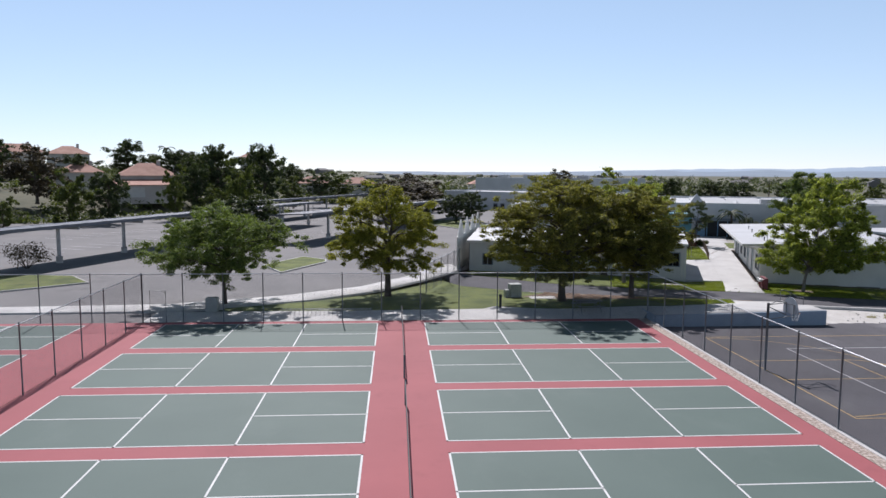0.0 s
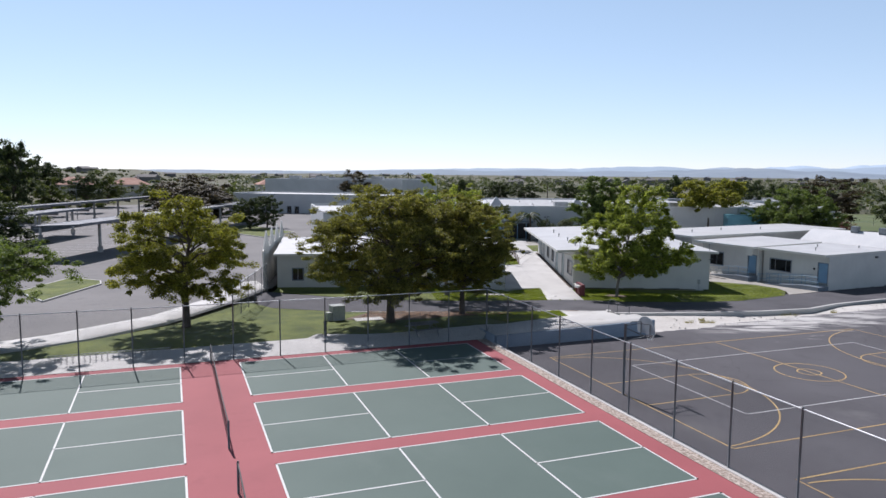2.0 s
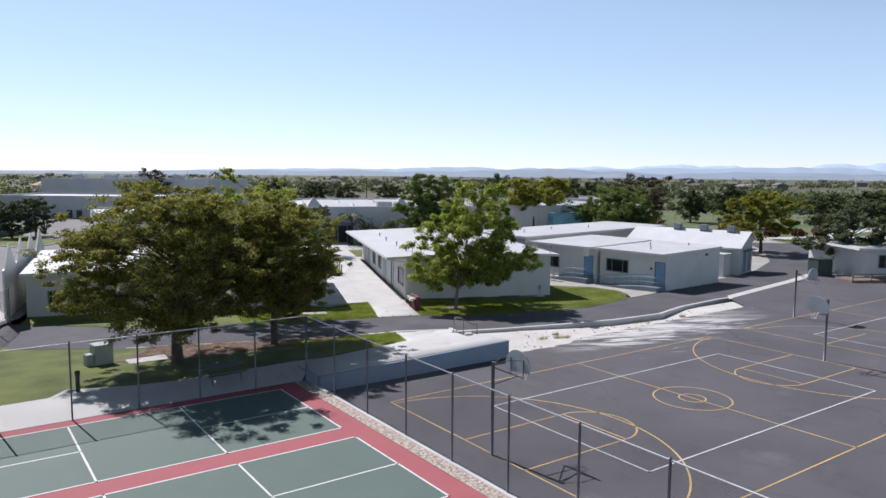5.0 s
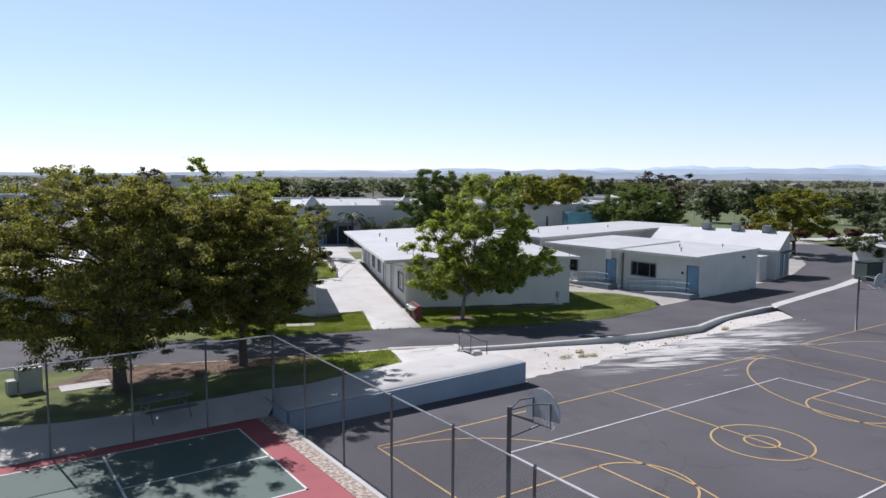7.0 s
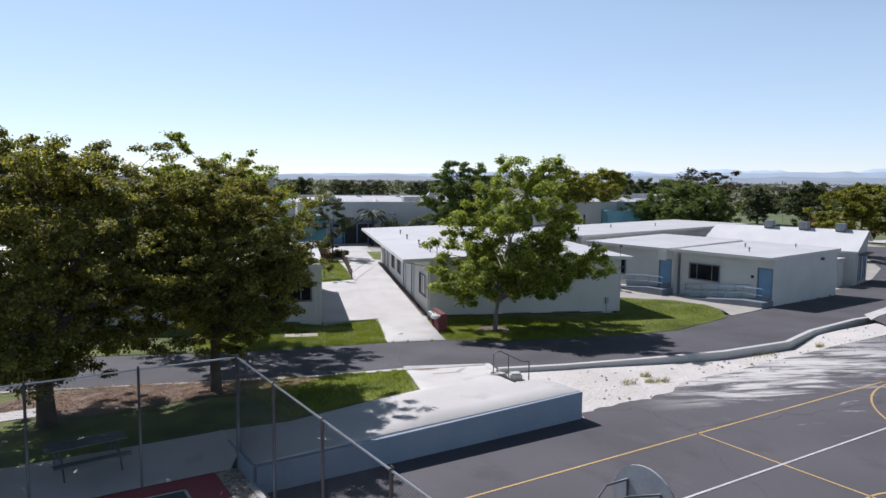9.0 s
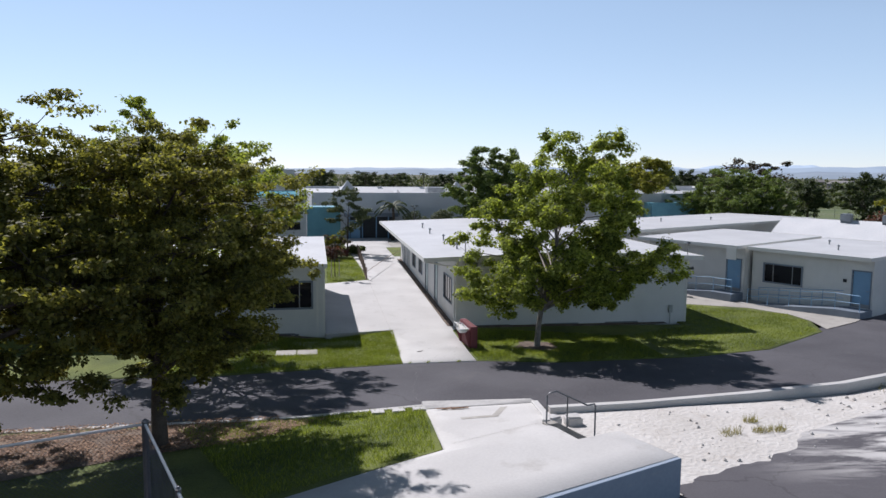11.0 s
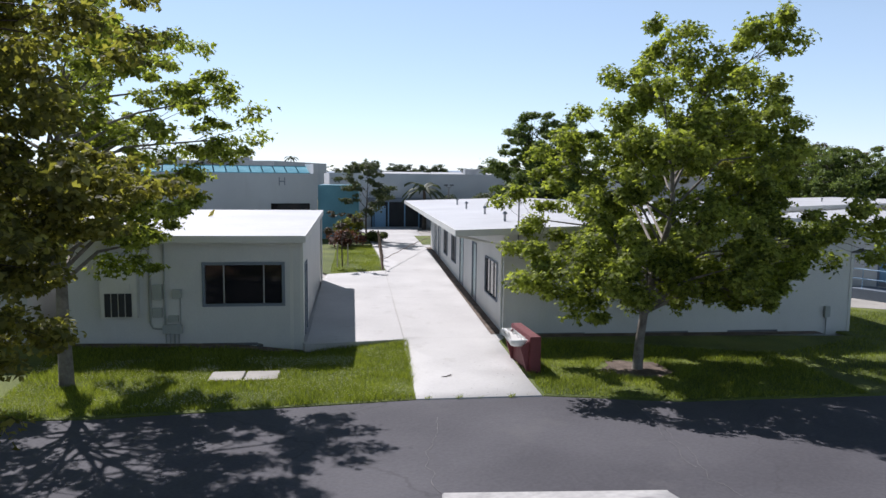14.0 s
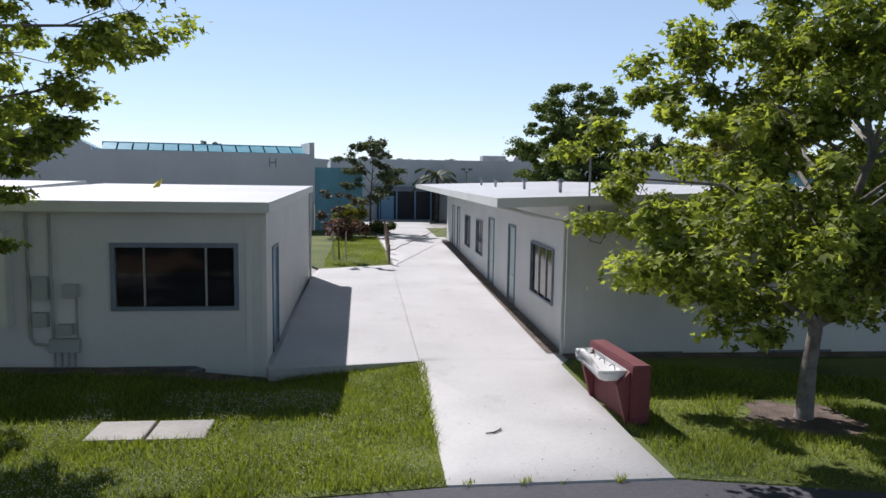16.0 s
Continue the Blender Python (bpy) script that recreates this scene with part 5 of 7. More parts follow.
slab_roof(b2c, [(-0.9, -0.9, 3.95), (26.5, -0.9, 4.1), (26.5, 8.6, 4.1), (-0.9, 8.6, 3.95)], 0.16, ROOFWHITE, TRIM)
small_roof_vents(b2c, [(3, 3), (9, 4), (15, 3)], 4.0)

b5 = thing("classroom", "cream building with a ribbed white metal roof and blue doors", "building", 72.7, 14.3, -0.85, 16.0, "classrooms")
bm = bmesh.new()
m2 = wall(bm, (0, 0), (4.9, 0), -0.3, 2.85, 0.15, [(1.5, 2.4, 0.1, 2.3), (3.3, 4.2, 0.1, 2.3)])
part("end_wall", bm, SIDING, b5)
bm = bmesh.new()
wall(bm, (0, 13), (0, 0.15), -0.3, 2.85, 0.15)
part("side_wall", bm, SIDING, b5)
bm = bmesh.new()
wall(bm, (4.9, 0.15), (4.9, 13), -0.3, 3.6, 0.15)
part("side_wall", bm, SIDING, b5)
bm = bmesh.new()
wall(bm, (4.75, 13), (0.15, 13), -0.3, 2.85, 0.15)
part("back_wall", bm, SIDING, b5)
door(b5, m2, 1.5, 2.4, 0.1, 2.3)
door(b5, m2, 3.3, 4.2, 0.1, 2.3)
RIB = groove(mat("ribbed_white_metal", (0.62, 0.63, 0.64), (0.72, 0.72, 0.72), 0.5, 8, 0.5, 0.05), 0.5, 0.8, depth=0.03)
slab_roof(b5, [(-0.5, -0.3, 2.95), (3.3, -0.3, 4.6), (3.3, 13.3, 4.6), (-0.5, 13.3, 2.95)], 0.1, RIB, TRIM)
slab_roof(b5, [(3.3, -0.3, 4.6), (5.3, -0.3, 3.7), (5.3, 13.3, 3.7), (3.3, 13.3, 4.6)], 0.1, RIB, TRIM)
bm = bmesh.new()
prof = [(0.02, 2.85), (4.88, 2.85), (4.88, 3.7), (3.3, 4.44), (0.02, 3.03)]
fs = [bm.verts.new((u, 0.02, w)) for u, w in prof]
bk = [bm.verts.new((u, 0.14, w)) for u, w in prof]
bm.faces.new(fs)
bm.faces.new(bk[::-1])
for k in range(5):
    bm.faces.new((fs[k], bk[k], bk[(k + 1) % 5], fs[(k + 1) % 5]))
bmesh.ops.recalc_face_normals(bm, faces=bm.faces)
part("gable", bm, SIDING, b5)
bm = bmesh.new()
box(bm, 1.2, -0.6, 2.5, 4.4, -0.02, 2.62)
part("canopy", bm, POST, b5)
shed = thing("storage_shed", "white utility shed beside the ribbed-roof building", "shed", 70.0, 14.4, -0.85, 8)
bm = bmesh.new()
rounded(bm, 0, 0, -0.2, 1.6, 1.8, 2.3, 0.02)
part("body", bm, SIDING, shed)
bm = bmesh.new()
rounded(bm, -0.12, -0.12, 2.3, 1.72, 1.92, 2.42, 0.02)
part("roof", bm, ROOFWHITE, shed)
bm = bmesh.new()
box(bm, 0.4, -0.02, 0.1, 1.2, 0.01, 2.0)
part("door", bm, TRIM, shed)


def cooler(x, y, z, turn):
    t = thing("roof_cooler", "grey evaporative cooler box on the white roof", "air cooler", x, y, z, turn, "roof coolers")
    bm = bmesh.new()
    rounded(bm, -0.4, -0.4, 0.15, 0.4, 0.4, 0.8, 0.03)
    part("cabinet", bm, STEEL, t)
    for k in range(5):
        bm = bmesh.new()
        box(bm, -0.32, -0.425, 0.22 + k * 0.105, 0.32, -0.41, 0.27 + k * 0.105)
        part("louvre", bm, POST, t)
    for sx in (-0.3, 0.3):
        bm = bmesh.new()
        box(bm, sx - 0.05, -0.38, -0.4, sx + 0.05, 0.38, 0.15)
        part("skid", bm, POST, t)
    return t


ac = cooler(75.2, 17.0, 3.5, 16)
for x, y in ((74.35, 20.0), (73.5, 23.0)):
    copy_thing(ac, pose(x, y, 3.5, 0, 0, 16))

# ---- court fences and nets ----
fence("court_fence", "tall grey chain-link fence behind the courts", (-18.1, 0.75), (15.05, 0.75), 13, 0.0, 3.15, 0.035, rails=(1.0,), pitch=0.055, wire=0.0042)
fence("court_fence", "tall grey chain-link fence between courts and ball court", (15.05, 0.75), (15.05, -50.2), 17, 0.02, 3.15, 0.038, pitch=0.055, wire=0.0046)
fence("court_fence", "tall grey chain-link fence between two sets of courts", (-18.1, 0.75), (-18.1, -50.2), 17, 0.0, 3.15, 0.035, pitch=0.07, wire=0.0042)
fence("court_fence", "tall grey chain-link fence behind the neighbouring courts", (-50, 0.75), (-18.1, 0.75), 10, 0.0, 3.15, 0.035, pitch=0.12, wire=0.0045)
fence("yard_fence", "grey chain-link fence beside the school gate", (0.6, 11.8), (4.4, 23.6), 5, 0.0, 2.3, 0.03, pitch=0.1)
gate = thing("court_gate", "open-framed chain-link gate in the court fence", "gate", -17.6, 0.65, 0.0, -12)
bm = bmesh.new()
tube(bm, [(0, 0, 0.05), (0, 0, 2.1), (1.1, 0, 2.1), (1.1, 0, 0.05), (0, 0, 0.05)], 0.025, 6)
part("gate_frame", bm, POST, gate)
chain_link(gate, (0.02, 0), (1.08, 0), 0.06, 2.08, 0.1)


def net(y0, y1, lab):
    t = thing("court_net", lab, "net", -1.47, 0, 0, 0, "court nets")
    for y in (y0, y1):
        bm = bmesh.new()
        tube(bm, [(0, y, -0.05), (0, y, 1.07), (0, y, 1.1)], [0.04, 0.04, 0.02], 8)
        part("net_post", bm, POST, t)
    bm = bmesh.new()
    n = 24

    def sag(k):
        q = k / n
        return 1.05 - 0.14 * (1 - (2 * q - 1) ** 2)

    for k in range(n):
        a, b = y0 + (y1 - y0) * k / n, y0 + (y1 - y0) * (k + 1) / n
        za, zb = sag(k), sag(k + 1)
        vs = [bm.verts.new(p) for p in ((-0.02, a, za - 0.05), (-0.02, b, zb - 0.05), (-0.02, b, zb), (-0.02, a, za), (0.02, a, za - 0.05), (0.02, b, zb - 0.05), (0.02, b, zb), (0.02, a, za))]
        for f in ((0, 1, 2, 3), (7, 6, 5, 4), (3, 2, 6, 7), (0, 4, 5, 1)):
            bm.faces.new([vs[i] for i in f])
    part("tape", bm, NETTAPE, t)
    verts, faces = [], []
    for sign in (0, 1):
        m = int(abs(y1 - y0) / 0.05) if sign == 0 else 20
        for k in range(m + 1):
            if sign == 0:
                y = y0 + (y1 - y0) * k / m
                z = sag(n * k / m) - 0.07
                quad = [(0, y - 0.006, 0.06), (0, y + 0.006, 0.06), (0, y + 0.006, z), (0, y - 0.006, z)]
            else:
                z = 0.06 + 0.84 * k / m
                quad = [(0.003, y0, z - 0.006), (0.003, y1, z - 0.006), (0.003, y1, z + 0.006), (0.003, y0, z + 0.006)]
            i = len(verts)
            verts += quad
            faces.append((i, i + 1, i + 2, i + 3))
    me = bpy.data.meshes.new("mesh_net")
    me.from_pydata(verts, [], faces)
    me.materials.append(BLACKNET)
    ob = new("mesh_net", me)
    ob.parent = t
    return t


net(0.2, -12.4, "black court net with a dark tape on grey posts")
net(-16.4, -29.2, "black court net with a dark tape on grey posts")

# ---- basketball hoops ----


def hoop(x, y, turn, height=3.5):
    t = thing("basketball_hoop", "grey steel pole hoop with a worn fan-shaped backboard", "basketball hoop", x, y, -0.27, turn, "basketball hoops")
    bm = bmesh.new()
    tube(bm, [(0, 0, -0.1), (0, 0, height)], 0.065, 10)
    part("pole", bm, POST, t)
    bm = bmesh.new()
    for yy in (-0.35, 0.35):
        tube(bm, [(0, 0, height - 0.1), (0.55, yy * 0.7, height + 0.02), (1.15, yy, height - 0.05)], 0.02, 6)
        tube(bm, [(1.15, yy, height - 0.05), (1.15, yy, height - 0.75)], 0.02, 6)
        tube(bm, [(0, 0, height - 0.2), (1.12, yy, height - 0.7)], 0.022, 6)
    tube(bm, [(0, 0, height - 0.85), (1.12, 0.0, height - 0.72)], 0.025, 6)
    part("bracket", bm, POST, t)
    bm = bmesh.new()
    ring = [(0.68 * math.cos(radians(a)), 0.62 * math.sin(radians(a))) for a in range(-25, 206, 11)]
    for xx in (1.17, 1.21):
        vs = [bm.verts.new((xx, u, height - 0.35 + w)) for u, w in ring]
        bm.faces.new(vs if xx > 1.2 else vs[::-1])
    bm.verts.ensure_lookup_table()
    n = len(ring)
    for k in range(n):
        bm.faces.new((bm.verts[k], bm.verts[(k + 1) % n], bm.verts[n + (k + 1) % n], bm.verts[n + k]))
    bmesh.ops.recalc_face_normals(bm, faces=bm.faces)
    part("backboard", bm, BOARD, t, "grey-white fan backboard")
    bm = bmesh.new()
    pts = [(1.45 + 0.225 * math.cos(a * math.tau / 16), 0.225 * math.sin(a * math.tau / 16), height - 0.55) for a in range(17)]
    tube(bm, pts, 0.011, 6, cap=False)
    part("rim", bm, RIMMAT, t, "dull orange rim")
    bm = bmesh.new()
    for k in range(10):
        a, b = k * math.tau / 10, (k + 1) * math.tau / 10
        for q in (a + (b - a), a - (b - a)):
            tube(bm, [(1.45 + 0.22 * math.cos(a), 0.22 * math.sin(a), height - 0.55), (1.45 + 0.13 * math.cos(q), 0.13 * math.sin(q), height - 0.95)], 0.006, 3, cap=False)
    part("hoop_net", bm, CANVAS, t)
    return t


BOARD = mat("worn_backboard", (0.30, 0.33, 0.36), (0.44, 0.47, 0.50), 2, 20, 0.6, 0.05)
RIMMAT = mat("rim_orange", (0.30, 0.12, 0.05), (0.4, 0.16, 0.06), 4, 40, 0.6, 0.0)
h1 = hoop(17.05, -11.0, 0)
copy_thing(h1, pose(41.1, -11.0, -0.27, 0, 0, 180))
copy_thing(h1, pose(51.8, -3.4, -0.27, 0, 0, -90))

# ---- small things by the walk ----
ft = thing("drinking_fountain", "maroon block wall with a white trough drinking fountain", "drinking fountain", 31.0, 15.6, -0.53, -17)
bm = bmesh.new()
rounded(bm, -0.16, -0.98, -0.15, 0.16, 0.98, 1.06, 0.02)
part("block_wall", bm, BRICKRED, ft)
bm = bmesh.new()
rings = []
for grow, zz in ((-0.13, 0.74), (-0.03, 0.78), (0.0, 0.88), (0.0, 0.93), (-0.015, 0.945), (-0.04, 0.945), (-0.06, 0.93), (-0.12, 0.86)):
    rings.append([])
    for cx, cy, a0 in ((-0.5, -0.66, 180), (-0.5, 0.66, 90), (-0.17, 0.82, 90), (-0.17, -0.82, 270)):
        for k in range(5):
            a = radians(a0 + (90 - 22.5 * k if a0 == 180 else -22.5 * k)) if cx < -0.2 else radians(a0)
            rr = 0.16 + grow if cx < -0.2 else grow
            rings[-1].append(bm.verts.new((cx + rr * math.cos(a), cy + rr * math.sin(a), zz)) if cx < -0.2 or k == 0 else None)
    loop = [v for v in rings[-1] if v]
    rings[-1] = [loop[11]] + sorted(loop[:5], key=lambda v: (v.co.y, -v.co.x)) + sorted(loop[5:10], key=lambda v: (v.co.y, v.co.x)) + [loop[10]]
for r0, r1 in zip(rings, rings[1:]):
    for k in range(12):
        bm.faces.new((r0[k], r0[(k + 1) % 12], r1[(k + 1) % 12], r1[k]))
bm.faces.new(rings[0][::-1])
bm.faces.new(rings[-1])
bmesh.ops.recalc_face_normals(bm, faces=bm.faces)
for f in bm.faces:
    f.smooth = len(f.verts) == 4
part("trough", bm, PORCELAIN, ft, "white enamel trough")
for y in (-0.45, 0.0, 0.45):
    bm = bmesh.new()
    tube(bm, [(-0.25, y, 0.86), (-0.26, y, 0.94), (-0.32, y, 0.96), (-0.36, y, 0.93)], 0.011, 6)
    part("spout", bm, STEEL, ft)
for y in (-0.9, 0.7):
    bm = bmesh.new()
    vs = [bm.verts.new(p) for p in ((-0.17, y, 0.0), (-0.17, y, 0.95), (-0.4, y, 0.72), (-0.2, y, 0.0))]
    ws = [bm.verts.new((v.co.x, y + 0.1, v.co.z)) for v in vs]
    bm.faces.new(vs)
    bm.faces.new(ws[::-1])
    for k in range(4):
        bm.faces.new((vs[k], ws[k], ws[(k + 1) % 4], vs[(k + 1) % 4]))
    bmesh.ops.recalc_face_normals(bm, faces=bm.faces)
    part("bracket", bm, BRICKRED, ft)

for x, y, w, d, n, turn in ((23.4, 17.5, 0.86, 0.85, 2, -20), (23.35, 7.62, 0.4, 0.28, 3, -20)):
    for k in range(n):
        px = x + (k - (n - 1) / 2) * (w + (0.05 if n == 2 else 0.25)) * math.cos(radians(turn))
        py = y + (k - (n - 1) / 2) * (w + (0.05 if n == 2 else 0.25)) * math.sin(radians(turn))
        c = thing("concrete_cover" if n == 2 else "stepping_slab", "flat pale concrete cover slab set in the lawn" if n == 2 else "small pale concrete slab on the lawn edge", "slab", px, py, (high if n == 2 else bank)(px, py), turn)
        bm = bmesh.new()
        rounded(bm, -w / 2, -d / 2, -0.1, w / 2, d / 2, 0.075 if n == 2 else 0.1, 0.012)
        part("slab", bm, CONCRETE_DULL if n == 2 else CONCRETE, c)

tf = thing("transformer_box", "grey-green utility transformer cabinet on the lawn", "utility box", 7.5, 9.6, bank(7.5, 9.6), 10)
bm = bmesh.new()
rounded(bm, -0.45, -0.4, -0.05, 0.45, 0.4, 1.0, 0.03)
part("cabinet", bm, UTIL, tf)
bm = bmesh.new()
rounded(bm, -0.48, -0.43, 1.0, 0.48, 0.43, 1.07, 0.02)
part("lid", bm, UTIL, tf)
bm = bmesh.new()
rounded(bm, -0.85, -0.3, -0.05, -0.5, 0.2, 0.62, 0.03)
part("meter_pedestal", bm, UTIL, tf)
pad = thing("concrete_pad", "thin pale concrete pad lying in the lawn", "slab", 9.6, 8.9, bank(9.6, 8.9), 0)
bm = bmesh.new()
rounded(bm, -1.0, -0.5, -0.05, 1.0, 0.5, 0.06, 0.01)
part("slab", bm, CONCRETE, pad)
bo = thing("bollard", "short dark bollard at the edge of the walk", "bollard", 5.6, 4.4, 0.05, 0)
bm = bmesh.new()
tube(bm, [(0, 0, -0.1), (0, 0, 0.8), (0, 0, 0.88), (0, 0, 0.98), (0, 0, 1.02)], [0.09, 0.09, 0.12, 0.12, 0.05], 10)
part("post", bm, DARKIN, bo)
pb = thing("utility_cabinet", "grey utility cabinet beside the courts", "utility box", -14.6, 4.3, 0.05, 0)
bm = bmesh.new()
rounded(bm, -0.4, -0.3, -0.05, 0.4, 0.3, 0.95, 0.03)
part("cabinet", bm, UTIL, pb)


def picnic(x, y, z, turn, mate, lab):
    t = thing("picnic_table", lab, "picnic table", x, y, z, turn, "picnic tables")
    for k in range(4):
        bm = bmesh.new()
        rounded(bm, -0.95, -0.36 + k * 0.185, 0.71, 0.95, -0.2 + k * 0.185, 0.75, 0.008)
        part("top_plank", bm, mate, t)
    for s in (-1, 1):
        bm = bmesh.new()
        rounded(bm, -0.95, s * 0.72 - 0.13, 0.42, 0.95, s * 0.72 + 0.13, 0.46, 0.008)
        part("bench_plank", bm, mate, t)
    for xx in (-0.7, 0.7):
        bm = bmesh.new()
        tube(bm, [(xx, -0.75, 0.0), (xx, -0.3, 0.7), (xx, 0.3, 0.7), (xx, 0.75, 0.0)], 0.025, 6)
        tube(bm, [(xx, -0.75, 0.4), (xx, 0.75, 0.4)], 0.025, 6)
        part("leg_frame", bm, POST, t)
    return t


picnic(11.4, 2.3, bank(11.4, 2.3) + 0.02, 5, POST, "dark grey picnic table standing in the tree shade")
picnic(47.6, 19.6, high(47.6, 19.6), -15, STEEL, "grey metal picnic table on the lawn")


def chair(x, y, z, turn):
    t = thing("plastic_chair", "pale plastic stacking chair outside the classroom", "chair", x, y, z, turn, "chairs by the ramp")
    bm = bmesh.new()
    rounded(bm, -0.24, -0.24, 0.43, 0.24, 0.24, 0.46, 0.01)
    part("seat", bm, TRIM, t)
    bm = bmesh.new()
    rounded(bm, -0.23, 0.22, 0.55, 0.23, 0.26, 0.88, 0.01)
    part("backrest", bm, TRIM, t)
    for sx in (-0.2, 0.2):
        for sy in (-0.2, 0.22):
            bm = bmesh.new()
            tube(bm, [(sx, sy, 0), (sx, sy, 0.44 if sy < 0 else 0.6)], 0.014, 6)
            part("leg", bm, STEEL, t)
    return t


c0 = chair(51.2, 23.5, high(51.2, 23.5) + 0.03, 110)
for k in range(1, 4):
    copy_thing(c0, pose(51.2 + 0.1 * k, 23.5 - 0.85 * k, high(51.2, 23.5) + 0.03, 0, 0, 110 + 6 * k))

br = thing("bicycle_rack", "long low galvanised bicycle rack", "bicycle rack", -6.6, 3.0, 0.03, 0)
for k in range(22):
    bm = bmesh.new()
    x = -3.0 + k * 0.285
    tube(bm, [(x, -0.25, 0), (x, -0.2, 0.34), (x, 0.2, 0.34), (x, 0.25, 0)], 0.014, 5)
    part("hoop_bar", bm, STEEL, br)
for y in (-0.2, 0.2):
    bm = bmesh.new()
    tube(bm, [(-3.1, y, 0.33), (3.1, y, 0.33)], 0.02, 6)
    part("rail", bm, STEEL, br)

# low post-and-chain edge of the far lawn
lf = thing("lawn_barrier", "low wooden posts along the lawn edge", "barrier", 0, 0, 0)
for k in range(9):
    x, y = 34.3 + 0.42 * k * 1.9 * 0.83, 34.4 + 0.9 * k * 1.9
    z = high(x, y)
    bm = bmesh.new()
    tube(bm, [(x, y, z - 0.1), (x, y, z + 0.85), (x, y, z + 0.9)], [0.06, 0.06, 0.04], 7)
    part("post", bm, WOODRAIL, lf)
bm = bmesh.new()
tube(bm, [(34.3, 34.4, high(34, 34.4) + 0.6)] + [(34.3 + 0.663 * k * 1.0, 34.4 + 0.9 * k * 1.9 * 0.5, high(35, 34.4 + 0.855 * k) + 0.6 - 0.05 * (k % 2)) for k in range(1, 17)], 0.02, 5)
part("rope", bm, WOODRAIL, lf)
st = thing("tree_stake", "two pale stakes holding a young tree", "stake", 32.6, 36.0, high(32.6, 36), 0)
for x in (-0.3, 0.3):
    bm = bmesh.new()
    tube(bm, [(x, 0, -0.1), (x, 0, 1.3)], 0.03, 6)
    part("stake", bm, CONCRETE_DULL, st)

# ---- sawtooth screen ----
ss = thing("sawtooth_screen", "tall cream metal screen with a sawtooth top", "screen", 4.3, 24.8, -0.3, 76)
for k in range(4):
    bm = bmesh.new()
    x = k * 4.4
    prof = [(x, 0), (x + 4.38, 0), (x + 4.38, 3.6), (x + 4.1, 3.7), (x + 2.2, 5.25), (x + 0.3, 3.7), (x, 3.6)]
    vs = [bm.verts.new((u, 0, w)) for u, w in prof]
    ws = [bm.verts.new((u, 0.12, w)) for u, w in prof]
    bm.faces.new(vs)
    bm.faces.new(ws[::-1])
    for i in range(len(prof)):
        bm.faces.new((vs[i], ws[i], ws[(i + 1) % len(prof)], vs[(i + 1) % len(prof)]))
    bmesh.ops.recalc_face_normals(bm, faces=bm.faces)
    part("panel", bm, TRIM, ss)

# ---- far school buildings ----


def hall(name, label, x, y, z, turn, w, d, h, mate, wins=(), win_z=(1.2, 2.4), parapet=0.35):
    """A flat-roofed block with walls, parapet and real window openings in its front."""
    t = thing(name, label, "building", x, y, z, turn)
    holes = [(a, b, win_z[0], win_z[1]) for a, b in wins]
    bm = bmesh.new()
    m = wall(bm, (0, 0), (w, 0), -0.5, h + parapet, 0.3, holes)
    part("front_wall", bm, mate, t)
    for nm, a, b in (("side_wall", (w, 0.3), (w, d)), ("back_wall", (w - 0.3, d), (0.3, d)), ("side_wall", (0, d), (0, 0.3))):
        bm = bmesh.new()
        wall(bm, a, b, -0.5, h + parapet, 0.3)
        part(nm, bm, mate, t)
    bm = bmesh.new()
    box(bm, 0.3, 0.3, h - 0.2, w - 0.3, d - 0.3, h)
    part("roof", bm, ROOFWHITE, t)
    for hh in holes:
        window(t, m, *hh, bars=(0.33, 0.67))
    return t


H = hall("school_hall", "pale grey school hall with a gabled wall and teal skylights", 15.5, 54.3, -0.3, -6.5, 20.8, 24, 4.95, STUCCO, parapet=0.3)
bm = bmesh.new()
prof = [(2.6, 5.2), (7.6, 5.2), (7.6, 5.45), (5.1, 6.75), (2.6, 5.45)]
vs = [bm.verts.new((u, -0.02, w)) for u, w in prof]
ws = [bm.verts.new((u, 0.3, w)) for u, w in prof]
bm.faces.new(vs)
bm.faces.new(ws[::-1])
for i in range(5):
    bm.faces.new((vs[i], ws[i], ws[(i + 1) % 5], vs[(i + 1) % 5]))
bmesh.ops.recalc_face_normals(bm, faces=bm.faces)
part("gable", bm, STUCCO, H)
for k in range(12):
    bm = bmesh.new()
    y = 0.35 + k * 0.62
    vs = [bm.verts.new(p) for p in ((5.1, y, 6.72), (5.1, y + 0.54, 6.72), (7.75, y + 0.54, 5.36), (7.75, y, 5.36))]
    bm.faces.new(vs)
    ws = [bm.verts.new(v.co + Vector((0, 0, -0.14))) for v in vs]
    bm.faces.new(ws[::-1])
    for i in range(4):
        bm.faces.new((vs[i], ws[i], ws[(i + 1) % 4], vs[(i + 1) % 4]))
    bmesh.ops.recalc_face_normals(bm, faces=bm.faces)
    part("roof_panel", bm, ROOFWHITE if k in (4, 5) else TEAL, H)
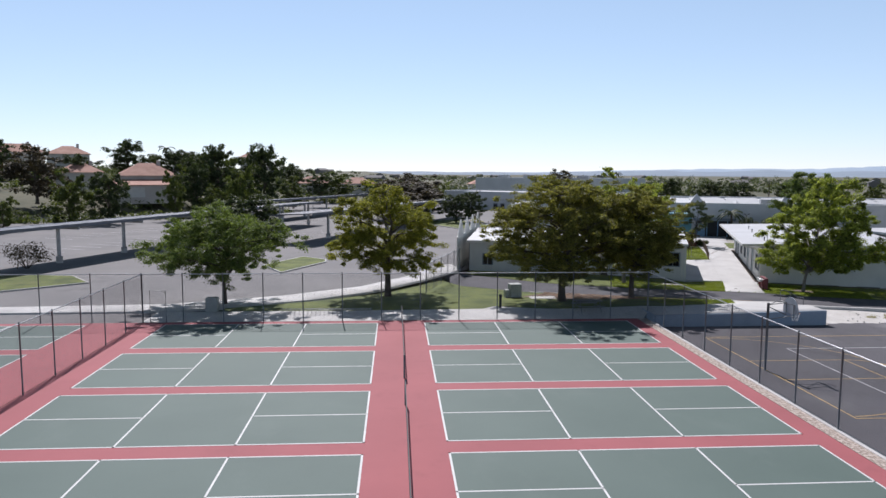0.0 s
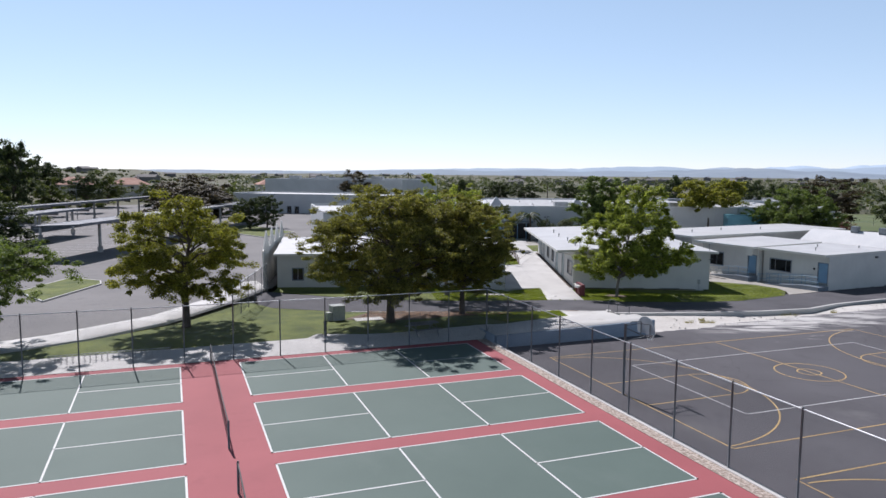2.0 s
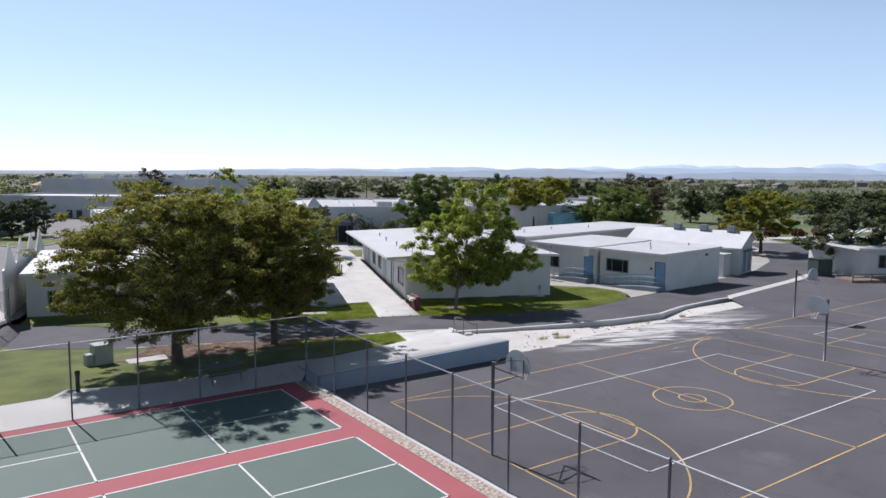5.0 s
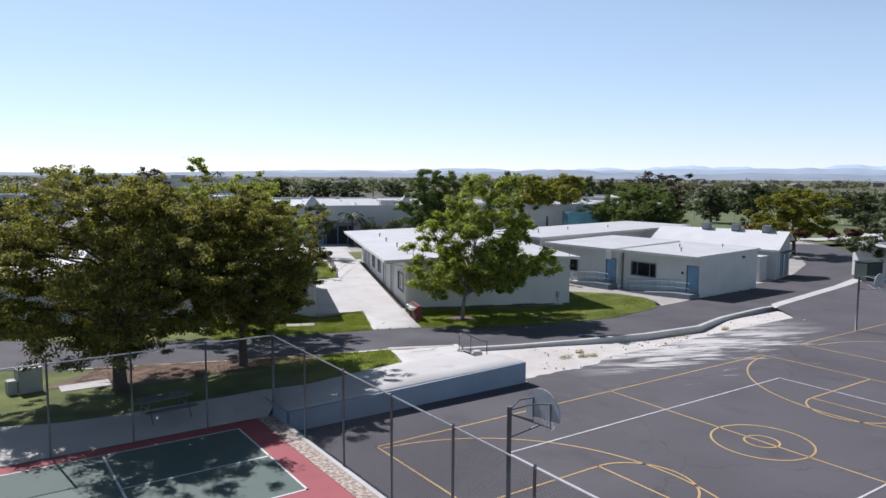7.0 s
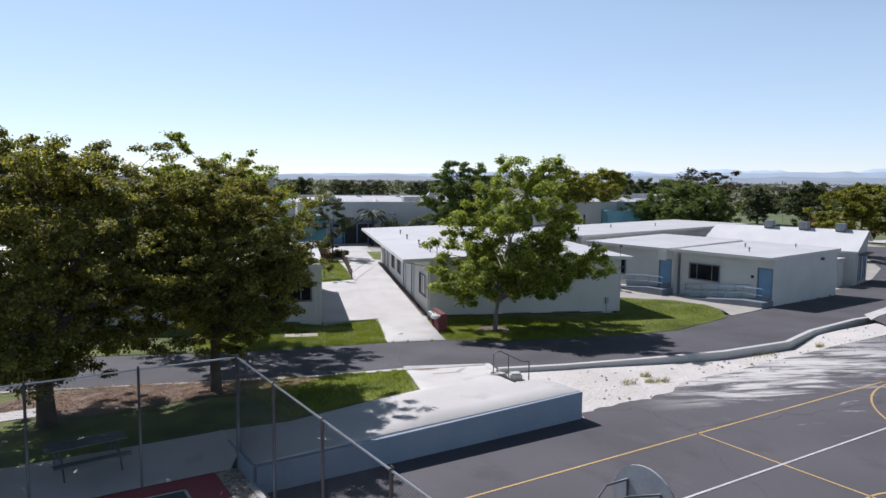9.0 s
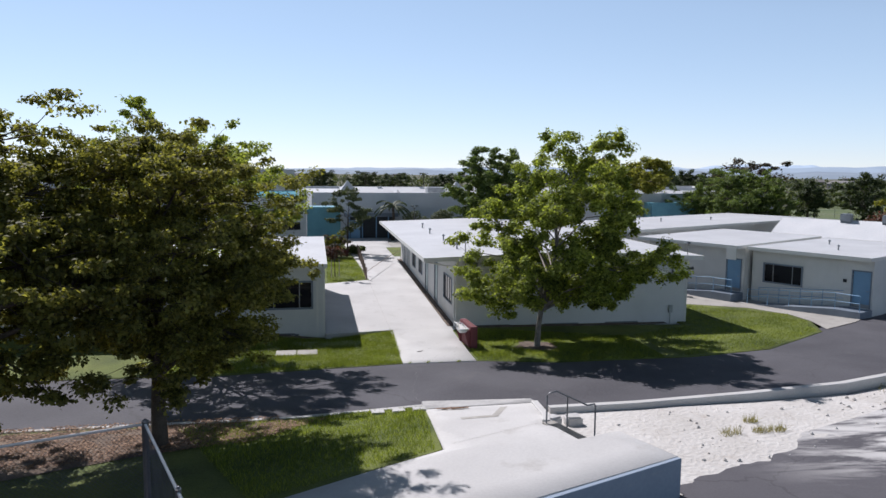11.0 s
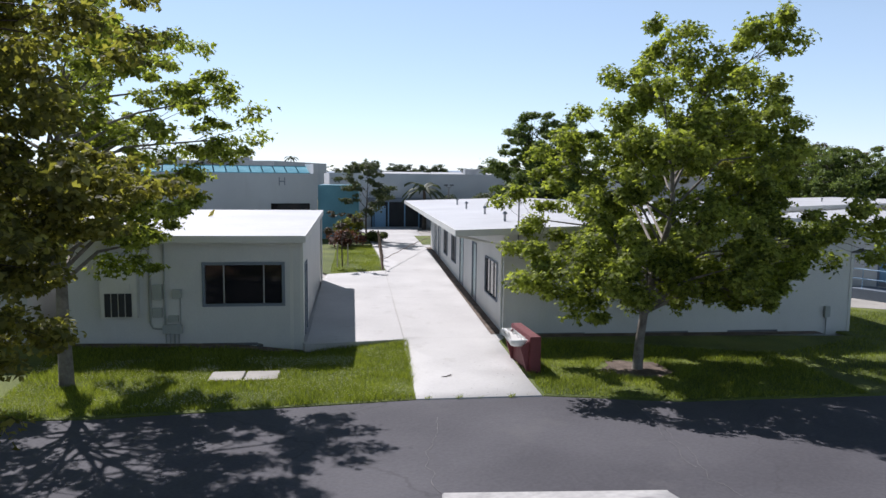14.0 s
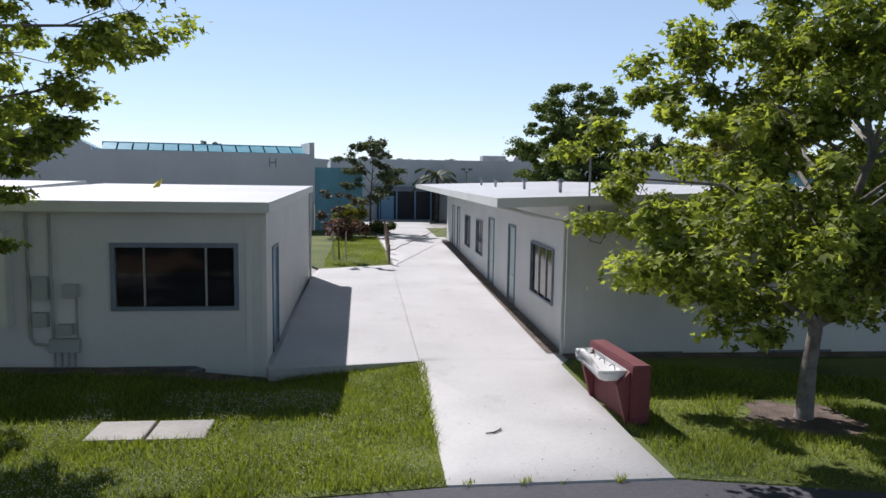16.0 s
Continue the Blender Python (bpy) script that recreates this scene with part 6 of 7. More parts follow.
for k in range(14):
    bm = bmesh.new()
    x = 8.0 + k * 0.9
    vs = [bm.verts.new(p) for p in ((x, 1.5, 5.3), (x + 0.8, 1.5, 5.3), (x + 0.8, 3.2, 5.8), (x, 3.2, 5.8))]
    bm.faces.new(vs)
    ws = [bm.verts.new(v.co + Vector((0, 0.06, -0.12))) for v in vs]
    bm.faces.new(ws[::-1])
    for i in range(4):
        bm.faces.new((vs[i], ws[i], ws[(i + 1) % 4], vs[(i + 1) % 4]))
    bmesh.ops.recalc_face_normals(bm, faces=bm.faces)
    part("skylight", bm, TEALGLASS, H, "teal glazed skylight bay")
bm = bmesh.new()
box(bm, 7.9, 3.2, 4.9, 20.6, 3.35, 5.85)
box(bm, 7.9, 1.4, 4.9, 20.6, 1.5, 5.32)
part("skylight_frame", bm, TEAL, H)
bm = bmesh.new()
box(bm, 20.5, 0.0, 4.9, 20.82, 3.6, 6.0)
part("end_fin", bm, STUCCO, H)
for a in ((17.9, 4.35, 17.96, 4.95), (18.3, 4.35, 18.36, 4.95), (17.96, 4.62, 18.3, 4.69)):
    bm = bmesh.new()
    box(bm, a[0], -0.04, a[1], a[2], -0.005, a[3])
    part("letter_stroke", bm, BLUETRIM, H, "stroke of a large letter H on the wall")
bm = bmesh.new()
box(bm, 17.3, -0.04, 2.3, 20.2, -0.01, 3.0)
part("window_band", bm, GLASS, H)
tb = thing("teal_entrance_block", "teal ribbed metal entrance block of the hall", "building", 36.25, 52.1, -0.3, -22)
bm = bmesh.new()
rounded(bm, 0, 0, -0.3, 3.1, 3.0, 4.4, 0.03)
part("body", bm, TEAL, tb)

MB = hall("main_building", "long grey school building with a dark block for its shaded entrance", 41.5, 65.2, -0.3, -17, 60, 34, 5.0, STUCCO, parapet=0.35)
# Solid dark box stands in for the shade inside the entrance; no opening is cut.
bm = bmesh.new()
box(bm, 4.0, -0.35, 0.0, 9.4, -0.02, 2.6)
part("entrance_shade", bm, DARKIN, MB)
bm = bmesh.new()
box(bm, 3.6, -0.6, 2.6, 9.8, -0.02, 3.0)
part("entrance_canopy", bm, BLUETRIM, MB)
for x in (4.1, 5.6, 7.2, 8.6):
    bm = bmesh.new()
    box(bm, x, -0.42, 0.0, x + 0.12, -0.36, 2.6)
    part("entrance_mullion", bm, BLUEDOOR, MB)
bm = bmesh.new()
box(bm, 4.3, -0.40, 0.05, 5.4, -0.37, 2.2)
part("door", bm, BLUEDOOR, MB)
for k in range(9):
    for j in range(2):
        x, y = 5 + k * 6.2, 5 + j * 13
        bm = bmesh.new()
        vs = [bm.verts.new(p) for p in ((x, y, 5.0), (x + 5.4, y, 5.0), (x + 5.4, y + 4, 5.0), (x, y + 4, 5.0), (x, y + 3.4, 5.55), (x + 5.4, y + 3.4, 5.55))]
        for f in ((0, 1, 5, 4), (3, 4, 5, 2), (0, 4, 3), (1, 2, 5)):
            bm.faces.new([vs[i] for i in f])
        bmesh.ops.recalc_face_normals(bm, faces=bm.faces)
        part("roof_monitor", bm, ROOFWHITE, MB, "low white roof monitor")
for x, y in ((3.2, 3.5), (16.4, 2.2)):
    bm = bmesh.new()
    vs = [bm.verts.new(p) for p in ((x, y, 4.98), (x + 2.6, y, 4.98), (x + 2.6, y + 2.6, 4.98), (x, y + 2.6, 4.98), (x + 1.3, y + 1.3, 6.7))]
    for f in ((0, 1, 4), (1, 2, 4), (2, 3, 4), (3, 0, 4), (3, 2, 1, 0)):
        bm.faces.new([vs[i] for i in f])
    part("pyramid_skylight", bm, ROOFWHITE, MB, "small white pyramid skylight")
for x, y in ((14, 3), (33, 2.5), (47, 12), (40, 21)):
    bm = bmesh.new()
    rounded(bm, x, y, 5.0, x + 2.2, y + 1.4, 5.9, 0.05)
    part("roof_unit", bm, STEEL, MB)

GY = hall("gymnasium", "large pale gymnasium block with roof units", 24.0, 186.0, -1.0, -35, 44, 40, 8.3, STUCCO, parapet=0.5)
for k in range(4):
    bm = bmesh.new()
    rounded(bm, 6 + 9 * k, 4, 8.3, 9.5 + 9 * k, 6, 9.7, 0.05)
    part("roof_unit", bm, STEEL, GY)
hall("gym_annex", "lower pale annex wing of the gymnasium", 10.2, 146.3, -1.0, -35, 48, 20, 5.3, STUCCO, [(16, 17), (18, 19), (33, 34.5)], (1.0, 2.6))
RB = hall("classroom_wing", "grey school wing with dark windows and a teal end", 72.0, 62.5, 0.0, -50, 15, 26, 4.7, STUCCO, [(3, 5.4), (7, 9.6)], (1.9, 3.0))
rt = thing("teal_entrance_block", "teal ribbed metal block at the end of the wing", "building", 78.6, 49.6, 0.0, -30)
bm = bmesh.new()
rounded(bm, 0, 0, -0.3, 5.2, 4, 4.0, 0.03)
part("body", bm, TEAL, rt)
hall("classroom_wing", "pale school wing beyond the trees", 88, 80, 0.5, -42, 24, 16, 4.6, STUCCO)

RR = thing("classroom", "white portable classroom with a flat overhanging roof and deck", "building", 77.5, 3.4, -0.35, -28, "classrooms")
bm = bmesh.new()
m2 = wall(bm, (0, 0), (11, 0), -0.3, 3.2, 0.15, [(1.6, 4.4, 1.2, 2.4)])
part("front_wall", bm, SIDING, RR)
bm = bmesh.new()
wall(bm, (0, 9), (0, 0.15), -0.3, 3.2, 0.15)
part("side_wall", bm, SIDING, RR)
bm = bmesh.new()
wall(bm, (11, 0.15), (11, 9), -0.3, 3.2, 0.15)
part("side_wall", bm, SIDING, RR)
window(RR, m2, 1.6, 4.4, 1.2, 2.4, bars=(0.25, 0.5, 0.75))
slab_roof(RR, [(-1.6, -1.2, 3.3), (12, -1.2, 3.3), (12, 9.6, 3.5), (-1.6, 9.6, 3.5)], 0.16, ROOFWHITE, TRIM)
bm = bmesh.new()
box(bm, -3.2, -2.6, 0.1, 9, -0.02, 0.3)
part("deck", bm, WOODRAIL, RR)
for k in range(7):
    bm = bmesh.new()
    box(bm, -3.2 + 2 * k, -2.6, -0.1, -3.1 + 2 * k, -2.5, 0.9)
    part("deck_post", bm, WOODRAIL, RR)
for zz in (0.6, 0.9):
    bm = bmesh.new()
    box(bm, -3.2, -2.62, zz - 0.05, 9, -2.56, zz + 0.04)
    part("deck_rail", bm, WOODRAIL, RR)
bn = thing("waste_bin", "dark green waste container beside the portable classroom", "bin", 76.2, 7.2, -0.5, -20)
bm = bmesh.new()
rounded(bm, -0.9, -0.8, 0.05, 0.9, 0.8, 1.9, 0.08)
part("body", bm, DARKGREEN, bn)
bm = bmesh.new()
rounded(bm, -0.95, -0.85, 1.9, 0.95, 0.85, 2.0, 0.04)
part("lid", bm, DARKGREEN, bn)

# ---- carports ----


def carport(a, b, width, z, lab):
    a, b = Vector((*a, 0)), Vector((*b, 0))
    length = (b - a).length
    turn = math.degrees(math.atan2(b.y - a.y, b.x - a.x))
    t = thing("carport", lab, "carport", a.x, a.y, 0, turn, "carports")
    bm = bmesh.new()
    vs = box(bm, 0, -width / 2, z, length, width / 2, z + 0.16)
    for v in vs:
        v.co.z -= 0.05 * v.co.y
    part("roof", bm, PANELROOF, t)
    for k in range(1, int(length / 3.0)):
        bm = bmesh.new()
        vs = box(bm, k * 3.0 - 0.03, -width / 2 + 0.06, z + 0.163, k * 3.0 + 0.03, width / 2 - 0.06, z + 0.19)
        for v in vs:
            v.co.z -= 0.05 * v.co.y
        part("roof_seam", bm, STEEL, t)
    for s in (-1, 1):
        bm = bmesh.new()
        y = s * width / 2
        box(bm, 0, y - 0.05, z - 0.12 - 0.05 * y, length, y + 0.05, z + 0.2 - 0.05 * y)
        part("edge_beam", bm, PANELROOF, t)
    for k in range(int((length - 9) / 10) + 1):
        x = 9 + 10 * k
        bm = bmesh.new()
        box(bm, x - 0.14, -0.14, 0.3, x + 0.14, 0.14, z)
        box(bm, x - 0.1, -width / 2 + 0.2, z - 0.3, x + 0.1, width / 2 - 0.2, z - 0.02)
        part("column", bm, STEEL, t)
        bm = bmesh.new()
        tube(bm, [(x, 0, -0.2), (x, 0, 0.65)], 0.33, 10)
        part("footing", bm, CONCRETE, t)
    return t


carport((-43.5, 14.0), (-18.0, 89.0), 5.8, 3.85, "long flat metal carport on single columns")
carport((-15.5, 51.5), (12.5, 112.0), 5.8, 3.85, "long flat metal carport over parking bays")
carport((-28.5, 92.0), (-4.5, 151.0), 5.8, 3.85, "far flat metal carport on columns")

# ---- houses on the hillside ----


def house(x, y, z, turn, w, d, h, lab, garage=False, pitch=0.52):
    t = thing("house", lab, "house", x, y, z, turn, "hillside houses")
    wins = [(w * 0.12, w * 0.28, h * 0.58, h * 0.82), (w * 0.42, w * 0.58, h * 0.58, h * 0.82), (w * 0.72, w * 0.88, h * 0.58, h * 0.82)]
    low = [(w * 0.15, w * 0.3, 0.9, 2.0), (w * 0.7, w * 0.85, 0.9, 2.0)] if h > 4 else []
    bm = bmesh.new()
    m = wall(bm, (0, 0), (w, 0), -1.5, h, 0.25, wins + low)
    part("wall", bm, HOUSEWALL, t)
    for a, b in (((w, 0.25), (w, d)), ((w - 0.25, d), (0.25, d)), ((0, d), (0, 0.25))):
        bm = bmesh.new()
        wall(bm, a, b, -1.5, h, 0.25)
        part("wall", bm, HOUSEWALL, t)
    for q in wins + low:
        window(t, m, *q, bars=(0.5,), trim=TRIM)
    o, rise = 0.6, pitch * d / 2
    bm = bmesh.new()
    e = [bm.verts.new(p) for p in ((-o, -o, h), (w + o, -o, h), (w + o, d + o, h), (-o, d + o, h))]
    r = [bm.verts.new(p) for p in ((d * 0.45, d / 2, h + rise), (w - d * 0.45, d / 2, h + rise))]
    for f in ((e[0], e[1], r[1], r[0]), (e[1], e[2], r[1]), (e[2], e[3], r[0], r[1]), (e[3], e[0], r[0]), (e[3], e[2], e[1], e[0])):
        bm.faces.new(f)
    part("roof", bm, TILE, t)
    bm = bmesh.new()
    box(bm, w * 0.7, d * 0.5, h + 0.2, w * 0.7 + 0.8, d * 0.5 + 0.8, h + rise + 0.7)
    part("chimney", bm, HOUSEWALL, t)
    if garage:
        bm = bmesh.new()
        wall(bm, (-1, -5), (w * 0.8, -5), -1.5, 2.9, 0.25, [(1.0, 6.0, 0.0, 2.3)])
        part("garage_wall", bm, HOUSEWALL, t)
        bm = bmesh.new()
        box(bm, 0.05, -4.9, 0, 4.95, -4.82, 2.3)
        part("garage_door", bm, TRIM, t)
        slab_roof(t, [(-1.6, -5.6, 2.9), (w * 0.8 + 0.6, -5.6, 2.9), (w * 0.8 + 0.6, -0.05, 4.1), (-1.6, -0.05, 4.1)], 0.15, TILE)
    return t


house(-66.5, 128.0, 3.4, 24, 12.5, 10, 5.0, "two-storey pale house with a pink tile roof and garage", True, 0.6)
house(-88.0, 143.0, 3.6, 22, 11, 9, 5.4, "pale two-storey house behind hillside trees")
house(-134, 196, 10.4, 26, 17, 11, 5.0, "large pale house with a red tile roof on the hill")
house(-110, 186, 9.0, 24, 12, 10, 5.6, "red-roofed house on the hillside")
house(-82, 220, 10.0, 15, 9, 8, 3.6, "small red-roofed house near the hilltop")
house(-36, 206, 2.2, 10, 13, 9, 3.2, "low red-roofed house beyond the car park")
house(30, 252, 1.0, 5, 14, 9, 3.6, "distant pale house among trees")
house(-58, 220, 9.5, 12, 9, 8, 5.0, "pale house behind tall hillside trees")
house(-22, 232, 1.5, 8, 12, 9, 3.4, "distant low house with a red roof")

# ---- trees ----
tree("shade_tree", "broad green shade tree beside the court fence", -14.4, 7.0, 0.0, 7.1, 4.6, LEAF_MID, seed=11, count=95000, size=0.105, base=0.17, clear=0.22, low=2.2, clumps=640, boughs=34, bough=0.3, tier=0.45, clump=0.07, ragged=0.14, peak=0.2)
tree("shade_tree", "rounded yellow-green shade tree on the lawn", -2.5, 10.8, 0.0, 8.8, 4.5, LEAF_GOLD, seed=12, count=95000, size=0.105, base=0.24, clear=0.24, low=2.1, clumps=560, boughs=32, bough=0.28, tier=0.45, clump=0.072, ragged=0.18, peak=0.3, belly=0.4)
tree("shade_tree", "dense wide shade tree behind the court fence", 10.7, 7.2, 0.15, 9.35, 5.1, LEAF_ELM, seed=13, count=180000, size=0.1, base=0.27, clear=0.2, low=1.8, clumps=1300, boughs=54, bough=0.29, tier=0.5, clump=0.062, hollow=0.22, ragged=0.15, flat=0.5, peak=0.2)
tree("shade_tree", "dense dark shade tree by the kerb", 16.3, 7.9, 0.1, 8.45, 3.65, LEAF_ELM, seed=14, count=210000, size=0.083, lean=0.25, base=0.2, clear=0.22, low=2.0, clumps=1400, boughs=56, bough=0.3, tier=0.45, clump=0.062, hollow=0.22, ragged=0.16, flat=0.5, peak=0.5)
tree("sycamore", "bright green sycamore in front of the long classroom", 33.6, 13.8, -0.5, 9.4, 4.1, LEAF_SYC, BARKPALE, seed=25, count=100000, size=0.125, base=0.135, clear=0.17, low=1.35, clumps=560, lean=1.45, boughs=38, bough=0.22, tier=0.8, clump=0.078, hollow=0.26, ragged=0.22, peak=0.3, belly=0.42, flat=0.75, skew=0.2, lobed=True, extra=((6.4, -0.3, 3.4, 0.7), (5.4, 0.6, 3.0, 0.8), (-3.3, -0.4, 3.0, 0.7), (-1.6, -1.0, 2.5, 0.7), (1.2, -1.6, 2.6, 0.8)))
tree("sycamore", "leafy sycamore beside the small classroom", 19.2, 18.6, -0.4, 10.2, 4.3, LEAF_SYC, BARKPALE, seed=22, count=38000, size=0.125, base=0.16, clear=0.25, low=3.3, clumps=340, boughs=36, bough=0.22, tier=0.8, clump=0.07, hollow=0.4, ragged=0.2, peak=0.2, lobed=True, extra=((3.8, -0.5, 6.2, 0.8), (3.3, 0.0, 7.6, 0.9), (2.7, -0.3, 4.5, 0.5), (3.2, 0.8, 5.4, 0.7), (1.8, -1.2, 4.2, 0.5)))
tree("tall_tree", "tall dark green tree behind the long classroom", 52.9, 46.0, -0.2, 9.6, 3.0, LEAF_MID, seed=16, count=85000, size=0.18, base=0.25, clumps=420, clear=0.2, low=0.8, boughs=40, bough=0.48, tier=0.9, clump=0.13, hollow=0.25, ragged=0.14, peak=0.15)
tree("round_tree", "wide dense grey-green tree among the classrooms", 86.8, 44.3, -0.3, 8.0, 6.0, LEAF_MID, seed=18, count=80000, size=0.18, base=0.3, clumps=640, clear=0.2, low=0.3, hollow=0.3, boughs=44, bough=0.34, tier=0.6, clump=0.075, ragged=0.07)
tree("umbrella_tree", "flat-topped yellow-green tree over the school roofs", 78.5, 54.0, 0.0, 9.0, 5.6, LEAF_GOLD, seed=19, count=24000, size=0.26, base=0.25, clumps=150, clear=0.34, low=5.2, boughs=18, clump=0.1)
tree("street_tree", "green tree at the bend of the service road", 96.3, 25.8, -0.6, 8.7, 5.0, LEAF_GOLD, seed=20, count=34000, size=0.22, base=0.22, clumps=200, clear=0.22, boughs=20, clump=0.09)
tree("street_tree", "leafy tree beside the far portable classroom", 81.5, 6.2, -0.5, 8.2, 4.6, LEAF_GREY, seed=21, count=30000, size=0.22, base=0.22, clumps=200, clear=0.22, boughs=20, clump=0.09)
tree("young_tree", "slender young tree beside the teal block", 39.0, 49.0, -0.1, 6.6, 2.2, LEAF_GREY, seed=23, count=6000, size=0.16, base=0.07, clumps=80, clear=0.3, boughs=12, clump=0.13)
tree("young_tree", "staked young tree on the small lawn", 32.6, 36.1, -0.15, 3.4, 0.9, LEAF_RUST, seed=24, count=900, size=0.12, base=0.035, clumps=18, clear=0.45, boughs=6, clump=0.16)

FAR = ((-76.7, 109.6, 2.8, 11.5, 5.2, 0), (-53.8, 88, -0.5, 10.7, 3.4, 1), (-60.1, 86.4, -0.5, 9.8, 3.0, 2), (-76, 159.6, 6.8, 11.4, 5.2, 1), (-44.9, 97.4, -0.5, 10.9, 2.8, 2), (-42.4, 122.3, 0.5, 15.3, 5.4, 1), (-31.9, 121.6, 0.5, 15.5, 4.8, 1), (-29.7, 84.4, -0.5, 11.9, 3.4, 2), (-44.8, 112.5, -0.3, 11.7, 3.9, 1), (-22.0, 53.8, -0.3, 6.9, 4.7, 1), (-27.5, 136.4, 0.5, 7.6, 4.2, 2), (-19.3, 175.9, 1, 8.0, 6.1, 2), (-63.2, 70.6, -0.5, 6.5, 2.9, 2), (-101.4, 141.3, 7, 10.5, 4.0, 1), (9.7, 90.5, 0, 5.6, 3.0, 1), (13.0, 93.1, 0, 5.9, 2.8, 1), (48.1, 168.7, -0.5, 9.1, 3.4, 0), (0.4, 100.5, 0.0, 6.6, 5.2, 0), (96.7, 85.2, -0.5, 10.6, 3.6, 1), (109.2, 76.3, -0.5, 9.8, 2.9, 1), (120.4, 80.7, -0.5, 9.0, 3.4, 1), (132.8, 84.1, -0.6, 8.8, 4.3, 1), (121.1, 67.9, -0.6, 8.8, 4.4, 0), (136.6, 56.9, -0.8, 9.0, 4.4, 1), (163.3, 50.3, -0.9, 7.3, 5, 1), (182.2, 49.1, -0.9, 7.8, 5, 1), (142.8, 70.9, -0.8, 7.8, 4.2, 1), (103.1, 105.2, 0, 8.3, 3.8, 2), (87.5, 153, 0, 7.6, 5, 1), (82.3, 169, 0, 8.1, 4.4, 1), (89.3, 139.5, 0, 7.3, 4.8, 1), (99.1, 132.5, 0, 7.3, 4.2, 1), (-92, 116, 3, 10, 4.5, 2), (-48, 128, 3.2, 10, 4.4, 1), (-100, 128, 4, 9, 4.4, 1), (-92, 168, 5, 7, 5, 1), (-108, 168, 5, 8, 5, 0), (-118, 182, 6, 7, 5, 1), (-66, 150, 5, 9, 4.6, 1), (-54, 156, 5, 9, 4.5, 1), (-40, 146, 3.5, 8, 4.5, 2), (-22, 150, 2, 7, 4.2, 1), (-8, 180, 0.5, 6.5, 5, 2), (-34, 180, 4, 8, 5, 1), (-48, 190, 6, 8, 5, 1), (-70, 196, 9, 7, 5, 1), (-112, 108, 1.5, 10, 5, 1), (-38, 104, -0.4, 8, 3.4, 2), (6, 165, 0, 6, 4, 1), (-2, 150, 0, 6, 4, 0), (2, 132, -0.5, 8, 5, 0), (8, 138, -0.5, 7, 5, 2), (-4, 136, -0.3, 7.5, 4.5, 1), (-58, 142, 4, 11, 5, 1), (-86, 152, 5, 9, 5, 1))
protos = []
for k, (leaf, lab) in enumerate(((LEAF_RUST, "brownish mixed tree on the hillside"), (LEAF_DARK, "dark evergreen tree in the distance"), (LEAF_HEDGE, "mid-green leafy tree in the distance"))):
    protos.append(tree("distant_tree", lab, *FAR[(0, 1, 2)[k]][:3], 10, 4, leaf, seed=30 + k, count=9000, size=0.33, base=0.25, clumps=130, clear=0.16, low=1.0, clump=0.15, boughs=20, bough=0.4, tier=0.8, peak=0.2, ragged=0.16, group="distant trees"))
for k, f in enumerate(FAR):
    m = pose(f[0], f[1], f[2], 0, 0, k * 67) @ Matrix.Diagonal((f[4] / 4, f[4] / 4, f[3] / 10, 1))
    if k < 3:
        protos[k].matrix_basis = m
    else:
        copy_thing(protos[f[5]], m)


def palm(x, y, z, h, r, seed, lab, big=12):
    rng = np.random.default_rng(seed)
    t = thing("palm_tree", lab, "palm", x, y, z, 0, "palms")
    bm = bmesh.new()
    tube(bm, [(0, 0, -0.2), (0.1, 0, h * 0.5), (0.05, 0.1, h - r * 0.6)], [0.22, 0.16, 0.13], 7)
    part("trunk", bm, BARK, t)
    for k in range(big):
        a, up = math.tau * k / big + rng.random() * 0.3, 0.9 * rng.random() - 0.1
        bm = bmesh.new()
        last = None
        for j in range(7):
            q = j / 6
            p = Vector((0.05 + math.cos(a) * r * q, 0.1 + math.sin(a) * r * q, h - r * 0.6 + r * (up * q + 0.35 * q - 0.9 * q * q)))
            s = Vector((-math.sin(a), math.cos(a), 0)) * r * 0.16 * math.sin(math.pi * min(q + 0.08, 1))
            ring = [bm.verts.new(p - s - Vector((0, 0, 0.12 * r * q))), bm.verts.new(p), bm.verts.new(p + s - Vector((0, 0, 0.12 * r * q)))]
            if last:
                bm.faces.new((last[0], ring[0], ring[1], last[1]))
                bm.faces.new((last[1], ring[1], ring[2], last[2]))
            last = ring
        part("frond", bm, LEAF_DARK if h > 5.2 else LEAF_GREY, t)
    return t


for k, a in enumerate(((74.5, 199.5, 0, 10.6, 2.2), (-68.4, 169.2, 6, 11.3, 2.4), (128.5, 197.5, 0, 7.7, 1.6), (112.4, 257.9, 0, 7.5, 2.0), (84.8, 248, 0, 9.2, 1.7), (35.6, 252.4, 0, 6, 1.6))):
    palm(*a, 40 + k, "tall distant palm with a round crown")
palm(49.1, 60.0, -0.2, 5.0, 2.1, 50, "low palm beside the school entrance", 14)

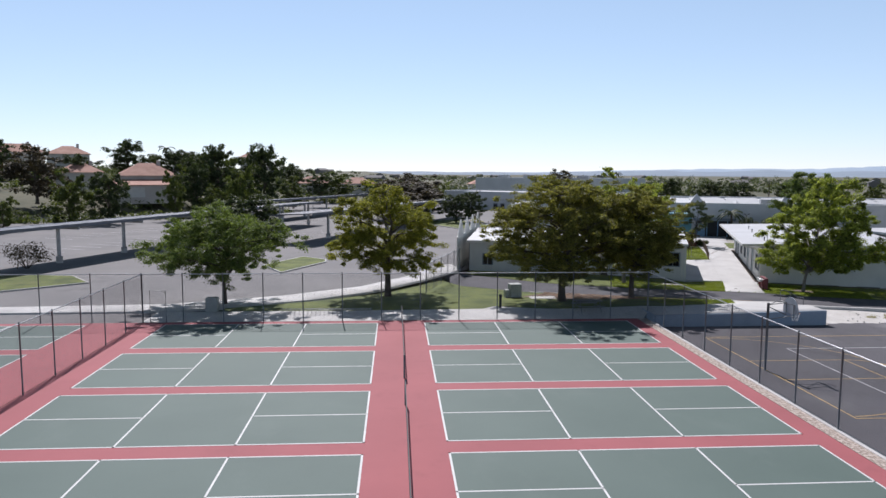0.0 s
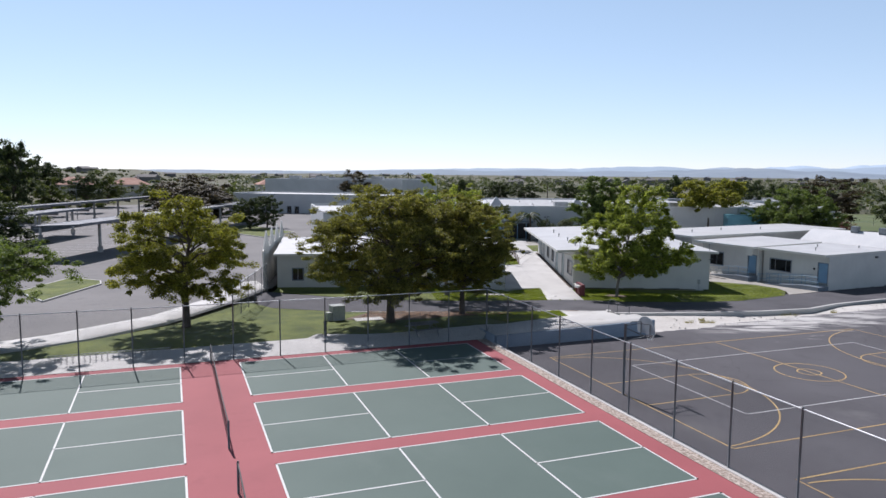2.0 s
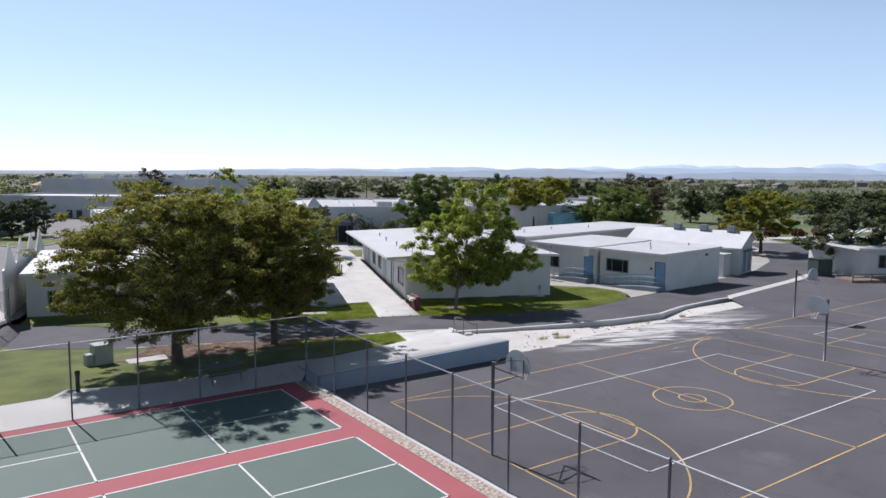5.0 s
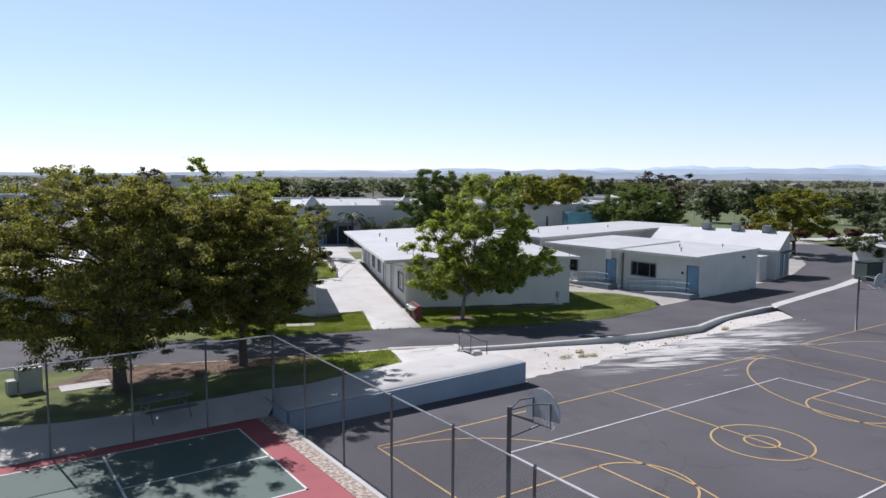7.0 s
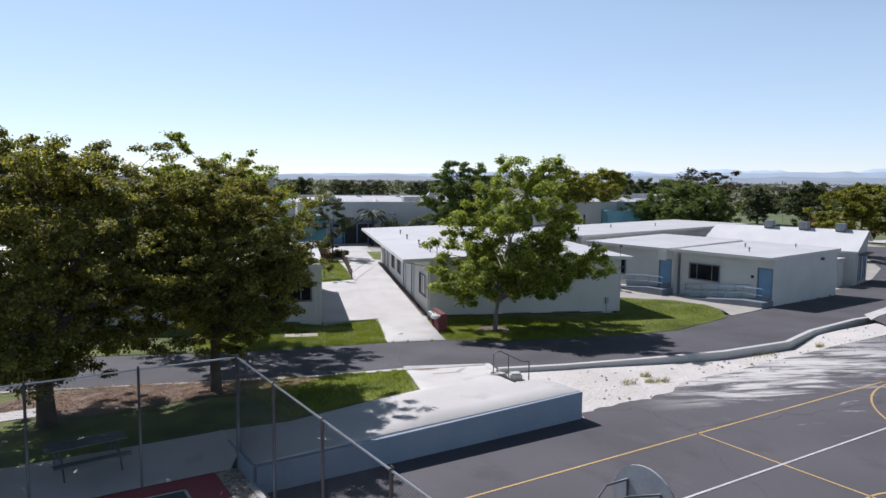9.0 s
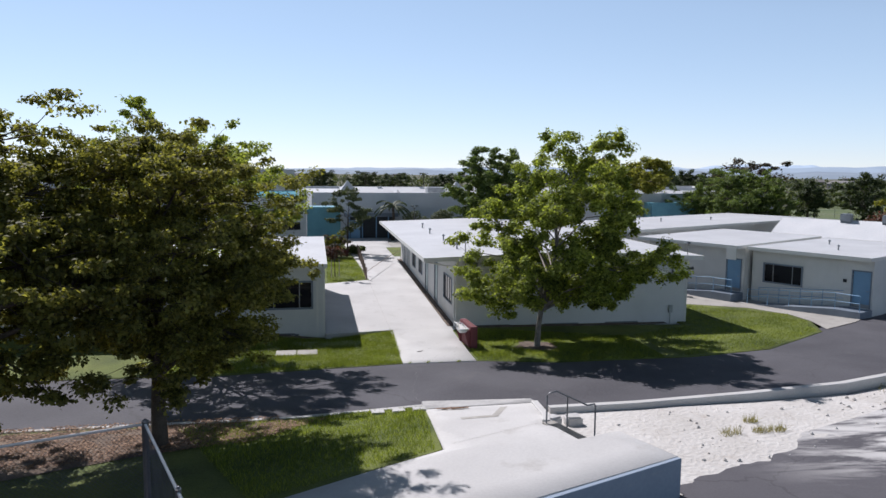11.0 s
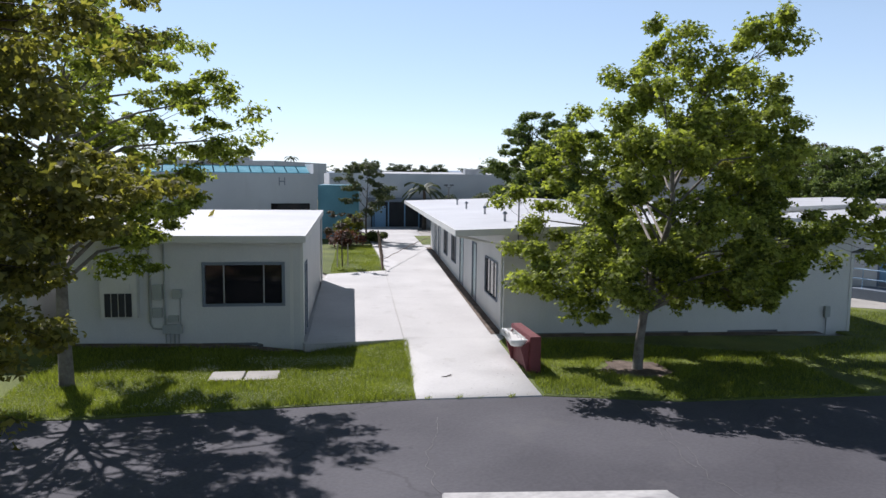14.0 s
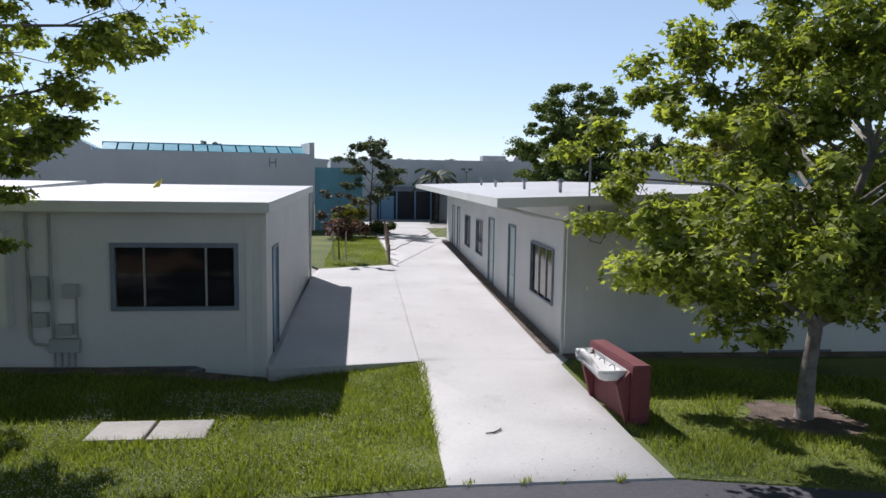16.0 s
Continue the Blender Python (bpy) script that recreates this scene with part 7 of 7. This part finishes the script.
for k, (x, y, r, h, leaf, lab) in enumerate(((36.9, 47.0, 1.0, 2.6, LEAF_GOLD, "tall yellow-green shrub by the teal block"), (36.0, 45.2, 1.5, 1.2, LEAF_REDBUSH, "low dark red shrub by the lawn"), (39.6, 48.2, 1.0, 0.8, LEAF_HEDGE, "low green strappy plants"), (51.5, 59.0, 1.7, 3.6, LEAF_GREY, "grey-green shrub by the entrance wall"), (54.0, 57.5, 1.8, 3.9, LEAF_GREY, "tall grey-green shrub by the wall"), (57.5, 56.2, 1.6, 3.4, LEAF_RUST, "brownish shrub by the wall"), (60.5, 55.0, 2.0, 4.2, LEAF_DARK, "dark shrub by the wall"), (118, 36.5, 1.6, 1.6, LEAF_REDBUSH, "clipped dark red shrub by the field"), (122, 34.5, 1.6, 1.6, LEAF_REDBUSH, "clipped dark red shrub by the field"), (126, 32.5, 1.6, 1.6, LEAF_REDBUSH, "clipped dark red shrub by the field"), (112, 40, 3.0, 3.0, LEAF_REDBUSH, "large reddish shrub by the field"), (-38.5, 27.5, 2.4, 2.6, LEAF_RUST, "dry brown shrub below the carport"), (104, 52, 4, 3.5, LEAF_REDBUSH, "brown-red shrub beyond the roofs"))):
    shrub("shrub", lab, x, y, high(x, y) if x > 0 else 0, r, h, leaf, 60 + k, 4200 if 48 < x < 62 else 1400, 0.16 if x < 100 else 0.3)

# hedge bank below the houses
rng = np.random.default_rng(5)
cs = []
for k in range(420):
    q = rng.random()
    x, y = -118 + 92 * q, 58 + 62 * q
    x, y = x + rng.normal() * 2.0, y + rng.normal() * 2.5
    cs.append((x, y, far_ground(x, y) + 0.4 + 1.6 * rng.random()))
ob = leaves("hedge", cs, 1.3, 16000, 0.5, LEAF_HEDGE, None, rng)
tagged(ob, "continuous green hedge bank above the car park", "hedge", kind="stuff")

# woods, houses and fields in the far plain
cs, sp = [], []
for k in range(3600):
    a = radians(-45 + 130 * rng.random())
    r = 215 + 900 * rng.random() ** 1.4
    x, y = r * math.sin(a), r * math.cos(a)
    if x < 40 and y < 190:
        continue
    cl = noise.noise(Vector((x * 0.008, y * 0.008, 3)))
    if cl < 0.0:
        continue
    hh = (2.5 + 6.0 * rng.random() ** 2) * (0.55 if x < 20 else 1)
    for j in range(3):
        cs.append((x + rng.normal() * 3, y + rng.normal() * 3, far_ground(x, y) + hh * (0.3 + 0.5 * rng.random())))
        sp.append(hh * 0.5)
sc, ss = [], []
for k in range(700):
    x, y = -128 + 112 * rng.random(), 92 + 130 * rng.random()
    if far_ground(x, y) < -0.9 or noise.noise(Vector((x * 0.03, y * 0.03, 8))) < -0.2:
        continue
    hh = 0.8 + 2.2 * rng.random() ** 2
    sc.append((x, y, far_ground(x, y) + hh * 0.45))
    ss.append(hh * 0.9)
tagged(leaves("hillside_scrub", sc, ss, 30000, 0.55, LEAF_HEDGE, None, rng), "green gardens and scrub covering the hillside", "shrubs", kind="stuff")
# Paler grey-green leaves stand in for distance haze over these woods.
ob = leaves("far_woods", cs, sp, 120000, 1.2, LEAF_GREY, None, rng)
tagged(ob, "far woods and gardens across the plain", "woods", kind="stuff")
cs = []
bm = bmesh.new()
for k in range(110):
    a = radians(-20 + 105 * rng.random())
    r = 480 + 1000 * rng.random()
    x, y = r * math.sin(a), r * math.cos(a)
    w, h = 7 + 9 * rng.random(), 2.8 + 2 * rng.random()
    z = far_ground(x, y)
    m = pose(x, y, z, 0, 0, 360 * rng.random())
    box(bm, -w / 2, -4, -1, w / 2, 4, h, m)
    e = [bm.verts.new(m @ Vector(p)) for p in ((-w / 2 - 0.5, -4.5, h), (w / 2 + 0.5, -4.5, h), (w / 2 + 0.5, 4.5, h), (-w / 2 - 0.5, 4.5, h), (-w / 2, 0, h + 1.8), (w / 2, 0, h + 1.8))]
    for f in ((0, 1, 5, 4), (2, 3, 4, 5), (0, 4, 3), (1, 2, 5)):
        bm.faces.new([e[i] for i in f])
tagged(part("far_houses", bm, LOT), "tiny pale houses scattered over the far plain", "houses", kind="stuff")

# ridges on the horizon; distance haze is painted in, paler and bluer farther out
for k, (r, base, amp, a0, a1, c0, c1, lab) in enumerate(((2900, 19, 13, -40, 95, (0.20, 0.25, 0.31), (0.27, 0.32, 0.38), "hazy blue-grey hills on the horizon"), (3800, 36, 18, 0, 95, (0.28, 0.35, 0.44), (0.34, 0.42, 0.51), "ridge painted paler blue for haze behind the hills"), (4600, 50, 40, 32, 95, (0.38, 0.48, 0.60), (0.43, 0.53, 0.65), "far mountains painted pale for haze"))):
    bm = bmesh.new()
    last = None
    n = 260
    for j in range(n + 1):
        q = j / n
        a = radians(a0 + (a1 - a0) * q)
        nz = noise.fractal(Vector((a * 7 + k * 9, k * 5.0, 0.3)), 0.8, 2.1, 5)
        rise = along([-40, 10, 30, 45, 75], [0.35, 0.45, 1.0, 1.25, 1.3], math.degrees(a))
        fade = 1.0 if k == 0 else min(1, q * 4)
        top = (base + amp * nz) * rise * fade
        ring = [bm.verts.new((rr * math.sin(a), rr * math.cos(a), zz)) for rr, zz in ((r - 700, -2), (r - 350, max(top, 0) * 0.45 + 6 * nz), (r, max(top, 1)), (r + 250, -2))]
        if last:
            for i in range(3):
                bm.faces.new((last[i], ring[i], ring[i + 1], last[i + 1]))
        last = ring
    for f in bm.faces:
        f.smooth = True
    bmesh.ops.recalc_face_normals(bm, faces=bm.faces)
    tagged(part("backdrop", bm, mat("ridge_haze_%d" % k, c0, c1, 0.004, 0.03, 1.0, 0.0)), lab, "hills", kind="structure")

# field fence and backstop
fence("field_fence", "low chain-link fence along the sports field", (112, 95), (190, 46), 20, -0.9, 0.9, 0.04, mesh=False, rails=(1.0, 0.5))
bs = thing("backstop", "arched wire baseball backstop on the field", "backstop", 165, 55, -0.9, -30)
for k in range(5):
    bm = bmesh.new()
    tube(bm, [(-3 + 1.5 * k, 0, 0), (-3 + 1.5 * k, 0, 3.2 + 0.5 * (2 - abs(k - 2))), (-3 + 1.5 * k, -2, 4.2)], 0.06, 5)
    part("frame_pipe", bm, STEEL, bs)
for zz in (1.5, 3.2):
    bm = bmesh.new()
    tube(bm, [(-3, 0, zz), (3, 0, zz)], 0.05, 5)
    part("cross_pipe", bm, STEEL, bs)

# lamp posts
for x, y, h in ((46.5, 50.0, 4.2), (-21, 122, 7.5), (14.5, 96, 6)):
    t = thing("lamp_post", "slim grey lamp post with twin heads", "lamp post", x, y, -0.2, 20)
    bm = bmesh.new()
    tube(bm, [(0, 0, 0), (0, 0, h)], [0.07, 0.045], 7)
    part("pole", bm, POST, t)
    for s in (-1, 1):
        bm = bmesh.new()
        tube(bm, [(0, 0, h - 0.15), (s * 0.35, 0, h + 0.1)], 0.025, 5)
        rounded(bm, s * 0.35 - 0.15, -0.12, h + 0.08, s * 0.35 + 0.15, 0.12, h + 0.2, 0.03)
        part("lamp_head", bm, POST, t)

# ---- grass blades and clover on the near lawns ----


def inside(x, y, poly):
    c = False
    for (x0, y0), (x1, y1) in zip(poly, poly[1:] + poly[:1]):
        if (y0 > y) != (y1 > y) and x < (x1 - x0) * (y - y0) / (y1 - y0) + x0:
            c = not c
    return c


def bare(x, y):
    """True where the lawn has none: at the walls' feet, round the trunk and on the covers."""
    for (x0, y0), w in (((32.6, 19.35), 12.5), ((19.05, 23.23), 7.6)):
        u, v = (x - x0) * 0.936 - (y - y0) * 0.352, (x - x0) * 0.352 + (y - y0) * 0.936
        if -0.3 < u < w and v > -0.5 - 0.25 * noise.noise(Vector((u * 1.5, 0, 7))):
            return True
    if math.hypot(x - 33.6, y - 13.8) < 1.05 + 0.5 * noise.noise(Vector((x * 1.4, y * 1.4, 2))):
        return True
    u, v = (x - 23.4) * 0.94 - (y - 17.5) * 0.342, (x - 23.4) * 0.342 + (y - 17.5) * 0.94
    return abs(u) < 0.92 and abs(v) < 0.43


def blades(name, poly, height, count, tall, mate, lab, seed, flat=False):
    rr = np.random.default_rng(seed)
    xs, ys = [p[0] for p in poly], [p[1] for p in poly]
    verts, faces = [], []
    while len(faces) < count:
        x, y = min(xs) + (max(xs) - min(xs)) * rr.random(), min(ys) + (max(ys) - min(ys)) * rr.random()
        if not inside(x, y, poly) or bare(x, y):
            continue
        patch = 0.55 + 0.9 * (0.5 + noise.noise(Vector((x * 0.8, y * 0.8, seed))))
        z, a = height(x, y) + 0.015, rr.random() * math.tau
        i = len(verts)
        if flat:
            if patch < 0.95:
                continue
            s = 0.006 + 0.007 * rr.random()
            zz = z + tall * (0.7 + 0.5 * rr.random())
            verts += [(x - s, y, zz), (x, y - s, zz + 0.006), (x + s, y, zz), (x, y + s, zz + 0.012)]
            faces.append((i, i + 1, i + 2, i + 3))
        else:
            h, w = tall * patch * (0.5 + 0.8 * rr.random()), 0.006 + 0.006 * rr.random()
            dx, dy = math.cos(a) * w, math.sin(a) * w
            lx, ly = rr.normal() * h * 0.45, rr.normal() * h * 0.45
            verts += [(x - dx, y - dy, z - 0.01), (x + dx, y + dy, z - 0.01), (x + lx, y + ly, z + h)]
            faces.append((i, i + 1, i + 2))
    me = bpy.data.meshes.new(name)
    me.from_pydata(verts, [], faces)
    me.materials.append(mate)
    return tagged(new(name, me), lab, "grass", kind="stuff")


STRIP = [(17.5, 16.3), (26.7, 13.9), (29.15, 19.75), (26.0, 20.6), (19.0, 22.8)]
SIDE = [(29.75, 12.85), (32.3, 10.95), (37, 9.2), (39, 13.5), (32.6, 18.9), (31.9, 18.2)]
blades("grass", STRIP, dip, 70000, 0.11, BLADE, "short lush grass of the lawn strip", 3)
blades("grass", SIDE, high, 40000, 0.10, BLADE, "short grass beside the long classroom", 4)
blades("clover_flowers", [(17.5, 16.5), (26.5, 14.1), (28.5, 18.6), (25.6, 19.0), (18.6, 20.8)], dip, 6000, 0.1, PETAL, "small white clover flowers in the grass", 6, True)

blades("grass", [(31.0, 33.95), (34.3, 34.3), (38.2, 46.0), (33, 46)], high, 16000, 0.09, BLADE, "short bright grass beyond the small classroom", 9)
LAWN2 = [(38, 8.9), (42.3, 8.1), (48.2, 9.4), (50.6, 11.6), (51.7, 13.6), (48.3, 19.0), (45.6, 17.5), (44.2, 13.8), (39, 13.5)]
blades("grass", LAWN2, high, 24000, 0.10, BLADE, "short grass in front of the long classroom", 7)
BANKLAWN = [(17.2, 2.4), (22.0, 2.95), (24.4, 8.0), (20.4, 8.9), (17, 9.6)]
blades("grass", BANKLAWN, bank, 16000, 0.10, BLADE, "short grass of the bank lawn", 8)



def litter(name, poly, height, count, lab, seed):
    """Dead leaves lying flat and curled within a plan outline, thinning out at random."""
    rr = np.random.default_rng(seed)
    xs, ys = [p[0] for p in poly], [p[1] for p in poly]
    verts, faces = [], []
    while len(faces) < count:
        x, y = min(xs) + (max(xs) - min(xs)) * rr.random(), min(ys) + (max(ys) - min(ys)) * rr.random()
        if not inside(x, y, poly) or noise.noise(Vector((x * 1.3, y * 1.3, seed))) < rr.random() * 0.8 - 0.55:
            continue
        s, a, i = 0.025 + 0.035 * rr.random(), rr.random() * math.tau, len(verts)
        z = height(x, y) + 0.04 + 0.02 * rr.random()
        c, d = s * math.cos(a), s * math.sin(a)
        verts += [(x - c, y - d, z + 0.02 * rr.random()), (x + d * 0.6, y - c * 0.6, z), (x + c, y + d, z + 0.025 * rr.random()), (x - d * 0.6, y + c * 0.6, z)]
        faces.append((i, i + 1, i + 2, i + 3))
    me = bpy.data.meshes.new(name)
    me.from_pydata(verts, [], faces)
    me.materials.append(DEADLEAF)
    return tagged(new(name, me), lab, "leaves", kind="stuff")


litter("fallen_leaves", [(10.5, 12.4), (16.8, 10.2), (20.0, 8.85), (21.3, 8.2), (18.5, 6.7), (14.5, 7.2), (9, 9.4)], bank, 9000, "brown fallen leaves under the trees by the kerb", 31)
litter("fallen_leaves", [(10.5, 13.0), (16.8, 10.75), (20.0, 9.4), (20.0, 8.95), (16.8, 10.3), (10.5, 12.6)], lambda x, y: high(x, y) + 0.01, 900, "brown fallen leaves caught along the kerb", 32)
litter("fallen_leaves", [(24.35, 7.15), (24.6, 6.8), (25.2, 6.5), (25.3, 6.6), (24.9, 6.95)], bank, 170, "small heap of brown leaves on the walk", 33)

# stones and dry tufts on the dirt slope
rr = np.random.default_rng(9)
bm = bmesh.new()
for k in range(260):
    x = 28 + 25 * rr.random()
    y = -0.3 + (along([27, 30.8, 35, 39, 44, 48, 55], [5.2, 4.2, 3.1, 2.2, 1.9, 3.0, 3.5], x) + 0.3) * rr.random()
    s = 0.025 + 0.07 * rr.random() ** 3
    m = pose(x, y, slope(x, y) + s * 0.3, 360 * rr.random(), 360 * rr.random(), 0) @ Matrix.Diagonal((s, s * 0.8, s * 0.6, 1))
    bmesh.ops.create_icosphere(bm, subdivisions=1, radius=1, matrix=m)
tagged(part("stones", bm, SAND), "small pale stones scattered on the dirt", "stones", kind="stuff")
DRY = leaf_mat("dry_weeds", (0.16, 0.15, 0.05), (0.34, 0.30, 0.12), 0.3, 0.7)
for x, y, r in ((41.3, 2.0, 0.9), (31.4, 1.55, 0.4), (32.4, 1.25, 0.35), (32.95, 1.1, 0.35), (32.9, 2.0, 0.3), (45.5, 1.6, 0.3)):
    ring = [(x + r * math.cos(a * math.tau / 9), y + 0.6 * r * math.sin(a * math.tau / 9)) for a in range(9)]
    blades("weed_tuft", ring, slope, 110, 0.2, DRY, "dry yellowish weed tuft on the dirt slope", int(x * 10))

# bits lying on the walkway and weeds at its foot
tw = thing("fallen_twig", "crooked dark twig lying on the walkway", "twig", 28.35, 15.35, high(28.35, 15.35) + 0.036, 10)
bm = bmesh.new()
tube(bm, [(-0.2, 0.02, 0.012), (-0.07, -0.03, 0.014), (0.05, 0.0, 0.016), (0.16, 0.06, 0.012)], [0.008, 0.014, 0.013, 0.006], 5)
tube(bm, [(0.05, 0.0, 0.016), (0.12, -0.03, 0.012)], [0.008, 0.004], 5)
part("stick", bm, BARK, tw)
rr = np.random.default_rng(12)
verts, faces = [], []
for k in range(110):
    q, w = rr.random(), rr.random() ** 2
    x, y = 26.8 + 2.8 * q + w * 1.2, 13.95 - 1.1 * q + w * 3.5
    s, a, i = 0.006 + 0.014 * rr.random() ** 2, rr.random() * math.tau, len(verts)
    z = high(x, y) + 0.036
    verts += [(x + s * math.cos(a), y + s * math.sin(a), z), (x + 0.4 * s * math.cos(a + 1.6), y + 0.4 * s * math.sin(a + 1.6), z + 0.008), (x - s * math.cos(a), y - s * math.sin(a), z + 0.004), (x - 0.4 * s * math.cos(a + 1.6), y - 0.4 * s * math.sin(a + 1.6), z)]
    faces.append((i, i + 1, i + 2, i + 3))
me = bpy.data.meshes.new("leaf_litter")
me.from_pydata(verts, [], faces)
me.materials.append(SOIL)
tagged(new("leaf_litter", me), "brown crumbs of dead leaves on the walkway", "litter", kind="stuff")
for x, y in ((27.0, 13.78), (27.7, 13.5), (28.2, 13.3), (28.9, 13.02)):
    ring = [(x + 0.1 * math.cos(a * math.tau / 7), y + 0.04 * math.sin(a * math.tau / 7)) for a in range(7)]
    blades("weed_tuft", ring, high, 30, 0.07, BLADE, "small green weed in the joint of the walkway", int(x * 10))
